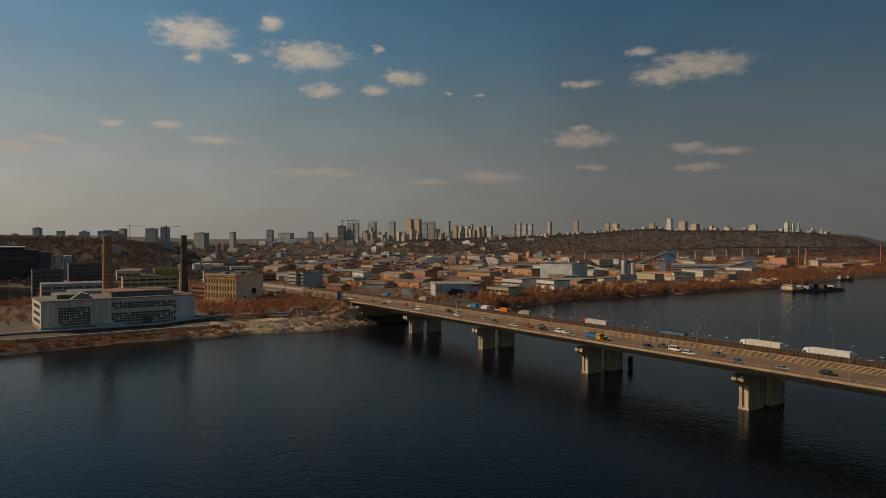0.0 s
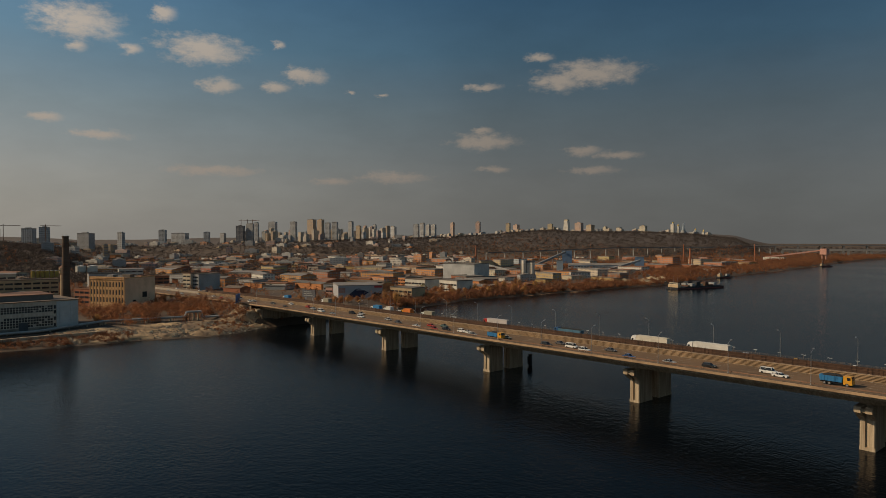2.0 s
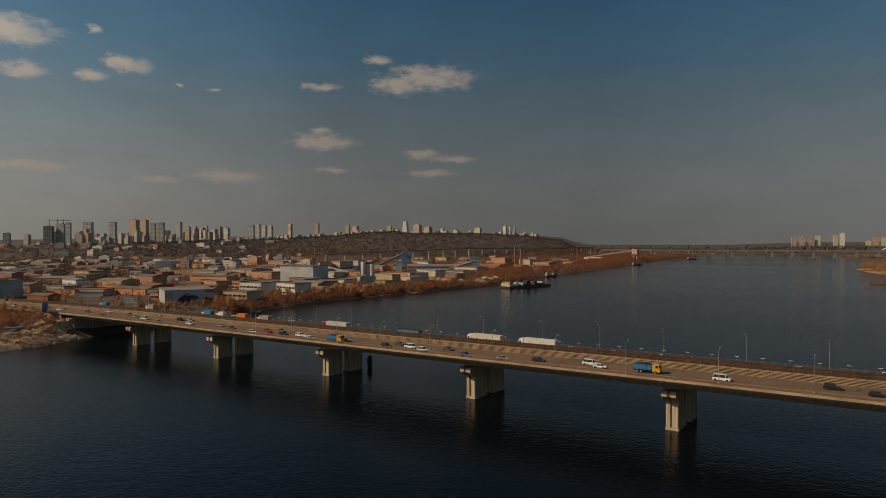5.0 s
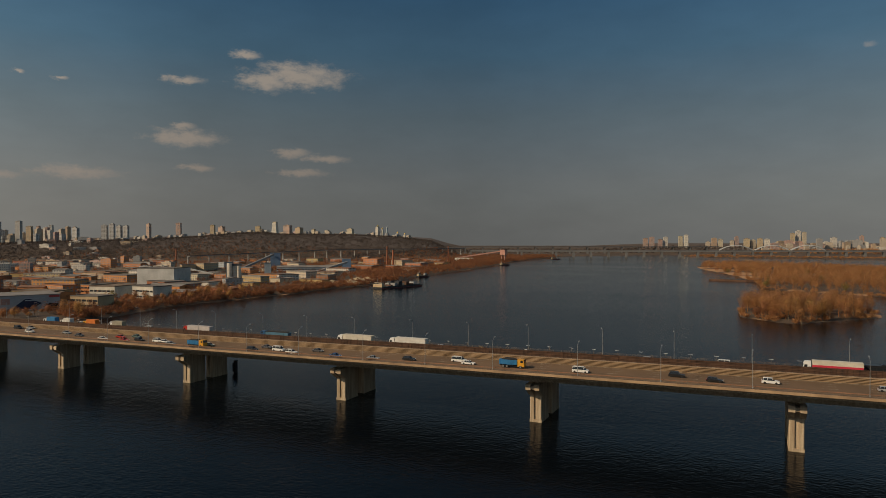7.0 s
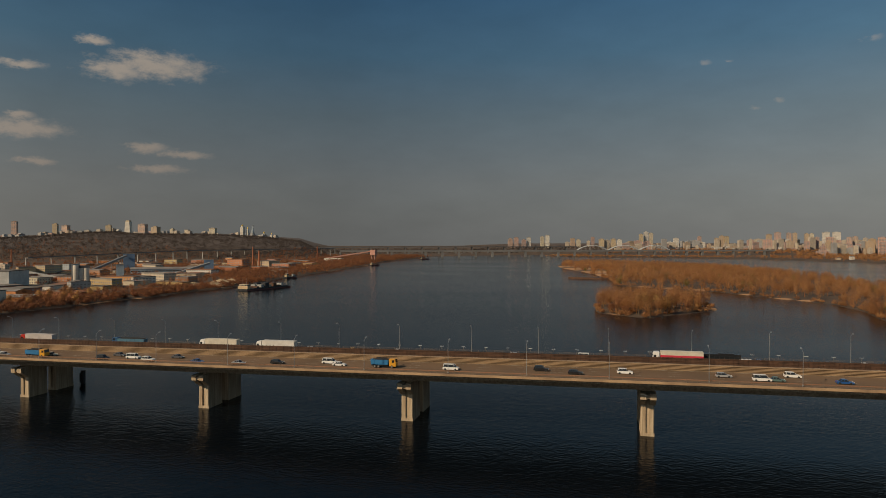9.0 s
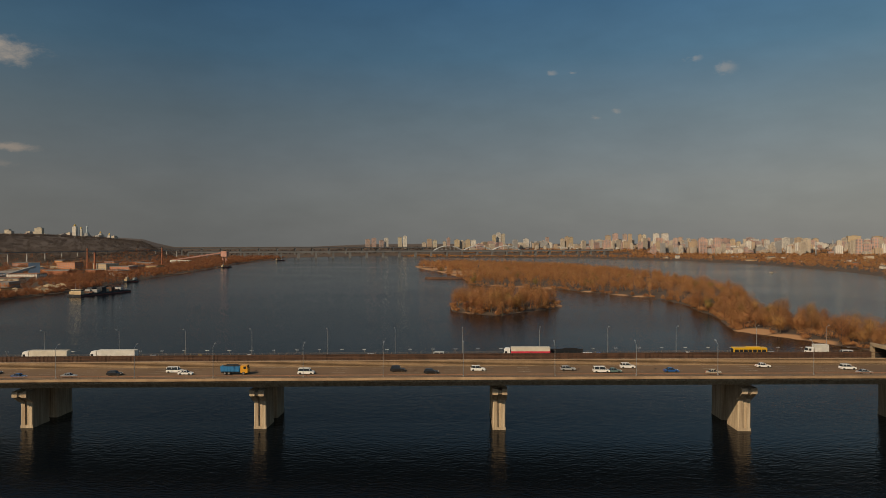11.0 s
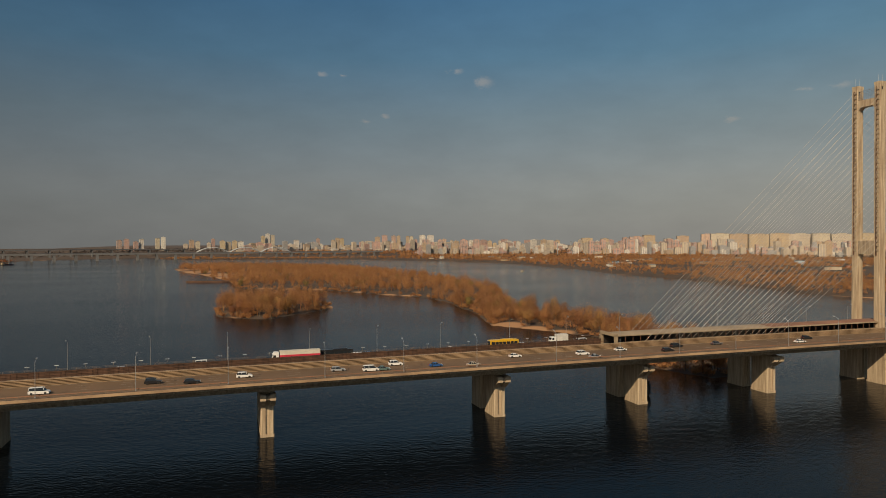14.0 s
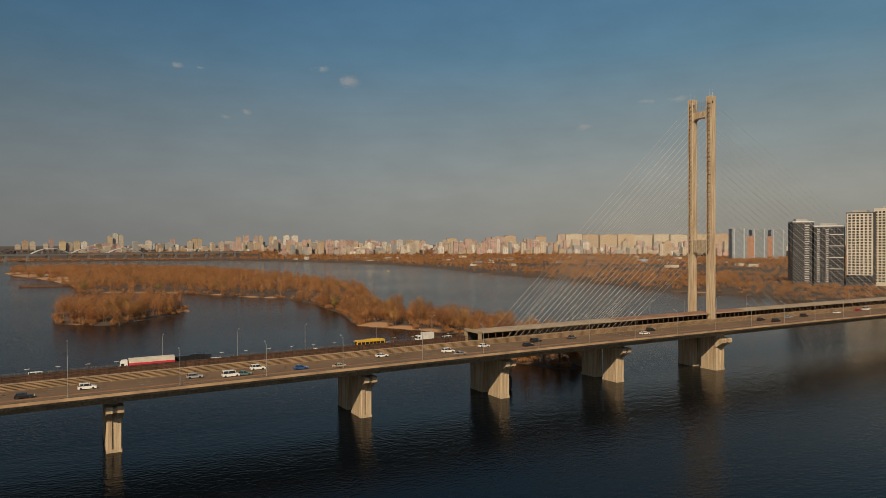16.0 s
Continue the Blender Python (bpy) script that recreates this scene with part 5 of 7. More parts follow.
def build_far_bridges():
    a, b = polar(-24.0, 2620), polar(11.0, 3060)
    br, L = far_bridge("rail_bridge", "long grey railway bridge with steel arches", a, b, 27.5, 26.5, 6.0, 12, 66.0, -3.0, 8.0)
    pale = mat("arch_steel", (0.48, 0.50, 0.50), 0.6, 0.15, 0.02, 0.3, 0)
    d = (b - a).normalized()
    x0 = (polar(-4.9, 2880) - a).dot(d)
    for k in range(3):
        for y in (0, 12):
            arch = Geo()
            pts = [(x0 + k * 128 + 124 * u, y, 27 + 74 * u * (1 - u)) for u in (i / 14 for i in range(15))]
            for p, q in zip(pts, pts[1:]):
                arch.tube(p, q, 1.5, 1.5, 5)
            ar = part("arch", arch, pale, br)
            for p in pts[2:-2:2]:
                part("hanger", Geo().tube((p[0], y, 27), p, 0.3, 0.3, 4), pale, ar)
    for k in range(0, 9):
        low = Geo()
        pts = [(66.0 * (k + 1) + 3 + 60 * u, 0.5, 9 + 52 * u * (1 - u)) for u in (i / 10 for i in range(11))]
        for p, q in zip(pts, pts[1:]):
            low.tube(p, q, 1.0, 1.0, 4)
        if k in (2, 3, 4, 5, 6):
            part("spandrel_arch", low, mat("far_concrete", (0.17, 0.168, 0.165)), br)
    far_bridge("road_bridge", "far grey road bridge behind the railway bridge", polar(-29, 3000), polar(-4.0, 3350), 36.5, 37.0, 3.0, 20, 80.0)
    far_bridge("viaduct", "grey motorway viaduct at the foot of the hill", polar(-47, 1750), polar(-36, 2050), 25.0, 35.5, 1.3, 10, 60.0, 3.0, 1.0, plain_wall("grey"))
    far_bridge("viaduct", "grey motorway viaduct at the foot of the hill", polar(-36, 2050), polar(-24.5, 2620), 35.5, 34.0, 1.3, 10, 60.0, 0.0, 1.0, plain_wall("grey"))
    c = thing("river_loader", None, "pink inclined gravel loader at the river", "conveyor")
    pink = mat("faded_pink_paint", (0.50, 0.26, 0.20), 0.7, 0.2, 0.1, 1, 0)
    t = polar(-21.2, 2000)
    part("tower", Geo().box(t.x - 8, t.x + 8, t.y - 8, t.y + 8, 21, 36).box(t.x - 6, t.x - 3, t.y - 3, t.y + 3, 0, 21).box(t.x + 3, t.x + 6, t.y - 3, t.y + 3, 0, 21), pink, c)
    part("belt", Geo().tube((t.x - 6, t.y, 32), polar(-25.2, 2000, 12), 2.4, 2.4, 4), pink, c)
    for bearing_deg, dist, top, r in ((-31.1, 1500, 50, 1.3), (-25.9, 1700, 49, 1.2), (-30.6, 1450, 42, 1.8), (-48.0, 1900, 43, 1.6), (25.8, 3000, 62, 2.0), (27.5, 4200, 72, 3.0), (26.9, 4200, 70, 3.0)):
        p = polar(bearing_deg, dist)
        c = thing("works_chimney", pose(p.x, p.y, 0), "slim distant works chimney", "chimney", "works chimneys")
        part("shaft", Geo().cyl(0, 0, 2, top, r * 1.3, r, 12), plain_wall("brick" if bearing_deg < 0 else "grey"), c)
        part("rim", Geo().cyl(0, 0, top, top + 1.5, r * 1.2, r * 1.2, 12), plain_wall("dark"), c)


# western wall tones are paled, so the haze sits in their colour
WEST_TOWERS = [(-67.25, 1.54, 1.30, "dark"), (-66.35, 0.40, 1.39, "pale"), (-65.08, 0.78, 1.45, "pale"), (-63.39, 0.71, 1.47, "pale"), (-61.97, 0.90, 1.67, "tan"), (-61.22, 0.70, 1.67, "tan"),
               (-60.27, 1.17, 1.46, "pale"), (-58.67, 0.53, 1.52, "grey"), (-58.01, 0.53, 1.15, "tan"), (-57.45, 0.31, 1.15, "rose"), (-56.64, 0.32, 1.25, "pale"), (-55.09, 0.59, 1.07, "pale")]
WEST_TOWERS += [(-52.86, 1.02, 1.40, "pale"), (-51.88, 0.94, 1.27, "pale"), (-50.05, 0.38, 1.43, "rose"), (-47.85, 0.50, 1.50, "rose"), (-45.3, 0.45, 1.36, "tan"), (-44.68, 0.62, 1.25, "rose"),
                (-41.77, 0.50, 1.30, "tan"), (-39.46, 0.76, 1.39, "rose"), (-38.56, 0.81, 1.20, "tan"), (-34.27, 0.65, 1.12, "cream"), (-37.3, 0.40, 1.05, "cream"), (-36.2, 0.5, 1.0, "cream")]
WEST_LOW = [(-90.23, 0.63, 0.81), (-85.67, 1.54, 0.62), (-84.61, 0.59, 0.77), (-82.58, 0.93, 0.83), (-81.56, 0.70, 0.92), (-88.75, 0.54, 0.61), (-79.0, 1.2, 0.5), (-76.5, 0.5, 0.55), (-73.5, 0.6, 0.75), (-72.3, 1.4, 0.5), (-70.2, 0.5, 0.6), (-69.0, 0.5, 0.5)]
EAST_TOWERS = [(-9.32, 0.98, 0.38), (-8.21, 0.81, 0.38), (-6.66, 0.82, 0.55), (-4.36, 1.39, 0.30), (-1.31, 1.89, 0.25), (1.54, 1.15, 0.82), (5.45, 0.63, 0.43), (7.23, 1.11, 0.48), (10.59, 0.45, 0.57), (11.17, 0.55, 0.72),
               (12.15, 0.80, 0.67), (13.29, 0.66, 0.62), (14.38, 0.60, 0.71), (15.06, 0.60, 0.71), (16.05, 0.80, 0.38), (18.09, 2.08, 0.28), (20.11, 1.23, 0.23), (22.3, 0.8, 0.2), (-2.9, 0.7, 0.4), (3.6, 1.0, 0.3)]
EAST_SLABS = [(25.78, 0.39, 0.26), (28.25, 0.83, 0.44), (29.67, 0.61, 0.39), (31.34, 0.48, 0.47), (32.2, 1.1, 0.55), (33.2, 0.9, 0.66), (34.69, 0.67, 0.37), (35.76, 0.88, 0.58), (37.6, 0.9, 0.73), (38.5, 1.3, 0.76), (39.9, 1.4, 0.72),
              (41.3, 1.4, 0.70), (42.7, 1.3, 0.74), (44.1, 1.5, 0.70), (45.5, 1.2, 0.72), (46.8, 1.3, 0.68), (48.3, 1.2, 0.70), (50.04, 1.3, 0.71)]


def tower(bearing_deg, wide, rise, dist, tone, label, group, rng, grid=(6.5, 5.5)):
    p = polar(bearing_deg, dist)
    z = float(ground_z(p.x, p.y))
    w, top = dist * math.tan(radians(wide)), 60 + dist * math.tan(radians(rise))
    h = max(8, top - z - 2)
    b = building((p.x, p.y, z), facing(p.x, p.y) + (rng.uniform(-50, -25) if bearing_deg < -30 else rng.uniform(4, 20)), w * (0.88 if bearing_deg < -30 else 0.92), min(30, max(12, w * 0.5)), h, tone, rng.choice((0, 1, 2)), grid=grid, label=label, category="apartment block", group=group, name="apartment_building", sink=12)
    if h > 25:
        part("lift_house", Geo().box(-w * 0.18, w * 0.22, 4, 10, h, h + 3.2), plain_wall(tone if tone in WALLS else "grey"), b)
    return b


def cluster(bearing_deg, wide, rise, dist, tones, label, group, rng, unit=0.36, grid=(6.5, 5.5)):
    """A block seen as one mass, built as its separate stair sections of uneven height."""
    k = max(1, round(wide / unit))
    for i in range(k):
        drop = 0 if i == k // 2 else rng.choice((0.0, 0.05, 0.10, 0.18, 0.30))
        tower(bearing_deg + wide * ((i + 0.5) / k - 0.5), wide / k * (rng.uniform(0.8, 0.98) if unit < 1 else 1.12), rise - drop * (1.0 if unit < 1 else 0.4), dist + rng.uniform(-25, 25), rng.choice(tones), label, group, rng, grid)


def build_skyline():
    rng = random.Random(21)
    for a, w, e, tone in WEST_TOWERS:
        cluster(a, w, e, rng.uniform(3050, 3350) if a < -43 else rng.uniform(3000, 3150), (tone, tone, "grey" if tone == "dark" else tone), "distant high-rise block on the western hills", "western skyline", rng, 0.62)
    for a, w, e in WEST_LOW:
        tower(a, w, e, rng.uniform(3000, 3500) if a > -76 else rng.uniform(1900, 2400), rng.choice(("pale", "grey", "pale", "rose")), "distant grey block behind the western hill", "western skyline", rng)
    massed = {}

    def mass(a, d, w, dp, top, tone, turn):
        """A lesser block of the far town, joined with others of its colour."""
        p = polar(a, d)
        z = float(ground_z(p.x, p.y))
        m = pose(p.x, p.y, 0, 0, 0, facing(p.x, p.y) + turn)
        g = Geo().box(-w / 2, w / 2, 0, dp, z - 6, max(top, z + 4)).box(-w * 0.2, w * 0.2, dp * 0.3, dp * 0.7, max(top, z + 4), max(top, z + 4) + 2.2)
        massed.setdefault(tone, Geo()).add([m @ Vector(v) for v in g.v], g.f)

    for k in range(170):
        a = rng.choice((rng.uniform(-90, -44), rng.uniform(-90, -44), rng.uniform(-44, -29)))
        d = rng.uniform(2980, 3600) if a > -77 else rng.uniform(1800, 2500)
        mass(a, d, d * math.tan(radians(rng.uniform(0.12, 0.42))), 18, 60 + d * math.tan(radians(float(np.interp(a, HILL_BEARING, HILL_RISE)) + rng.uniform(0.04, 0.26))), rng.choice(("rose", "cream", "tan", "white", "grey", "cream")), rng.uniform(-58, -30))
    for k in range(110):
        a, d = rng.choice((rng.uniform(-69, -50), rng.uniform(-66, -55), rng.uniform(-96, -44))), rng.uniform(2980, 3700)
        rise = float(np.interp(a, HILL_BEARING, HILL_RISE)) + (rng.uniform(0.3, 1.1) if -68 < a < -55 else rng.uniform(0.08, 0.28))
        mass(a, d, d * math.tan(radians(rng.uniform(0.16, 0.36))), 20, 60 + d * math.tan(radians(rise)), rng.choice(("pale", "rose", "cream", "white", "tan", "grey")), rng.uniform(-58, -30))
    for k in range(240):
        a, d = rng.uniform(-88, -48), rng.uniform(1250, 2900)
        p = polar(a, d)
        mass(a, d, rng.uniform(12, 45), rng.uniform(10, 18), float(ground_z(p.x, p.y)) + rng.choice((4, 5, 5, 6, 7, 9, 12, 18)), rng.choice(("grey", "cream", "rose", "white", "orange", "tan")), rng.uniform(-60, 0))
    for k in range(1500):
        a = rng.uniform(-11, 60)
        d = rng.uniform(3350 if a < 14 else 2900, 4300)
        p = polar(a, d)
        if float(inside_dist(np.array([p.x]), np.array([p.y]), EAST_LAND)[0]) < 60:
            continue
        mass(a, d, d * math.tan(radians(rng.uniform(0.18, 0.65))), 16, 60 + d * math.tan(radians(rng.uniform(-0.75, -0.28) if rng.random() < 0.66 else rng.uniform(-0.28, 0.12) if rng.random() < 0.8 else rng.uniform(0.1, 0.34))), rng.choice(("cream", "rose", "white", "rose", "cream", "tan", "grey")), rng.uniform(4, 36))
    for tone, g in massed.items():
        solid("town_blocks", g, facade("facade_" + tone, WALLS[tone]), tone + " walled town blocks massed in the distance", "buildings", kind="stuff")
    for a, w, e in EAST_TOWERS:
        cluster(a, w, e, rng.uniform(3900, 4200), ("cream", "rose", "white", "tan", "rose"), "sunlit pale apartment tower on the far bank", "eastern skyline", rng, 0.42)
    for a, w, e in EAST_SLABS:
        cluster(a, w * 1.0, e, rng.uniform(3700, 3950), ("cream", "cream", "tan", "rose", "cream"), "sunlit cream panel-built apartment slab", "eastern slabs", rng, 1.01, (6.0, 5.0))
    for k in range(92):
        a = rng.uniform(12, 57)
        d = rng.uniform(1500, 2600)
        p = polar(a, d)
        if float(inside_dist(np.array([p.x]), np.array([p.y]), EAST_LAND)[0]) < 60:
            continue
        building((p.x, p.y, float(ground_z(p.x, p.y))), facing(p.x, p.y) + rng.uniform(-40, 40), rng.uniform(8, 34), rng.uniform(8, 16), rng.choice((3, 4, 5, 6, 9)), rng.choice(("cream", "white", "brick", "bluegrey", "white", "tan", "cream")), rng.randrange(4), rng.choice((0, 1.5, 2)), label="small suburban house with a pitched or flat roof", category="house", group="eastern houses", name="small_house")
    # hilltop landmarks
    p = polar(-40.45, 3050)
    z = float(ground_z(p.x, p.y))
    t = thing("hotel_tower", pose(p.x, p.y, z, 0, 0, facing(p.x, p.y) - 30), "slender pale hotel tower on the wooded hill", "tower")
    part("shaft", Geo().prism([(-13, -4), (13, -4), (8.5, 52), (-8.5, 52)], 0, 20, "y"), plain_wall("white"), t)
    part("crown", Geo().box(-8, 8, 2, 18, 52, 58), plain_wall("cream"), t)
    p = polar(-31.1, 3100)
    z = float(ground_z(p.x, p.y))
    m = thing("hill_monument", pose(p.x, p.y, z), "tall pale steel hill monument on a pedestal", "monument")
    part("pedestal", Geo().cyl(0, 0, -8, 22, 14, 9, 12), plain_wall("grey"), m)
    part("figure", Geo().cyl(0, 0, 22, 50, 5.0, 3.0, 10).cyl(4, 0, 42, 62, 1.2, 0.4, 6), plain_wall("bluegrey"), m)
    for a, r, h in ((-31.9, 7, 44), (-31.5, 5, 34), (-30.2, 6, 20), (-29.6, 5, 16)):
        p = polar(a, 3040 if h > 0 else 2400)
        z = float(ground_z(p.x, p.y))
        c = thing("church_tower", pose(p.x, p.y, z), "pale church tower with a small golden dome", "church", "hilltop churches")
        hh = max(h, 18)
        part("shaft", Geo().box(-r, r, -r, r, -6, hh), plain_wall("white"), c)
        part("drum", Geo().cyl(0, 0, hh, hh + 4, r * 0.7, r * 0.65, 12), plain_wall("white"), c)
        part("dome", Geo().cyl(0, 0, hh + 4, hh + 7, r * 0.85, r * 0.5, 12).cyl(0, 0, hh + 7, hh + 11, r * 0.5, 0.1, 12), mat("dome_gold", (0.55, 0.36, 0.08), 0.4, 0.1, 0.2, 1, 0, 0.6), c)
    # cranes over the dark unfinished tower
    for a in (-67.5, -67.0, -66.6, -84.0, -81.4):
        d = 3180 if a > -70 else 2300
        p = polar(a, d)
        z = float(ground_z(p.x, p.y))
        top = 60 + d * math.tan(radians(1.62 if a > -70 else 1.1))
        c = thing("tower_crane", pose(p.x, p.y, z, 0, 0, 60 + 40 * math.sin(a * 7)), "thin tower crane over a building site", "crane", "tower cranes")
        part("mast", Geo().box(-0.8, 0.8, -0.8, 0.8, -5, top - z), rust, c)
        part("jib", Geo().box(-14, 42, -0.6, 0.6, top - z - 5, top - z - 3.6), rust, c)


def build_high_rises():
    """New residential towers by the east shore, seen window by window."""
    slate = mat("tower_slate", (0.062, 0.064, 0.070), 0.8, 0.2, 0.05, 0.8, 0.1)
    pale = mat("tower_pale", (0.55, 0.50, 0.42), 0.8, 0.15, 0.05, 0.8, 0.1)
    base = float(ground_z(850, 540))

    def high_rise(bearing_deg, dist, w, d, h, body, trim, cols, rows, balconies, label, tilt):
        x, y, _ = polar(bearing_deg, dist)
        t = thing("residential_tower", pose(x, y, base, 0, 0, facing(x, y) + tilt), label, "residential tower", "riverside towers")
        part("wall", Geo().box(-w / 2, w / 2, 0, d, -3, h), body, t)
        part("roof", Geo().box(-w / 2 - 0.3, w / 2 + 0.3, -0.3, d + 0.3, h, h + 1.4), trim, t)
        part("plant_room", Geo().box(-w * 0.3, w * 0.25, 5, d - 4, h + 1.4, h + 4.4), plain_wall("grey"), t)
        cw, rh = w / cols, (h - 6) / rows
        pane = Geo().box(-cw * 0.34, cw * 0.34, -0.12, 0.3, 0, rh * 0.62).mesh("window")
        pane.materials.append(window_m)
        side = Geo().box(-0.12, 0.3, -d * 0.06, d * 0.06, 0, rh * 0.62).mesh("window")
        side.materials.append(window_m)
        slab = Geo().box(-cw * 0.45, cw * 0.45, -1.1, 0, 0, 0.95).mesh("balcony")
        slab.materials.append(trim)
        for r in range(rows):
            z = 5 + r * rh
            for c in range(cols):
                x0 = -w / 2 + cw * (c + 0.5)
                if c in balconies:
                    part("balcony", slab, None, t, at=pose(x0, 0, z - 0.3))
                part("window", pane, None, t, at=pose(x0, 0, z))
            for k in ((0.22, 0.5, 0.78) if balconies else ()):
                part("window", side, None, t, at=pose(-w / 2, d * k, z))
        return t

    white_trim = mat("tower_white_trim", (0.60, 0.60, 0.58), 0.7, 0.1, 0.1, 1, 0)
    high_rise(55.6, 990, 25, 24, 81, slate, white_trim, 9, 25, (5, 6), "dark grey slate clad residential tower with pale balconies", 14)
    b = high_rise(57.25, 985, 33, 22, 75, slate, white_trim, 10, 25, (1, 4), "dark grey residential tower with white floor bands", -4)
    for k in range(4):
        part("floor_band", Geo().box(1, 16.6, -0.35, 0, 21 + k * 14.5, 21.9 + k * 14.5), white_trim, b)
    c = high_rise(59.2, 985, 29, 26, 91, slate, slate, 8, 26, (), "dark residential tower with a white framed facade grid", -8)
    for k in range(7):
        x0 = -13.2 + 4.4 * k
        part("frame_rib", Geo().box(x0 - 0.8, x0 + 0.8, -0.6, 0, 14, 91), pale, c)
    for k in range(23):
        part("frame_beam", Geo().box(-13.9, 13.9, -0.5, 0, 14 + k * 3.45, 15.1 + k * 3.45), pale, c)
    high_rise(61.25, 1000, 42, 26, 96, pale, pale, 10, 26, (), "cream residential tower with rows of dark windows", -12)
    for x, y, w in ((1798, 1443, 46), (1979, 1509, 50), (2103, 1529, 50)):
        bb = building((x, y, 6), facing(x, y) + 20, w, 30, 96, "steelblue", 1, grid=(3.0, 3.0), label="blue-grey high-rise with pale vertical bays", category="residential tower", group="distant high-rises", name="residential_tower")
        for k in (-0.36, 0.30):
            part("bay", Geo().box(w * k - 2.2, w * k + 2.2, -1.2, 0, 0, 99), facade("facade_bluegrey", WALLS["bluegrey"]), bb)
    for x, y in ((1890, 1480), (2040, 1525)):
        building((x, y, 6), facing(x, y), 30, 20, 75, "brick", 1, grid=(3.0, 3.0), label="red-brown high-rise between grey towers", category="residential tower", group="distant high-rises", name="residential_tower")


def build_heating_plant():
    """The old heating plant, its water tower, tanks and sheds behind the boiler house."""
    soot = mat("sooty_sheet", (0.060, 0.050, 0.046), 0.85, 0.3, 0.05, 0.6, 0.1)
    x, y, _ = polar(-91.6, 1050)
    h = thing("heating_plant", pose(x, y, 4, 0, 0, facing(x, y)), "large dark sooty heating plant hall with a pale roof edge", "industrial hall")
    part("hall", Geo().box(-34, 26, 0, 50, -3, 41), soot, h)
    part("roof_edge", Geo().box(-34.5, 12, -0.6, 50, 44.5, 45.7), plain_wall("pale"), h)
    part("roof_storey", Geo().box(-30, 10, 3, 46, 41, 44.5), soot, h)
    for k in range(3):
        part("window_band", Geo().box(-30, 22, -0.1, 0.2, 8 + k * 10, 11.5 + k * 10), window_m, h)
    part("side_tower", Geo().box(26, 41, 6, 30, -3, 38), plain_wall("dark"), h)
    part("stack_duct", Geo().box(46, 54, 4, 24, -3, 34), plain_wall("grey"), h)
    part("stack_duct", Geo().box(57, 66, 4, 24, -3, 33), plain_wall("grey"), h)
    x, y, _ = polar(-80.46, 690)
    t = thing("water_tower", pose(x, y, 4), "old brick water tower with a wider round head", "water tower")
    part("shaft", Geo().cyl(0, 0, -2, 25, 2.5, 2.2, 14), plain_wall("tan"), t)
    part("head", Geo().cyl(0, 0, 25, 26.5, 2.3, 3.3, 14).cyl(0, 0, 26.5, 31, 3.3, 3.3, 14), plain_wall("tan"), t)
    part("roof", Geo().cyl(0, 0, 31, 33.5, 3.6, 0.5, 14), ROOFS[3], t)
    for k in range(6):
        a = k * 1.047
        part("window", Geo().box(-0.35, 0.35, -0.2, 0.2, 0, 1.4), window_m, t, at=pose(3.25 * math.cos(a), 3.25 * math.sin(a), 28, 0, 0, 90 + math.degrees(a)))
    for a in (-79.2, -78.45):
        x, y, _ = polar(a, 1150)
        z = float(ground_z(x, y))
        t = thing("storage_tank", pose(x, y, z), "white round oil storage tank", "tank", "storage tanks")
        top = 60 + 1150 * math.tan(radians(-2.0)) - z
        part("shell", Geo().cyl(0, 0, -2, top, 7.2, 7.2, 24), plain_wall("white"), t)
        part("lid", Geo().cyl(0, 0, top, top + 1.0, 7.3, 1.0, 24), plain_wall("pale"), t)
    for k in range(6):
        x, y, _ = polar(-82.3 + 0.3 * k, 1020)
        z = float(ground_z(x, y))
        t = thing("fuel_tank", pose(x, y, z), "small yellow round fuel tank", "tank", "fuel tanks")
        part("shell", Geo().cyl(0, 0, -1, 60 + 1020 * math.tan(radians(-2.3)) - z, 2.4, 2.4, 14), mat("tank_yellow", (0.45, 0.30, 0.06), 0.7, 0.25, 0.2, 2, 0), t)
        part("lid", Geo().cyl(0, 0, 60 + 1020 * math.tan(radians(-2.3)) - z, 60.4 + 1020 * math.tan(radians(-2.3)) - z, 2.5, 2.3, 14), plain_wall("grey"), t)
    for a, w, rise, d, dep, tone, roof in ((-87.7, 54, -3.35, 640, 14, "grey", 1), (-87.0, 40, -1.88, 900, 16, "dark", 0), (-82.7, 50, -2.95, 720, 16, "tan", 2), (-86.5, 38, -3.95, 560, 12, "grey", 1), (-89.6, 30, -2.3, 860, 14, "dark", 0), (-84.2, 26, -2.5, 880, 14, "cream", 1),
                                           (-77.6, 34, -2.6, 860, 16, "grey", 0), (-75.8, 30, -2.3, 1000, 14, "white", 1), (-74.2, 36, -2.9, 900, 16, "brick", 3)):
        x, y, _ = polar(a, d)
        z = float(ground_z(x, y))
        building((x, y, z), facing(x, y) + 6, w, dep, max(4, 60 + d * math.tan(radians(rise)) - z), tone, roof, 1.2 if roof == 1 else 0, label=tone + " old works shed among bare trees", windows=max(3, int(w / 7)), group="old sheds", name="works_shed")


build_heating_plant()
build_power_hall()
build_mill()
build_showroom()
build_cement_works()
build_vessels()
build_shore_works()
build_far_bridges()
build_skyline()
build_high_rises()

# ---------------------------------------------------------------- traffic
def paint(name, col, metal=0.0):
    return mat("car_paint_" + name, col, 0.28, 0.06, 0.6, 4, 0, metal)


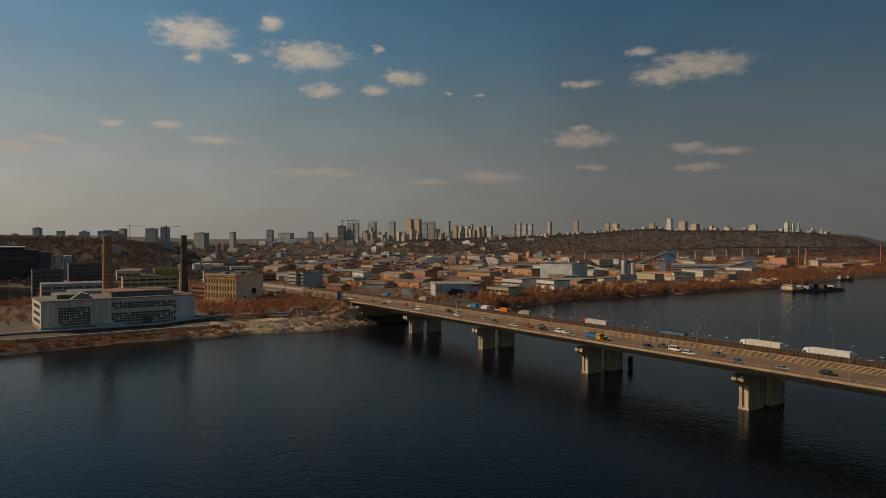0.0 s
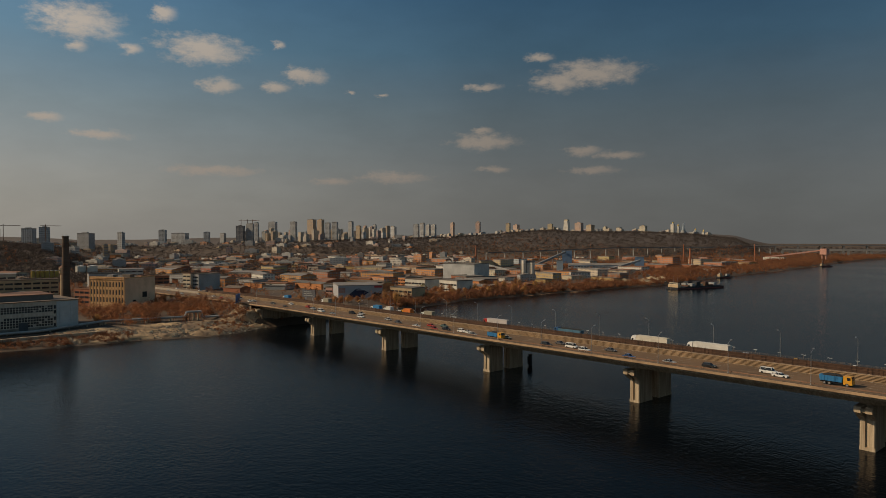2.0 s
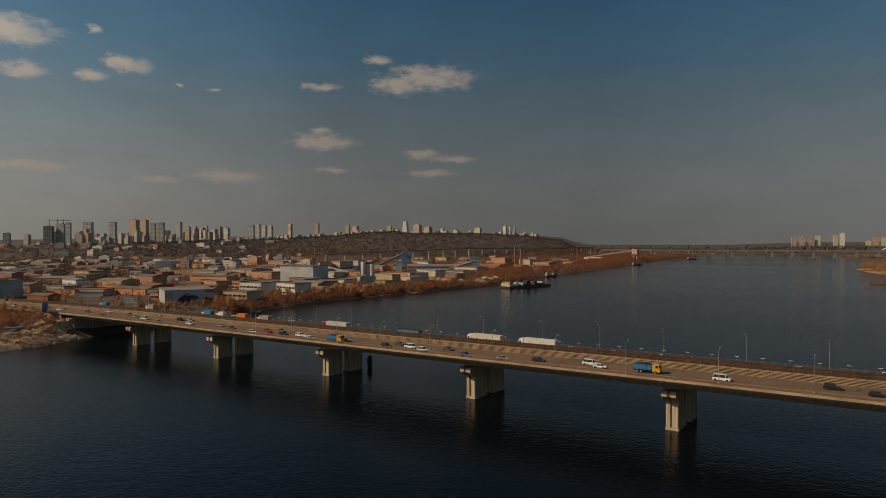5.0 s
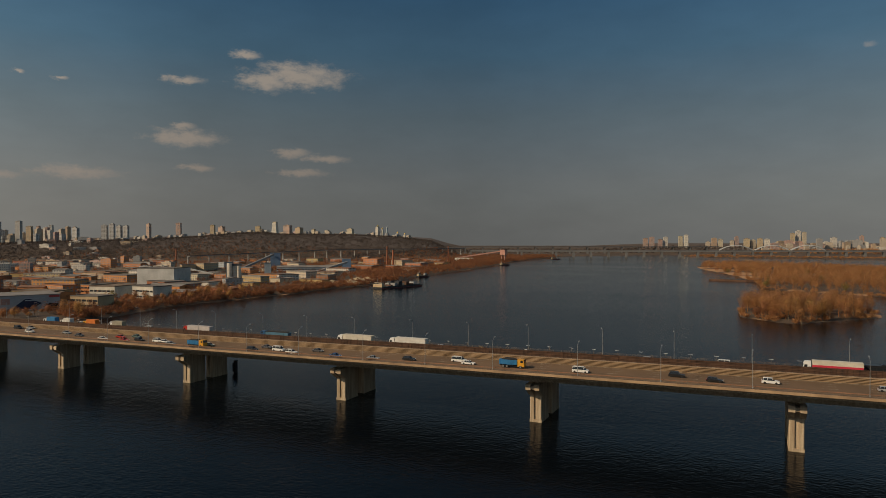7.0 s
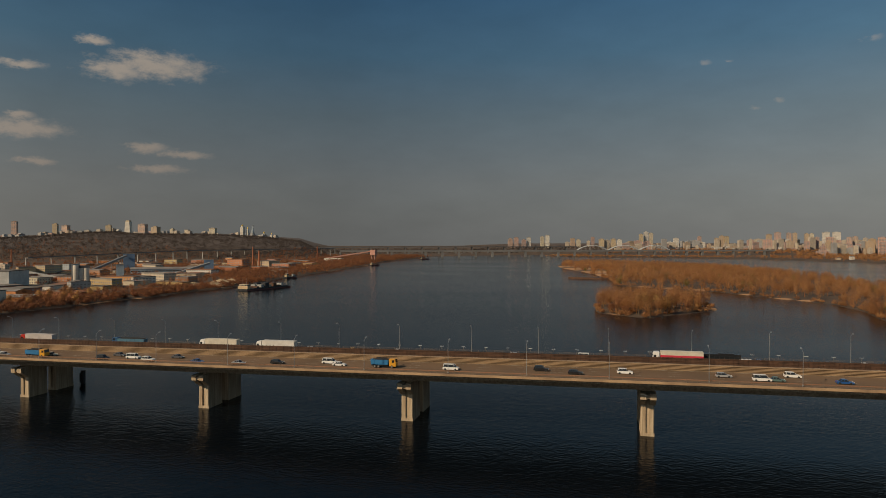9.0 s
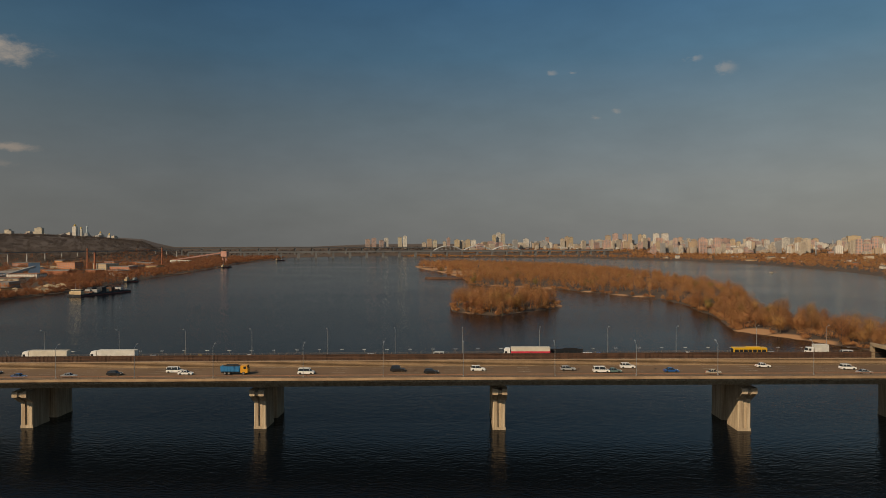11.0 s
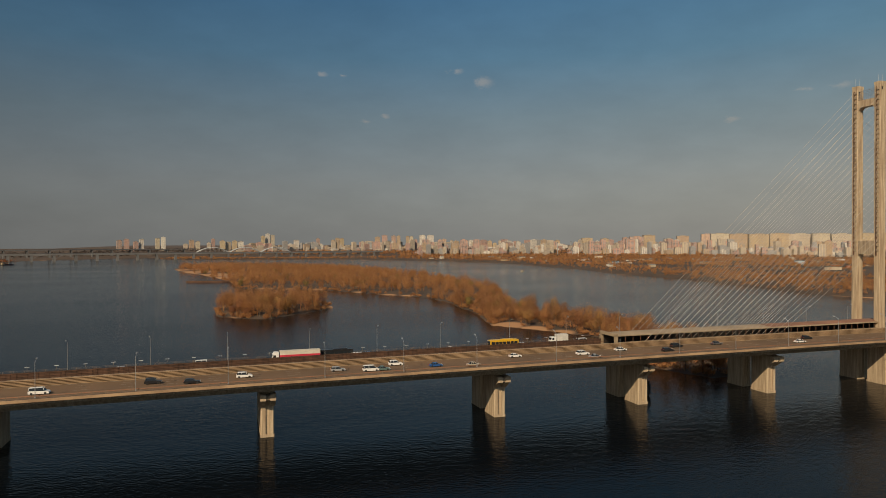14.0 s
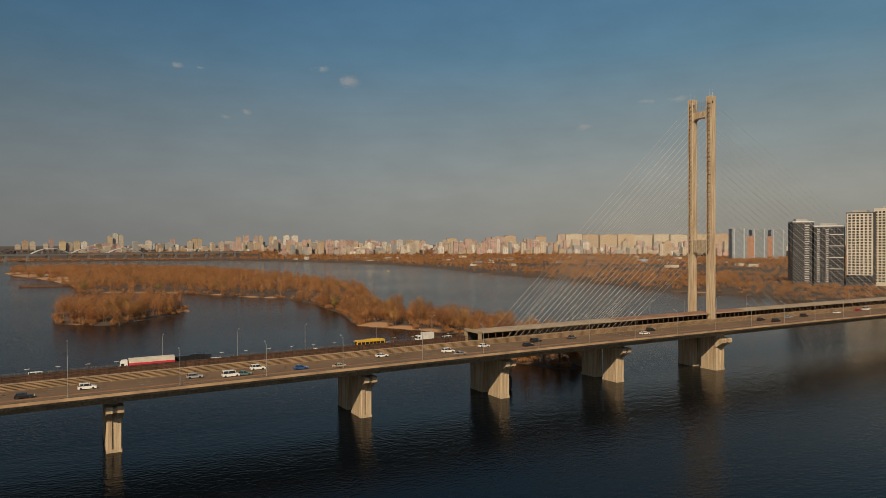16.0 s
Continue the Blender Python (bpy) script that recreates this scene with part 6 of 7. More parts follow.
PAINTS = {"white": (0.72, 0.71, 0.68), "black": (0.018, 0.018, 0.02), "silver": (0.40, 0.41, 0.42), "red": (0.42, 0.03, 0.02), "blue": (0.03, 0.12, 0.36), "grey": (0.12, 0.12, 0.13), "green": (0.10, 0.16, 0.15), "beige": (0.45, 0.40, 0.30), "yellow": (0.62, 0.36, 0.02)}


def wheels(parent, xs, half, r, w=0.24, rims=True):
    tm, rm = Geo().tube((0, -w / 2, 0), (0, w / 2, 0), r, r, 14).mesh("wheel"), Geo().tube((0, -w / 2 - 0.02, 0), (0, w / 2 + 0.02, 0), r * 0.6, r * 0.6, 10).mesh("rim")
    tm.materials.append(tyre), rm.materials.append(rim_m)
    for x in xs:
        for y in (-half, half):
            wl_ = part("wheel", tm, None, parent, at=pose(x, y, r))
            if rims:
                part("rim", rm, None, wl_)


def car(colour, kind="saloon"):
    """A car of its kind, nose towards +x, standing on z = 0."""
    L, W = {"saloon": (4.6, 0.88), "estate": (4.7, 0.9), "suv": (4.8, 0.95), "van": (5.2, 0.98)}[kind]
    c = thing("car", None, f"{colour} {'estate car' if kind == 'estate' else 'minivan' if kind == 'van' else kind} driving on the bridge", "van" if kind == "van" else "car", "traffic on the bridge")
    pm = paint(colour, PAINTS[colour], 0.3 if colour in ("silver", "grey", "blue") else 0.0)
    a = L / 2
    low = {"saloon": 0.82, "estate": 0.85, "suv": 1.0, "van": 1.05}[kind]
    body = [(-a, 0.35), (-a + 0.1, 0.25), (a - 0.1, 0.25), (a, 0.4), (a - 0.05, low * 0.75), (a - 0.5, low * 0.9), (a - 1.25, low), (-a + 0.1, low + 0.04), (-a, low * 0.8)]
    b = part("body", Geo().prism([(x, z) for x, z in body], -W, W, "y"), pm, c)
    top = {"saloon": 1.44, "estate": 1.47, "suv": 1.75, "van": 1.95}[kind]
    back = {"saloon": -a + 0.75, "estate": -a + 0.15, "suv": -a + 0.15, "van": -a + 0.06}[kind]
    fr = a - (1.3 if kind != "van" else 0.9)
    roof_b, roof_f = back + {"saloon": 0.75, "estate": 0.35, "suv": 0.3, "van": 0.1}[kind], fr - 0.8
    cab = part("cabin", Geo().add([(back, -W * 0.96, low), (fr, -W * 0.96, low), (fr, W * 0.96, low), (back, W * 0.96, low), (roof_b, -W * 0.76, top - 0.06), (roof_f, -W * 0.76, top - 0.06), (roof_f, W * 0.76, top - 0.06), (roof_b, W * 0.76, top - 0.06)],
                                   [(3, 2, 1, 0), (4, 5, 6, 7), (0, 1, 5, 4), (1, 2, 6, 5), (2, 3, 7, 6), (3, 0, 4, 7)]), auto_glass, c, "dark tinted windows")
    part("roof", Geo().prism([(roof_b - 0.05, top - 0.08), (roof_f + 0.05, top - 0.08), (roof_f - 0.1, top), (roof_b + 0.1, top)], -W * 0.78, W * 0.78, "y"), pm, cab)
    posts = Geo()
    for x in (roof_f + 0.32, (roof_b + roof_f) / 2, roof_b + (0.1 if kind != "saloon" else -0.2)):
        for y in (-1, 1):
            posts.prism([(x - 0.06, low), (x + 0.06, low), (x + 0.03, top - 0.05), (x - 0.09, top - 0.05)], *sorted((y * W * 0.70, y * W * 0.90)), "y")
    tagged(part("pillars", posts, pm, cab), kind="stuff")
    for y in (-0.62, 0.62):
        part("headlight", Geo().box(a - 0.14, a + 0.01, y - 0.18, y + 0.18, 0.58, 0.74), lamp_lens, b)
        part("tail_light", Geo().box(-a - 0.01, -a + 0.1, y - 0.16, y + 0.16, 0.62, 0.82), red_lens, b)
    wheels(c, (-a + 0.85, a - 0.9), W - 0.1, 0.33, rims=False)
    return c


def lorry(cab_col, box_col, L=16.0, kind="semi", band=None):
    """A lorry with its load box, nose towards +x."""
    names = {"semi": "articulated lorry", "tipper": "tipper lorry", "box": "box lorry"}
    t = thing("lorry", None, "", "lorry", "lorries on the bridge")
    cm = paint(*cab_col)
    bm_ = mat("load_" + box_col[0], box_col[1], 0.6, 0.2, 0.4, 3, 0.05)
    a = L / 2
    cab = part("cab", Geo().prism([(a - 2.3, 0.6), (a, 0.6), (a, 1.9), (a - 0.25, 3.0), (a - 0.7, 3.7 if kind == "semi" else 3.0), (a - 2.3, 3.7 if kind == "semi" else 3.0)], -1.2, 1.2, "y"), cm, t)
    part("windscreen", Geo().prism([(a - 0.02, 1.95), (a + 0.02, 1.9), (a - 0.2, 2.85), (a - 0.27, 2.85)], -1.1, 1.1, "y"), auto_glass, cab)
    for y in (-1.21, 1.19):
        part("side_window", Geo().box(a - 1.3, a - 0.4, y, y + 0.03, 1.9, 2.7), auto_glass, cab)
    part("chassis", Geo().box(-a, a - 0.4, -0.9, 0.9, 0.6, 1.05), tyre, t)
    if kind == "tipper":
        g = Geo().prism([(-a, 1.1), (a - 2.6, 1.1), (a - 2.5, 2.7), (-a - 0.2, 2.7)], -1.25, 1.25, "y")
        load = part("tipper_body", g, bm_, t)
        for k in range(7):
            x = -a + 0.3 + k * (L - 3.2) / 6
            for y in (-1.33, 1.25):
                part("rib", Geo().box(x - 0.08, x + 0.08, y, y + 0.08, 1.1, 2.7), bm_, load)
        part("load", Geo().prism([(-a + 0.2, 2.7), (a - 2.7, 2.7), (a - 4.0, 3.1), (-a + 1.5, 3.05)], -1.1, 1.1, "y"), tyre, t)
    else:
        load = part("load_box", Geo().box(-a, a - 2.7, -1.28, 1.28, 1.1, 4.0), bm_, t)
        part("top_rail", Geo().box(-a - 0.02, a - 2.68, -1.3, 1.3, 3.86, 4.03), bm_, load)
        if band:
            part("band", Geo().box(-a - 0.01, a - 2.69, -1.31, 1.31, 1.3, 2.7), mat("band_" + band[0], band[1], 0.6, 0.15, 0.4, 3, 0), load)
            part("lettering", Geo().box(-a + 1.5, a - 5, -1.33, -1.29, 3.0, 3.35), mat("band_" + band[0], band[1], 0.6, 0.15, 0.4, 3, 0), load, "illegible lettering bar")
    axles = (a - 1.3, a - 3.6, -a + 4.2, -a + 2.9, -a + 1.6) if kind == "semi" else (a - 1.3, -a + 2.6, -a + 1.3)
    wheels(t, axles, 1.05, 0.5, 0.35)
    tagged(t, f"{cab_col[0]} cab {names[kind]} with a {box_col[0]} load body")
    return t


def bus(colour, col, L=12.0):
    b = thing("bus", None, f"{colour} city bus crossing the bridge", "bus", "buses on the bridge")
    a = L / 2
    body = part("body", Geo().prism([(-a, 0.35), (a, 0.35), (a, 2.2), (a - 0.25, 3.05), (-a + 0.1, 3.05), (-a, 2.8)], -1.25, 1.25, "y"), paint(colour, col), b)
    for k in range(7):
        x = -a + 0.5 + k * (L - 0.8) / 7
        for y in (-1.28, 1.24):
            part("window", Geo().box(x, x + (L - 0.8) / 7 - 0.22, y, y + 0.04, 1.3, 2.4), auto_glass, body)
    part("windscreen", Geo().prism([(a + 0.02, 1.1), (a + 0.02, 2.2), (a - 0.2, 2.85), (a - 0.25, 2.85)], -1.1, 1.1, "y"), auto_glass, body)
    part("roof_unit", Geo().box(-a + 2, a - 5, -0.8, 0.8, 3.05, 3.3), paint(colour, col), b)
    wheels(b, (a - 2.2, -a + 3.0), 1.08, 0.48, 0.3)
    return b


LANES = (-4.4, -0.75, 2.95, 6.45, 9.0)
EASTBOUND = {
    ("red", "saloon"): [(-257, 0), (-268, 2), (394, 4), (-398, 3), (-520, 1)], ("white", "suv"): [(-241, 1), (-167, 0), (-1, 2), (117, 2), (-326, 1), (48, 3)], ("silver", "saloon"): [(-470, 2), (-560, 0), (-660, 3), (-700, 1), (-230, 0), (-131, 0), (118, 0), (-305, 2), (-500, 3), (-605, 1), (-340, 4)],
    ("black", "suv"): [(-186, 0), (-27, 2), (160, 3), (305, 1), (-346, 3), (339, 3)], ("white", "van"): [(-176, 1), (-100, 2), (38, 1), (-56, 1), (-369, 1), (403, 4)], ("grey", "saloon"): [(-160, 2), (-185, 2), (179, 3), (-291, 1), (-440, 2)],
    ("blue", "saloon"): [(-147, 0), (60, 1)], ("black", "estate"): [(-118, 1), (-16, 1), (151, 1), (225, 3), (-252, 1), (303, 3), (-408, 0)], ("white", "saloon"): [(-95, 1), (92, 3), (135, 3), (-237, 1), (-271, 0), (214, 1), (370, 3), (-470, 1), (-545, 2), (-585, 3), (-425, 4)],
    ("silver", "estate"): [(28, 2), (326, 3), (-350, 0), (-385, 2)], ("green", "saloon"): [(42, 1), (-262, 3)], ("beige", "saloon"): [(72, 0), (-212, 1)]}
WESTBOUND = {
    ("white", "saloon"): [(-462, 1), (-505, 0), (-540, 1), (-590, 0), (-640, 1), (-690, 0), (-201, 0), (-84, 1), (-64, 0), (75, 1), (57, 0), (-285, 0), (-350, 1)], ("yellow", "saloon"): [(-102, 1)], ("blue", "saloon"): [(-91, 0), (43, 1), (-375, 0)], ("red", "saloon"): [(-48, 0), (-415, 1)],
    ("white", "van"): [(-15, 1), (38, 0), (131, 1), (-329, 1), (-280, 1)], ("black", "saloon"): [(-480, 0), (-565, 1), (-615, 0), (88, 0), (64, 1), (20, 1), (112, 0), (-222, 1)], ("silver", "estate"): [(104, 1), (-40, 1), (-120, 1), (-435, 0)]}
FAR_LANES = (25.6, 28.8)


def build_traffic():
    rng = random.Random(8)

    def place(made, spots, lanes, turn):
        first = True
        for s, lane in spots:
            m = on_deck(s, lanes[lane] + rng.uniform(-0.25, 0.25), 0.035, turn + rng.uniform(-0.8, 0.8))
            if first:
                made.matrix_basis, first = m, False
            else:
                copy_thing(made, m)

    for (colour, kind), spots in EASTBOUND.items():
        place(car(colour, kind), spots, LANES, 0)
    for (colour, kind), spots in WESTBOUND.items():
        place(car(colour, kind), spots, FAR_LANES, 180)
    cream, white, red = ("cream", (0.60, 0.55, 0.45)), ("white", PAINTS["white"]), ("red", PAINTS["red"])
    orange, blue, dblue = ("orange", (0.60, 0.16, 0.02)), ("blue", (0.02, 0.17, 0.38)), ("dark blue", (0.03, 0.09, 0.20))
    place(lorry(("orange", (0.62, 0.30, 0.03)), blue, 8.6, "tipper"), [(-79, 1), (-215, 0)], LANES, 0)
    place(lorry(white, cream, 16.5, "semi", ("red", (0.55, 0.03, 0.06))), [(17, 0)], FAR_LANES, 180)
    place(lorry(red, ("pale grey", (0.48, 0.44, 0.42)), 16.5, "semi"), [(-244, 0)], FAR_LANES, 180)
    place(lorry(white, ("cream", (0.60, 0.55, 0.45)), 16.5, "semi"), [(-157, 0)], FAR_LANES, 180)
    place(lorry(white, ("white", (0.62, 0.60, 0.55)), 16.5, "semi"), [(-132, 0)], FAR_LANES, 180)
    place(lorry(orange, orange, 9.0, "box"), [(-317, 0)], FAR_LANES, 180)
    place(lorry(white, ("khaki", (0.30, 0.27, 0.20)), 9.5, "box"), [(-298, 0), (144, 0), (-412, 1)], FAR_LANES, 180)
    place(lorry(dblue, ("dull blue", (0.06, 0.16, 0.24)), 15.0, "tipper"), [(-201, 1)], FAR_LANES, 180)
    place(lorry(white, blue, 9.0, "box"), [(-348, 0), (-462, 0)], FAR_LANES, 180)
    place(lorry(white, ("white", (0.62, 0.60, 0.55)), 7.5, "box"), [(121, 1), (-335, 0)], FAR_LANES, 180)
    place(bus("yellow", (0.66, 0.36, 0.02)), [(97, 1)], FAR_LANES, 180)
    place(bus("black", (0.02, 0.02, 0.022)), [(31.5, 1)], FAR_LANES, 180)


build_traffic()

# ---------------------------------------------------------------- trees
def twigs(centres, heights, spreads, count, size, rs, low=0.28):
    """Small sprays of twigs set over lumpy rounded crowns, one crown over each foot; all trees in one array of triangles."""
    n = len(centres) * count
    c = np.repeat(np.asarray(centres, float), count, 0)
    h, r = np.repeat(heights, count), np.repeat(spreads, count)
    d = rs.normal(size=(n, 3))
    d /= np.linalg.norm(d, axis=1)[:, None]
    rad = rs.uniform(0.10, 1.0, n) ** 0.42
    az = np.arctan2(d[:, 1], d[:, 0])
    lobes = 0.80 + 0.20 * np.sin(3.0 * az + c[:, 0] * 1.7) * np.cos(2.4 * d[:, 2] + c[:, 1]) + 0.13 * np.sin(7.0 * az + c[:, 1]) * np.sin(6.0 * d[:, 2] + c[:, 0])
    pos = np.stack([d[:, 0] * r * rad * lobes, d[:, 1] * r * rad * lobes, h * (low + (1 - low) * (0.48 + 0.52 * d[:, 2] * rad * lobes))], 1)
    out = d * np.array([1.0, 1.0, 0.9]) + np.array([0, 0, 0.15]) + rs.normal(size=(n, 3)) * 0.30
    out /= np.linalg.norm(out, axis=1)[:, None] + 1e-9
    way_ = np.array([0, 0, 0.45]) + rs.normal(size=(n, 3))
    way_ -= out * (way_ * out).sum(1)[:, None]
    way_ /= np.linalg.norm(way_, axis=1)[:, None] + 1e-9
    side = np.cross(way_, out)
    ln = size * rs.uniform(1.4, 3.0, n)
    w = size * rs.uniform(0.7, 1.5, n)
    p = c + pos
    round_ = d * np.array([1.0, 1.0, 0.9]) + np.array([0, 0, 0.12]) + rs.normal(size=(n, 3)) * 0.16
    round_ /= np.linalg.norm(round_, axis=1)[:, None]
    co = np.stack([p - way_ * (ln * 0.5)[:, None] - side * (w * 0.5)[:, None], p - way_ * (ln * 0.5)[:, None] + side * (w * 0.5)[:, None], p + way_ * (ln * 0.5)[:, None]], 1).reshape(-1, 3)
    return co, round_


def stems(centres, heights):
    """A crossed pair of tapering blades for each stem."""
    c, h = np.asarray(centres, float), np.asarray(heights)
    out = []
    for dx, dy in ((1, 0), (0, 1)):
        off = np.array([dx, dy, 0]) * (0.018 * h)[:, None]
        up = np.stack([np.zeros_like(h), np.zeros_like(h), h * 0.7], 1)
        out.append(np.stack([c - off - [0, 0, 0.8], c + off - [0, 0, 0.8], c + up], 1).reshape(-1, 3))
    co = np.concatenate(out)
    q = co.reshape(-1, 3, 3)
    face = np.cross(q[:, 1] - q[:, 0], q[:, 2] - q[:, 0])
    return co, face / (np.linalg.norm(face, axis=1)[:, None] + 1e-9)


def tri_mesh(name, co, way_out):
    """Loose triangles that are shaded as the rounded crown they belong to."""
    me = bpy.data.meshes.new(name)
    n = len(co) // 3
    me.vertices.add(n * 3)
    me.vertices.foreach_set("co", np.asarray(co, np.float32).ravel())
    me.loops.add(n * 3)
    me.loops.foreach_set("vertex_index", np.arange(n * 3, dtype=np.int32))
    me.polygons.add(n)
    me.polygons.foreach_set("loop_start", np.arange(0, n * 3, 3, dtype=np.int32))
    me.update()
    me.attributes.new("custom_normal", "FLOAT_VECTOR", "CORNER").data.foreach_set("vector", np.repeat(way_out, 3, 0).astype(np.float32).ravel())
    return me


def forest(name, pts, hs, rsd, count, size, material, label, seed, low=0.06):
    rs = np.random.RandomState(seed)
    z = ground_z(pts[:, 0], pts[:, 1])
    dry = z > 0.12
    pts, hs, rsd, z = pts[dry], hs[dry], rsd[dry], z[dry]
    c = np.stack([pts[:, 0], pts[:, 1], z - 0.2], 1)
    crowns, trunks = twigs(c, hs, rsd, count, size, rs, low), stems(c, hs)
    solid(name, tri_mesh(name, *(np.concatenate(pair) for pair in zip(crowns, trunks))), material, label, "trees", kind="stuff")


def scatter(n, seed, x0, x1, y0, y1, ok):
    rs = np.random.RandomState(seed)
    out = np.zeros((0, 2))
    while len(out) < n:
        p = np.stack([rs.uniform(x0, x1, n * 3), rs.uniform(y0, y1, n * 3)], 1)
        out = np.concatenate([out, p[ok(p[:, 0], p[:, 1])]])
    return out[:n]


def tree_model(seed, h, r, crown_mat, label):
    """One bare tree: a tapered trunk, limbs, and a crown of fine twigs."""
    rng = random.Random(seed)
    t = thing("bare_tree", None, label, "tree", "bare trees")
    g = Geo()
    bend = rng.uniform(-0.4, 0.4)
    g.tube((0, 0, -0.6), (bend * 0.4, 0, h * 0.3), h * 0.022, h * 0.016, 7)
    g.tube((bend * 0.4, 0, h * 0.3), (bend, bend, h * 0.72), h * 0.016, h * 0.006, 6)
    for k in range(7):
        a, z = k * 2.4 + rng.uniform(-0.4, 0.4), h * rng.uniform(0.25, 0.55)
        q = (r * 0.62 * math.cos(a), r * 0.62 * math.sin(a), z + h * rng.uniform(0.16, 0.3))
        g.tube((bend * 0.5, 0, z), q, h * 0.009, h * 0.004, 5)
        g.tube(q, (q[0] * 1.35, q[1] * 1.35, q[2] + h * 0.12), h * 0.004, h * 0.0015, 4)
    part("trunk", g, trunk_m, t)
    rs = np.random.RandomState(seed)
    crown = twigs(np.zeros((1, 3)), np.array([h]), np.array([r]), 1150, 0.20 + 0.005 * h, rs, 0.14)
    part("crown", tri_mesh("crown", *crown), crown_mat, t)
    return t


def build_trees():
    rs = np.random.RandomState(17)
    models = [tree_model(1, 15, 5.2, twig_m, "bare brown riverside tree with a fine twig crown"), tree_model(2, 12, 4.6, twig_m, "bare brown riverside tree with a fine twig crown"),
              tree_model(3, 17, 5.0, twig_m, "tall bare brown poplar-like tree"), tree_model(4, 9, 4.2, twig_m, "bushy bare brown willow on the bank"),
              tree_model(5, 13, 4.6, bud_m, "budding yellow-green willow tree"), tree_model(6, 5, 3.4, twig_m, "low brown shrub on the bank")]
    used = [False] * len(models)

    def plant(x, y, k, size):
        m = pose(x, y, float(ground_z(x, y)), 0, 0, rs.uniform(0, 360)) @ Matrix.Diagonal((size, size, size * rs.uniform(0.85, 1.15), 1))
        if not used[k]:
            models[k].matrix_basis, used[k] = m, True
        else:
            copy_thing(models[k], pose(0, 0, 0)).matrix_basis = m

    def wedge(n, seed, a0, a1, r0, r1, ok):
        q = np.random.RandomState(seed)
        out = np.zeros((0, 2))
        while len(out) < n:
            a, r = np.radians(q.uniform(a0, a1, n * 2)), np.sqrt(q.uniform(r0 ** 2, r1 ** 2, n * 2))
            px, py = r * np.sin(a), r * np.cos(a)
            k = ok(px, py)
            out = np.concatenate([out, np.stack([px, py], 1)[k]])
        return out[:n]

    def isle(px, py):
        open_sand = np.min([np.hypot(px - sx, py - sy) - sr * (0.9 if sr < 40 else 0.5) for sx, sy, sr in SPITS], axis=0)
        return np.where(open_sand < 0, -9.0, np.maximum(inside_dist(px, py, ISLAND), inside_dist(px, py, ISLET)) + wobble(px, py, 30, 8) * 3)

    south = scatter(215, 31, -40, 260, 255, 640, lambda a, b: (isle(a, b) > 0.5))
    for x, y in south:
        plant(x, y, int(rs.choice([0, 1, 2, 3, 4, 5], p=[0.30, 0.25, 0.12, 0.2, 0.03, 0.10])), rs.uniform(0.75, 1.15))
    bank = scatter(95, 32, -620, -420, 60, 560, lambda a, b: (lambda d, n: (d > 5) & (d < 60) & ((n < -14) | (n > 40)) & ((b > 330) | (a < -482)) & ~((a > -500) & (b < 100)))(inside_dist(a, b, WEST_LAND), near_road(a, b)[1]))
    for x, y in bank:
        plant(x, y, int(rs.choice([0, 1, 3, 4, 5], p=[0.22, 0.26, 0.26, 0.02, 0.24])), rs.uniform(0.6, 1.0))
    n = 90
    p = scatter(n, 39, -40, 82, 540, 720, lambda a, b: inside_dist(a, b, ISLET) > 2.0)
    forest("islet_wood", p, rs.uniform(16, 23, n), rs.uniform(4.6, 6.6, n), 760, 0.29, twig_far, "tall bare brown trees crowding a small islet", 40)
    n = 1560
    p = scatter(n, 33, -170, 330, 250, 1820, lambda a, b: (isle(a, b) > 1.5) & ((b > 720) | (a > 100)))
    forest("island_wood", p, rs.uniform(11, 20, n), rs.uniform(4.8, 7.4, n), 410, 0.36, twig_far, "dense bare brown wood on the river island", 41)
    n = 45
    p = scatter(n, 87, -120, 290, 300, 1500, lambda a, b: isle(a, b) > 3)
    forest("budding_willows", p, rs.uniform(9, 14, n), rs.uniform(4.6, 6.6, n), 420, 0.40, bud_m, "budding yellow-green willows among the bare wood", 88)
    n = 420
    p = scatter(n, 93, 150, 270, 252, 640, lambda a, b: isle(a, b) > 0)
    forest("undergrowth", p, rs.uniform(3, 8, n), rs.uniform(2.8, 4.6, n), 130, 0.33, twig_far, "dense brown undergrowth between the island trees", 94)
    n = 1500
    p = scatter(n, 34, -170, 320, 255, 1300, lambda a, b: (isle(a, b) > -4.5) & (isle(a, b) < 5))
    forest("island_brush", p, rs.uniform(2.5, 6.5, n), rs.uniform(2.4, 3.8, n), 100, 0.36, twig_far, "low brown brush along the island shore", 42)
    n = 2700
    p = scatter(n, 35, -820, -400, 330, 2500, lambda a, b: (lambda d: (d > -1) & (d < 50 + 60 * (b > 900)) & ~((b > 720) & (b < 860) & (d < 45)))(inside_dist(a, b, WEST_LAND)))
    forest("bank_wood", p, rs.uniform(4.5, 11, n), rs.uniform(3.2, 5.0, n), 62, 0.56, twig_west, "belt of bare brown trees along the west bank", 43)
    n = 4600
    p = scatter(n, 36, -1900, -440, -80, 1900, lambda a, b: (lambda s, q, d, r: (d > 25) & ((q < -18) | (q > 46)) & (r > 480) & (np.degrees(np.arctan2(a, b)) > -97) & ~((a > -500) & (b < 110)))(*near_road(a, b), inside_dist(a, b, WEST_LAND), np.hypot(a, b)))
    forest("town_trees", p, rs.uniform(5, 12, n), rs.uniform(3, 5.2, n), 38, 0.66, twig_west, "bare trees scattered among the works buildings", 44)


    n = 900
    p = scatter(n, 70, -560, -440, 325, 900, lambda a, b: (lambda q: (q > -1.5) & (q < 24))(inside_dist(a, b, WEST_LAND)))
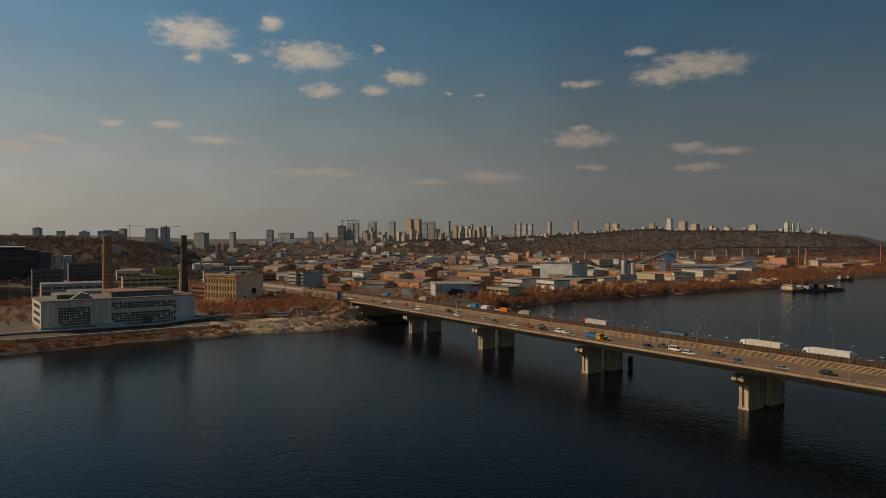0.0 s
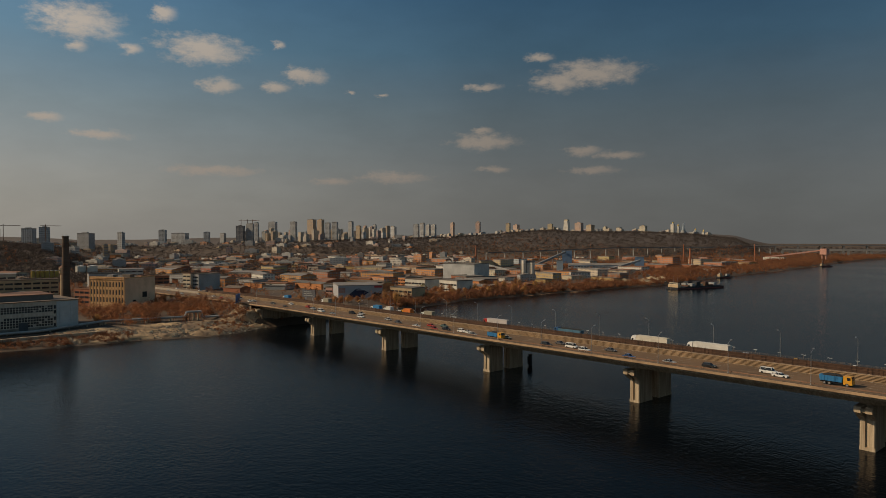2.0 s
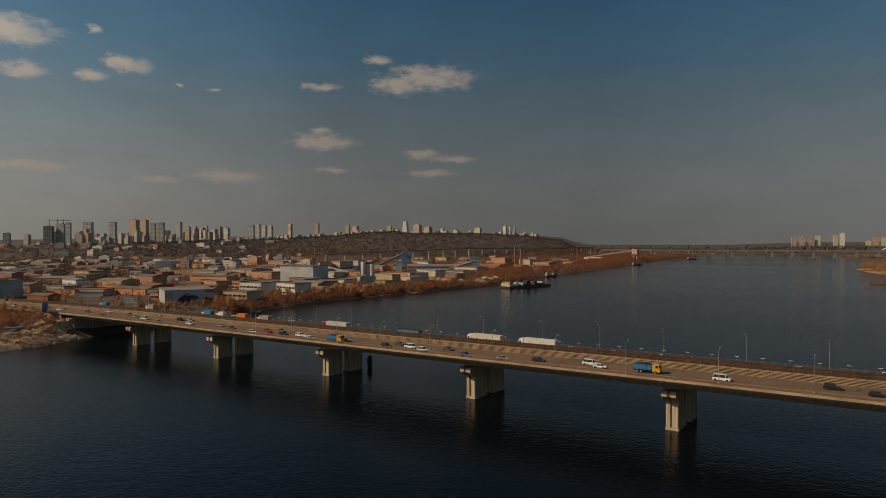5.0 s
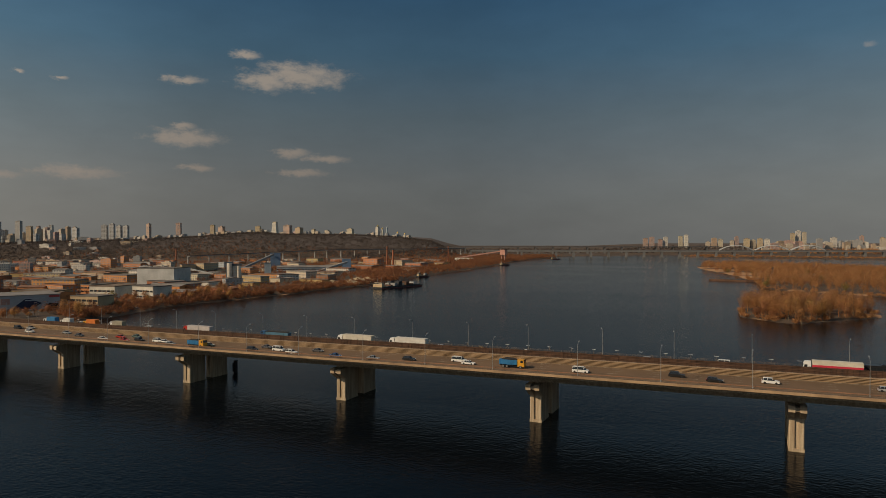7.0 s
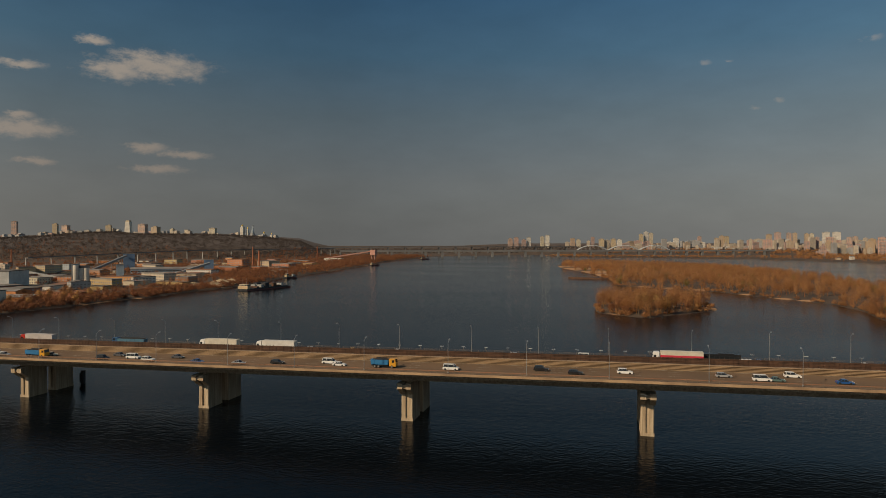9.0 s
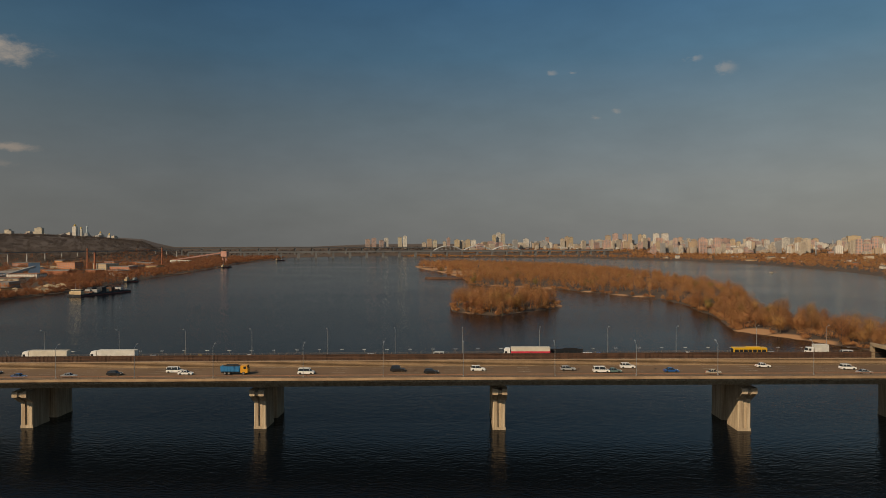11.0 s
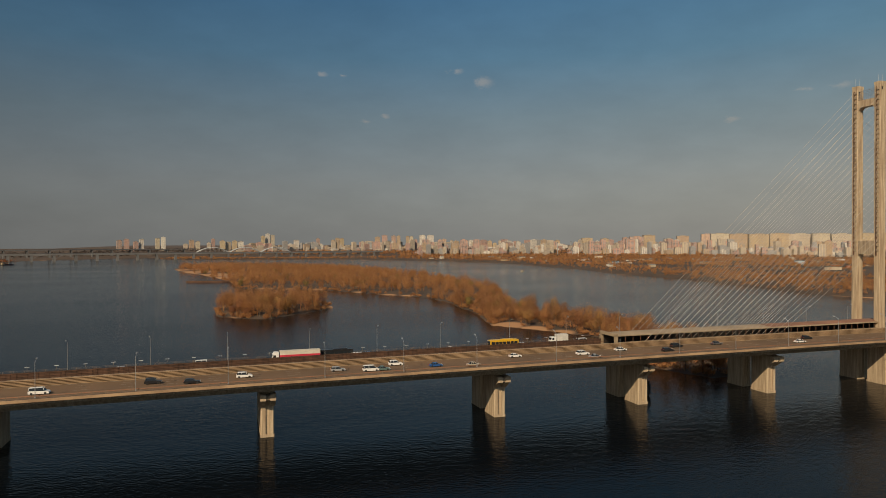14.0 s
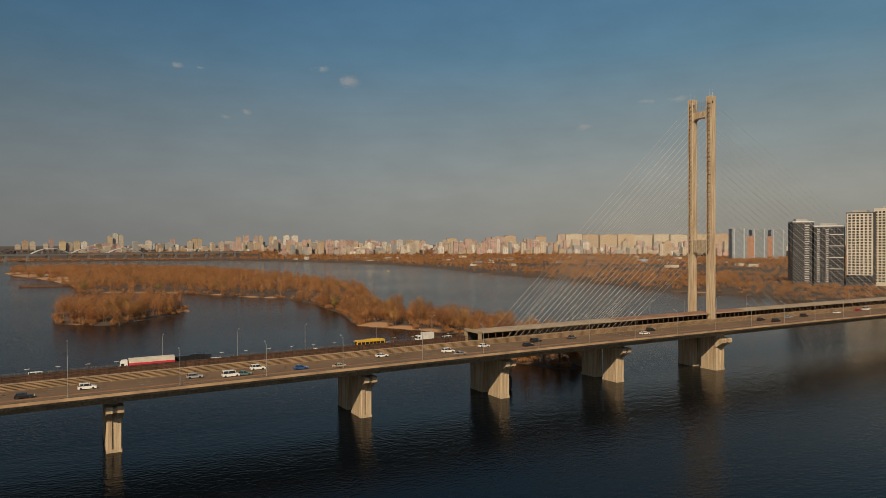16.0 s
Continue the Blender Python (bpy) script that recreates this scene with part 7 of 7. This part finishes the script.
    forest("bank_brush", p, rs.uniform(3, 8, n), rs.uniform(2.6, 4.2, n), 110, 0.38, twig_west, "dense brown brush at the water's edge", 71)
    n = 120
    p = scatter(n, 72, -460, -412, 150, 215, lambda a, b: (lambda q: (q > 1) & (q < 30))(inside_dist(a, b, WEST_LAND)))
    forest("abutment_brush", p, rs.uniform(1, 2.6, n), rs.uniform(1.2, 2.2, n), 120, 0.17, twig_west, "low reddish brush beside the abutment", 73)
    n = 3000
    p = scatter(n, 48, -1150, -480, 820, 2600, lambda a, b: (lambda q: (q > -1) & (q < 420))(inside_dist(a, b, WEST_LAND)))
    forest("north_bank_wood", p, rs.uniform(5, 12, n), rs.uniform(3.6, 6.0, n), 40, 0.70, twig_west, "brown scrub and trees on the northern west bank", 49)
    n = 800
    p = scatter(n, 50, -460, -405, -160, 110, lambda a, b: (lambda q: (q > -1) & (q < 16))(inside_dist(a, b, WEST_LAND)))
    forest("shore_brush", p, rs.uniform(1.2, 4.0, n), rs.uniform(1.4, 2.8, n), 90, 0.2, twig_west, "low brown brush on the near shore", 61)
    n = 130
    p = scatter(n, 62, -760, -440, 150, 205, lambda a, b: (lambda s, q: (q < -12) & (q > -30))(*near_road(a, b)))
    forest("embankment_trees", p, rs.uniform(5, 9, n), rs.uniform(2.8, 4.4, n), 170, 0.32, twig_west, "bare bushes at the foot of the road embankment", 63)
    n = 170
    p = scatter(n, 85, -565, -474, 102, 198, lambda a, b: near_road(a, b)[1] < -13)
    forest("thicket", p, rs.uniform(5, 10, n), rs.uniform(3.2, 5.2, n), 420, 0.22, twig_west, "orange-brown thicket between the pipe and the road", 86)
    n = 900
    p = scatter(n, 38, -960, -455, -120, 240, lambda a, b: (lambda s, q: ((q < -13) | (q > 48)) & (inside_dist(a, b, WEST_LAND) > 12) & ~((a > -525) & (b < 100)) & ~((a > -620) & (a < -565) & (b > 110) & (b < 185)))(*near_road(a, b)))
    forest("yard_trees", p, rs.uniform(4, 11, n), rs.uniform(3.0, 5.6, n), 170, 0.32, twig_west, "orange-brown bare bushes and trees round the old works", 47)
    n = 4200
    p = wedge(n, 59, -98, -76, 930, 1650, lambda a, b: inside_dist(a, b, WEST_LAND) > 30)
    forest("ridge_wood", p, rs.uniform(6, 10, n), rs.uniform(7, 11, n), 34, 0.95, twig_hill, "dark bare wood on the ridge behind the works", 60)
    n = 8600
    p = wedge(n, 51, -62, -23.5, 1750, 3150, lambda a, b: (land_z(a, b) > 9) & (inside_dist(a, b, WEST_LAND) > 30))
    forest("hill_wood", p, rs.uniform(7, 12, n), rs.uniform(9, 13, n), 26, 1.0, twig_hill, "dark bare wood covering the western hill", 52)
    n = 5200
    p = wedge(n, 53, -97, -62, 900, 2800, lambda a, b: inside_dist(a, b, WEST_LAND) > 30)
    forest("west_wood", p, rs.uniform(6, 11, n), rs.uniform(6, 10, n), 32, 0.95, twig_hill, "dark bare trees on the slopes west of the river", 54)
    n = 3400
    p = wedge(n, 55, 4, 66, 700, 2700, lambda a, b: (lambda d: (d > 4) & ((d < 140) | (wobble(a, b, 260, 12) > 0.05)))(inside_dist(a, b, EAST_LAND)))
    forest("east_bank_wood", p, rs.uniform(6, 13, n), rs.uniform(4, 6.5, n), 38, 0.8, twig_far, "bare brown woods along the east bank", 56)
    n = 2600
    p = wedge(n, 57, -26, 60, 2700, 4300, lambda a, b: np.maximum(inside_dist(a, b, EAST_LAND), inside_dist(a, b, WEST_LAND)) > 15 + 2000 * ((np.hypot(a, b) < 3140) & (np.degrees(np.arctan2(a, b)) < 12.5)))
    forest("far_wood", p, rs.uniform(9, 16, n), rs.uniform(7, 12, n), 22, 2.2, twig_hill, "far brown woods beyond the bridges, greyed for haze", 58)

    n = 2600
    p = wedge(n, 81, -13, 45, 2640, 3420, lambda a, b: (inside_dist(a, b, EAST_LAND) > 2) & ((np.hypot(a, b) > 3140) | (np.degrees(np.arctan2(a, b)) > 12.5)))
    forest("far_belt", p, rs.uniform(10, 17, n), rs.uniform(7, 11, n), 22, 2.0, twig_far, "far brown tree belt at the foot of the town", 82)
    n = 450
    p = wedge(n, 91, -9, 11, 2660, 3000, lambda a, b: (inside_dist(a, b, EAST_LAND) > 1) & (inside_dist(a, b, EAST_LAND) < 60))
    forest("far_brush", p, rs.uniform(3, 6, n), rs.uniform(5, 8, n), 22, 1.2, twig_far, "low brown brush on the far shore under the bridge", 92)
    n = 2400
    p = wedge(n, 83, 10, 62, 1700, 2680, lambda a, b: inside_dist(a, b, EAST_LAND) > 60)
    forest("suburb_trees", p, rs.uniform(6, 14, n), rs.uniform(4, 7.5, n), 30, 1.2, twig_far, "bare brown trees between the suburban houses", 84)

    n = 1500
    p = wedge(n, 89, 34, 68, 640, 1350, lambda a, b: (lambda q, d: (d > 2) & ((q < -14) | (q > 52)) & (np.hypot(a - 846, b - 530) > 52) & (wobble(a, b, 90, 15) > -0.25))(near_road(a, b)[1], inside_dist(a, b, EAST_LAND)))
    forest("shore_thicket", p, rs.uniform(3.5, 9, n), rs.uniform(3.0, 5.4, n), 90, 0.42, twig_far, "tan bare bushes and trees on the east shore", 90)


build_trees()
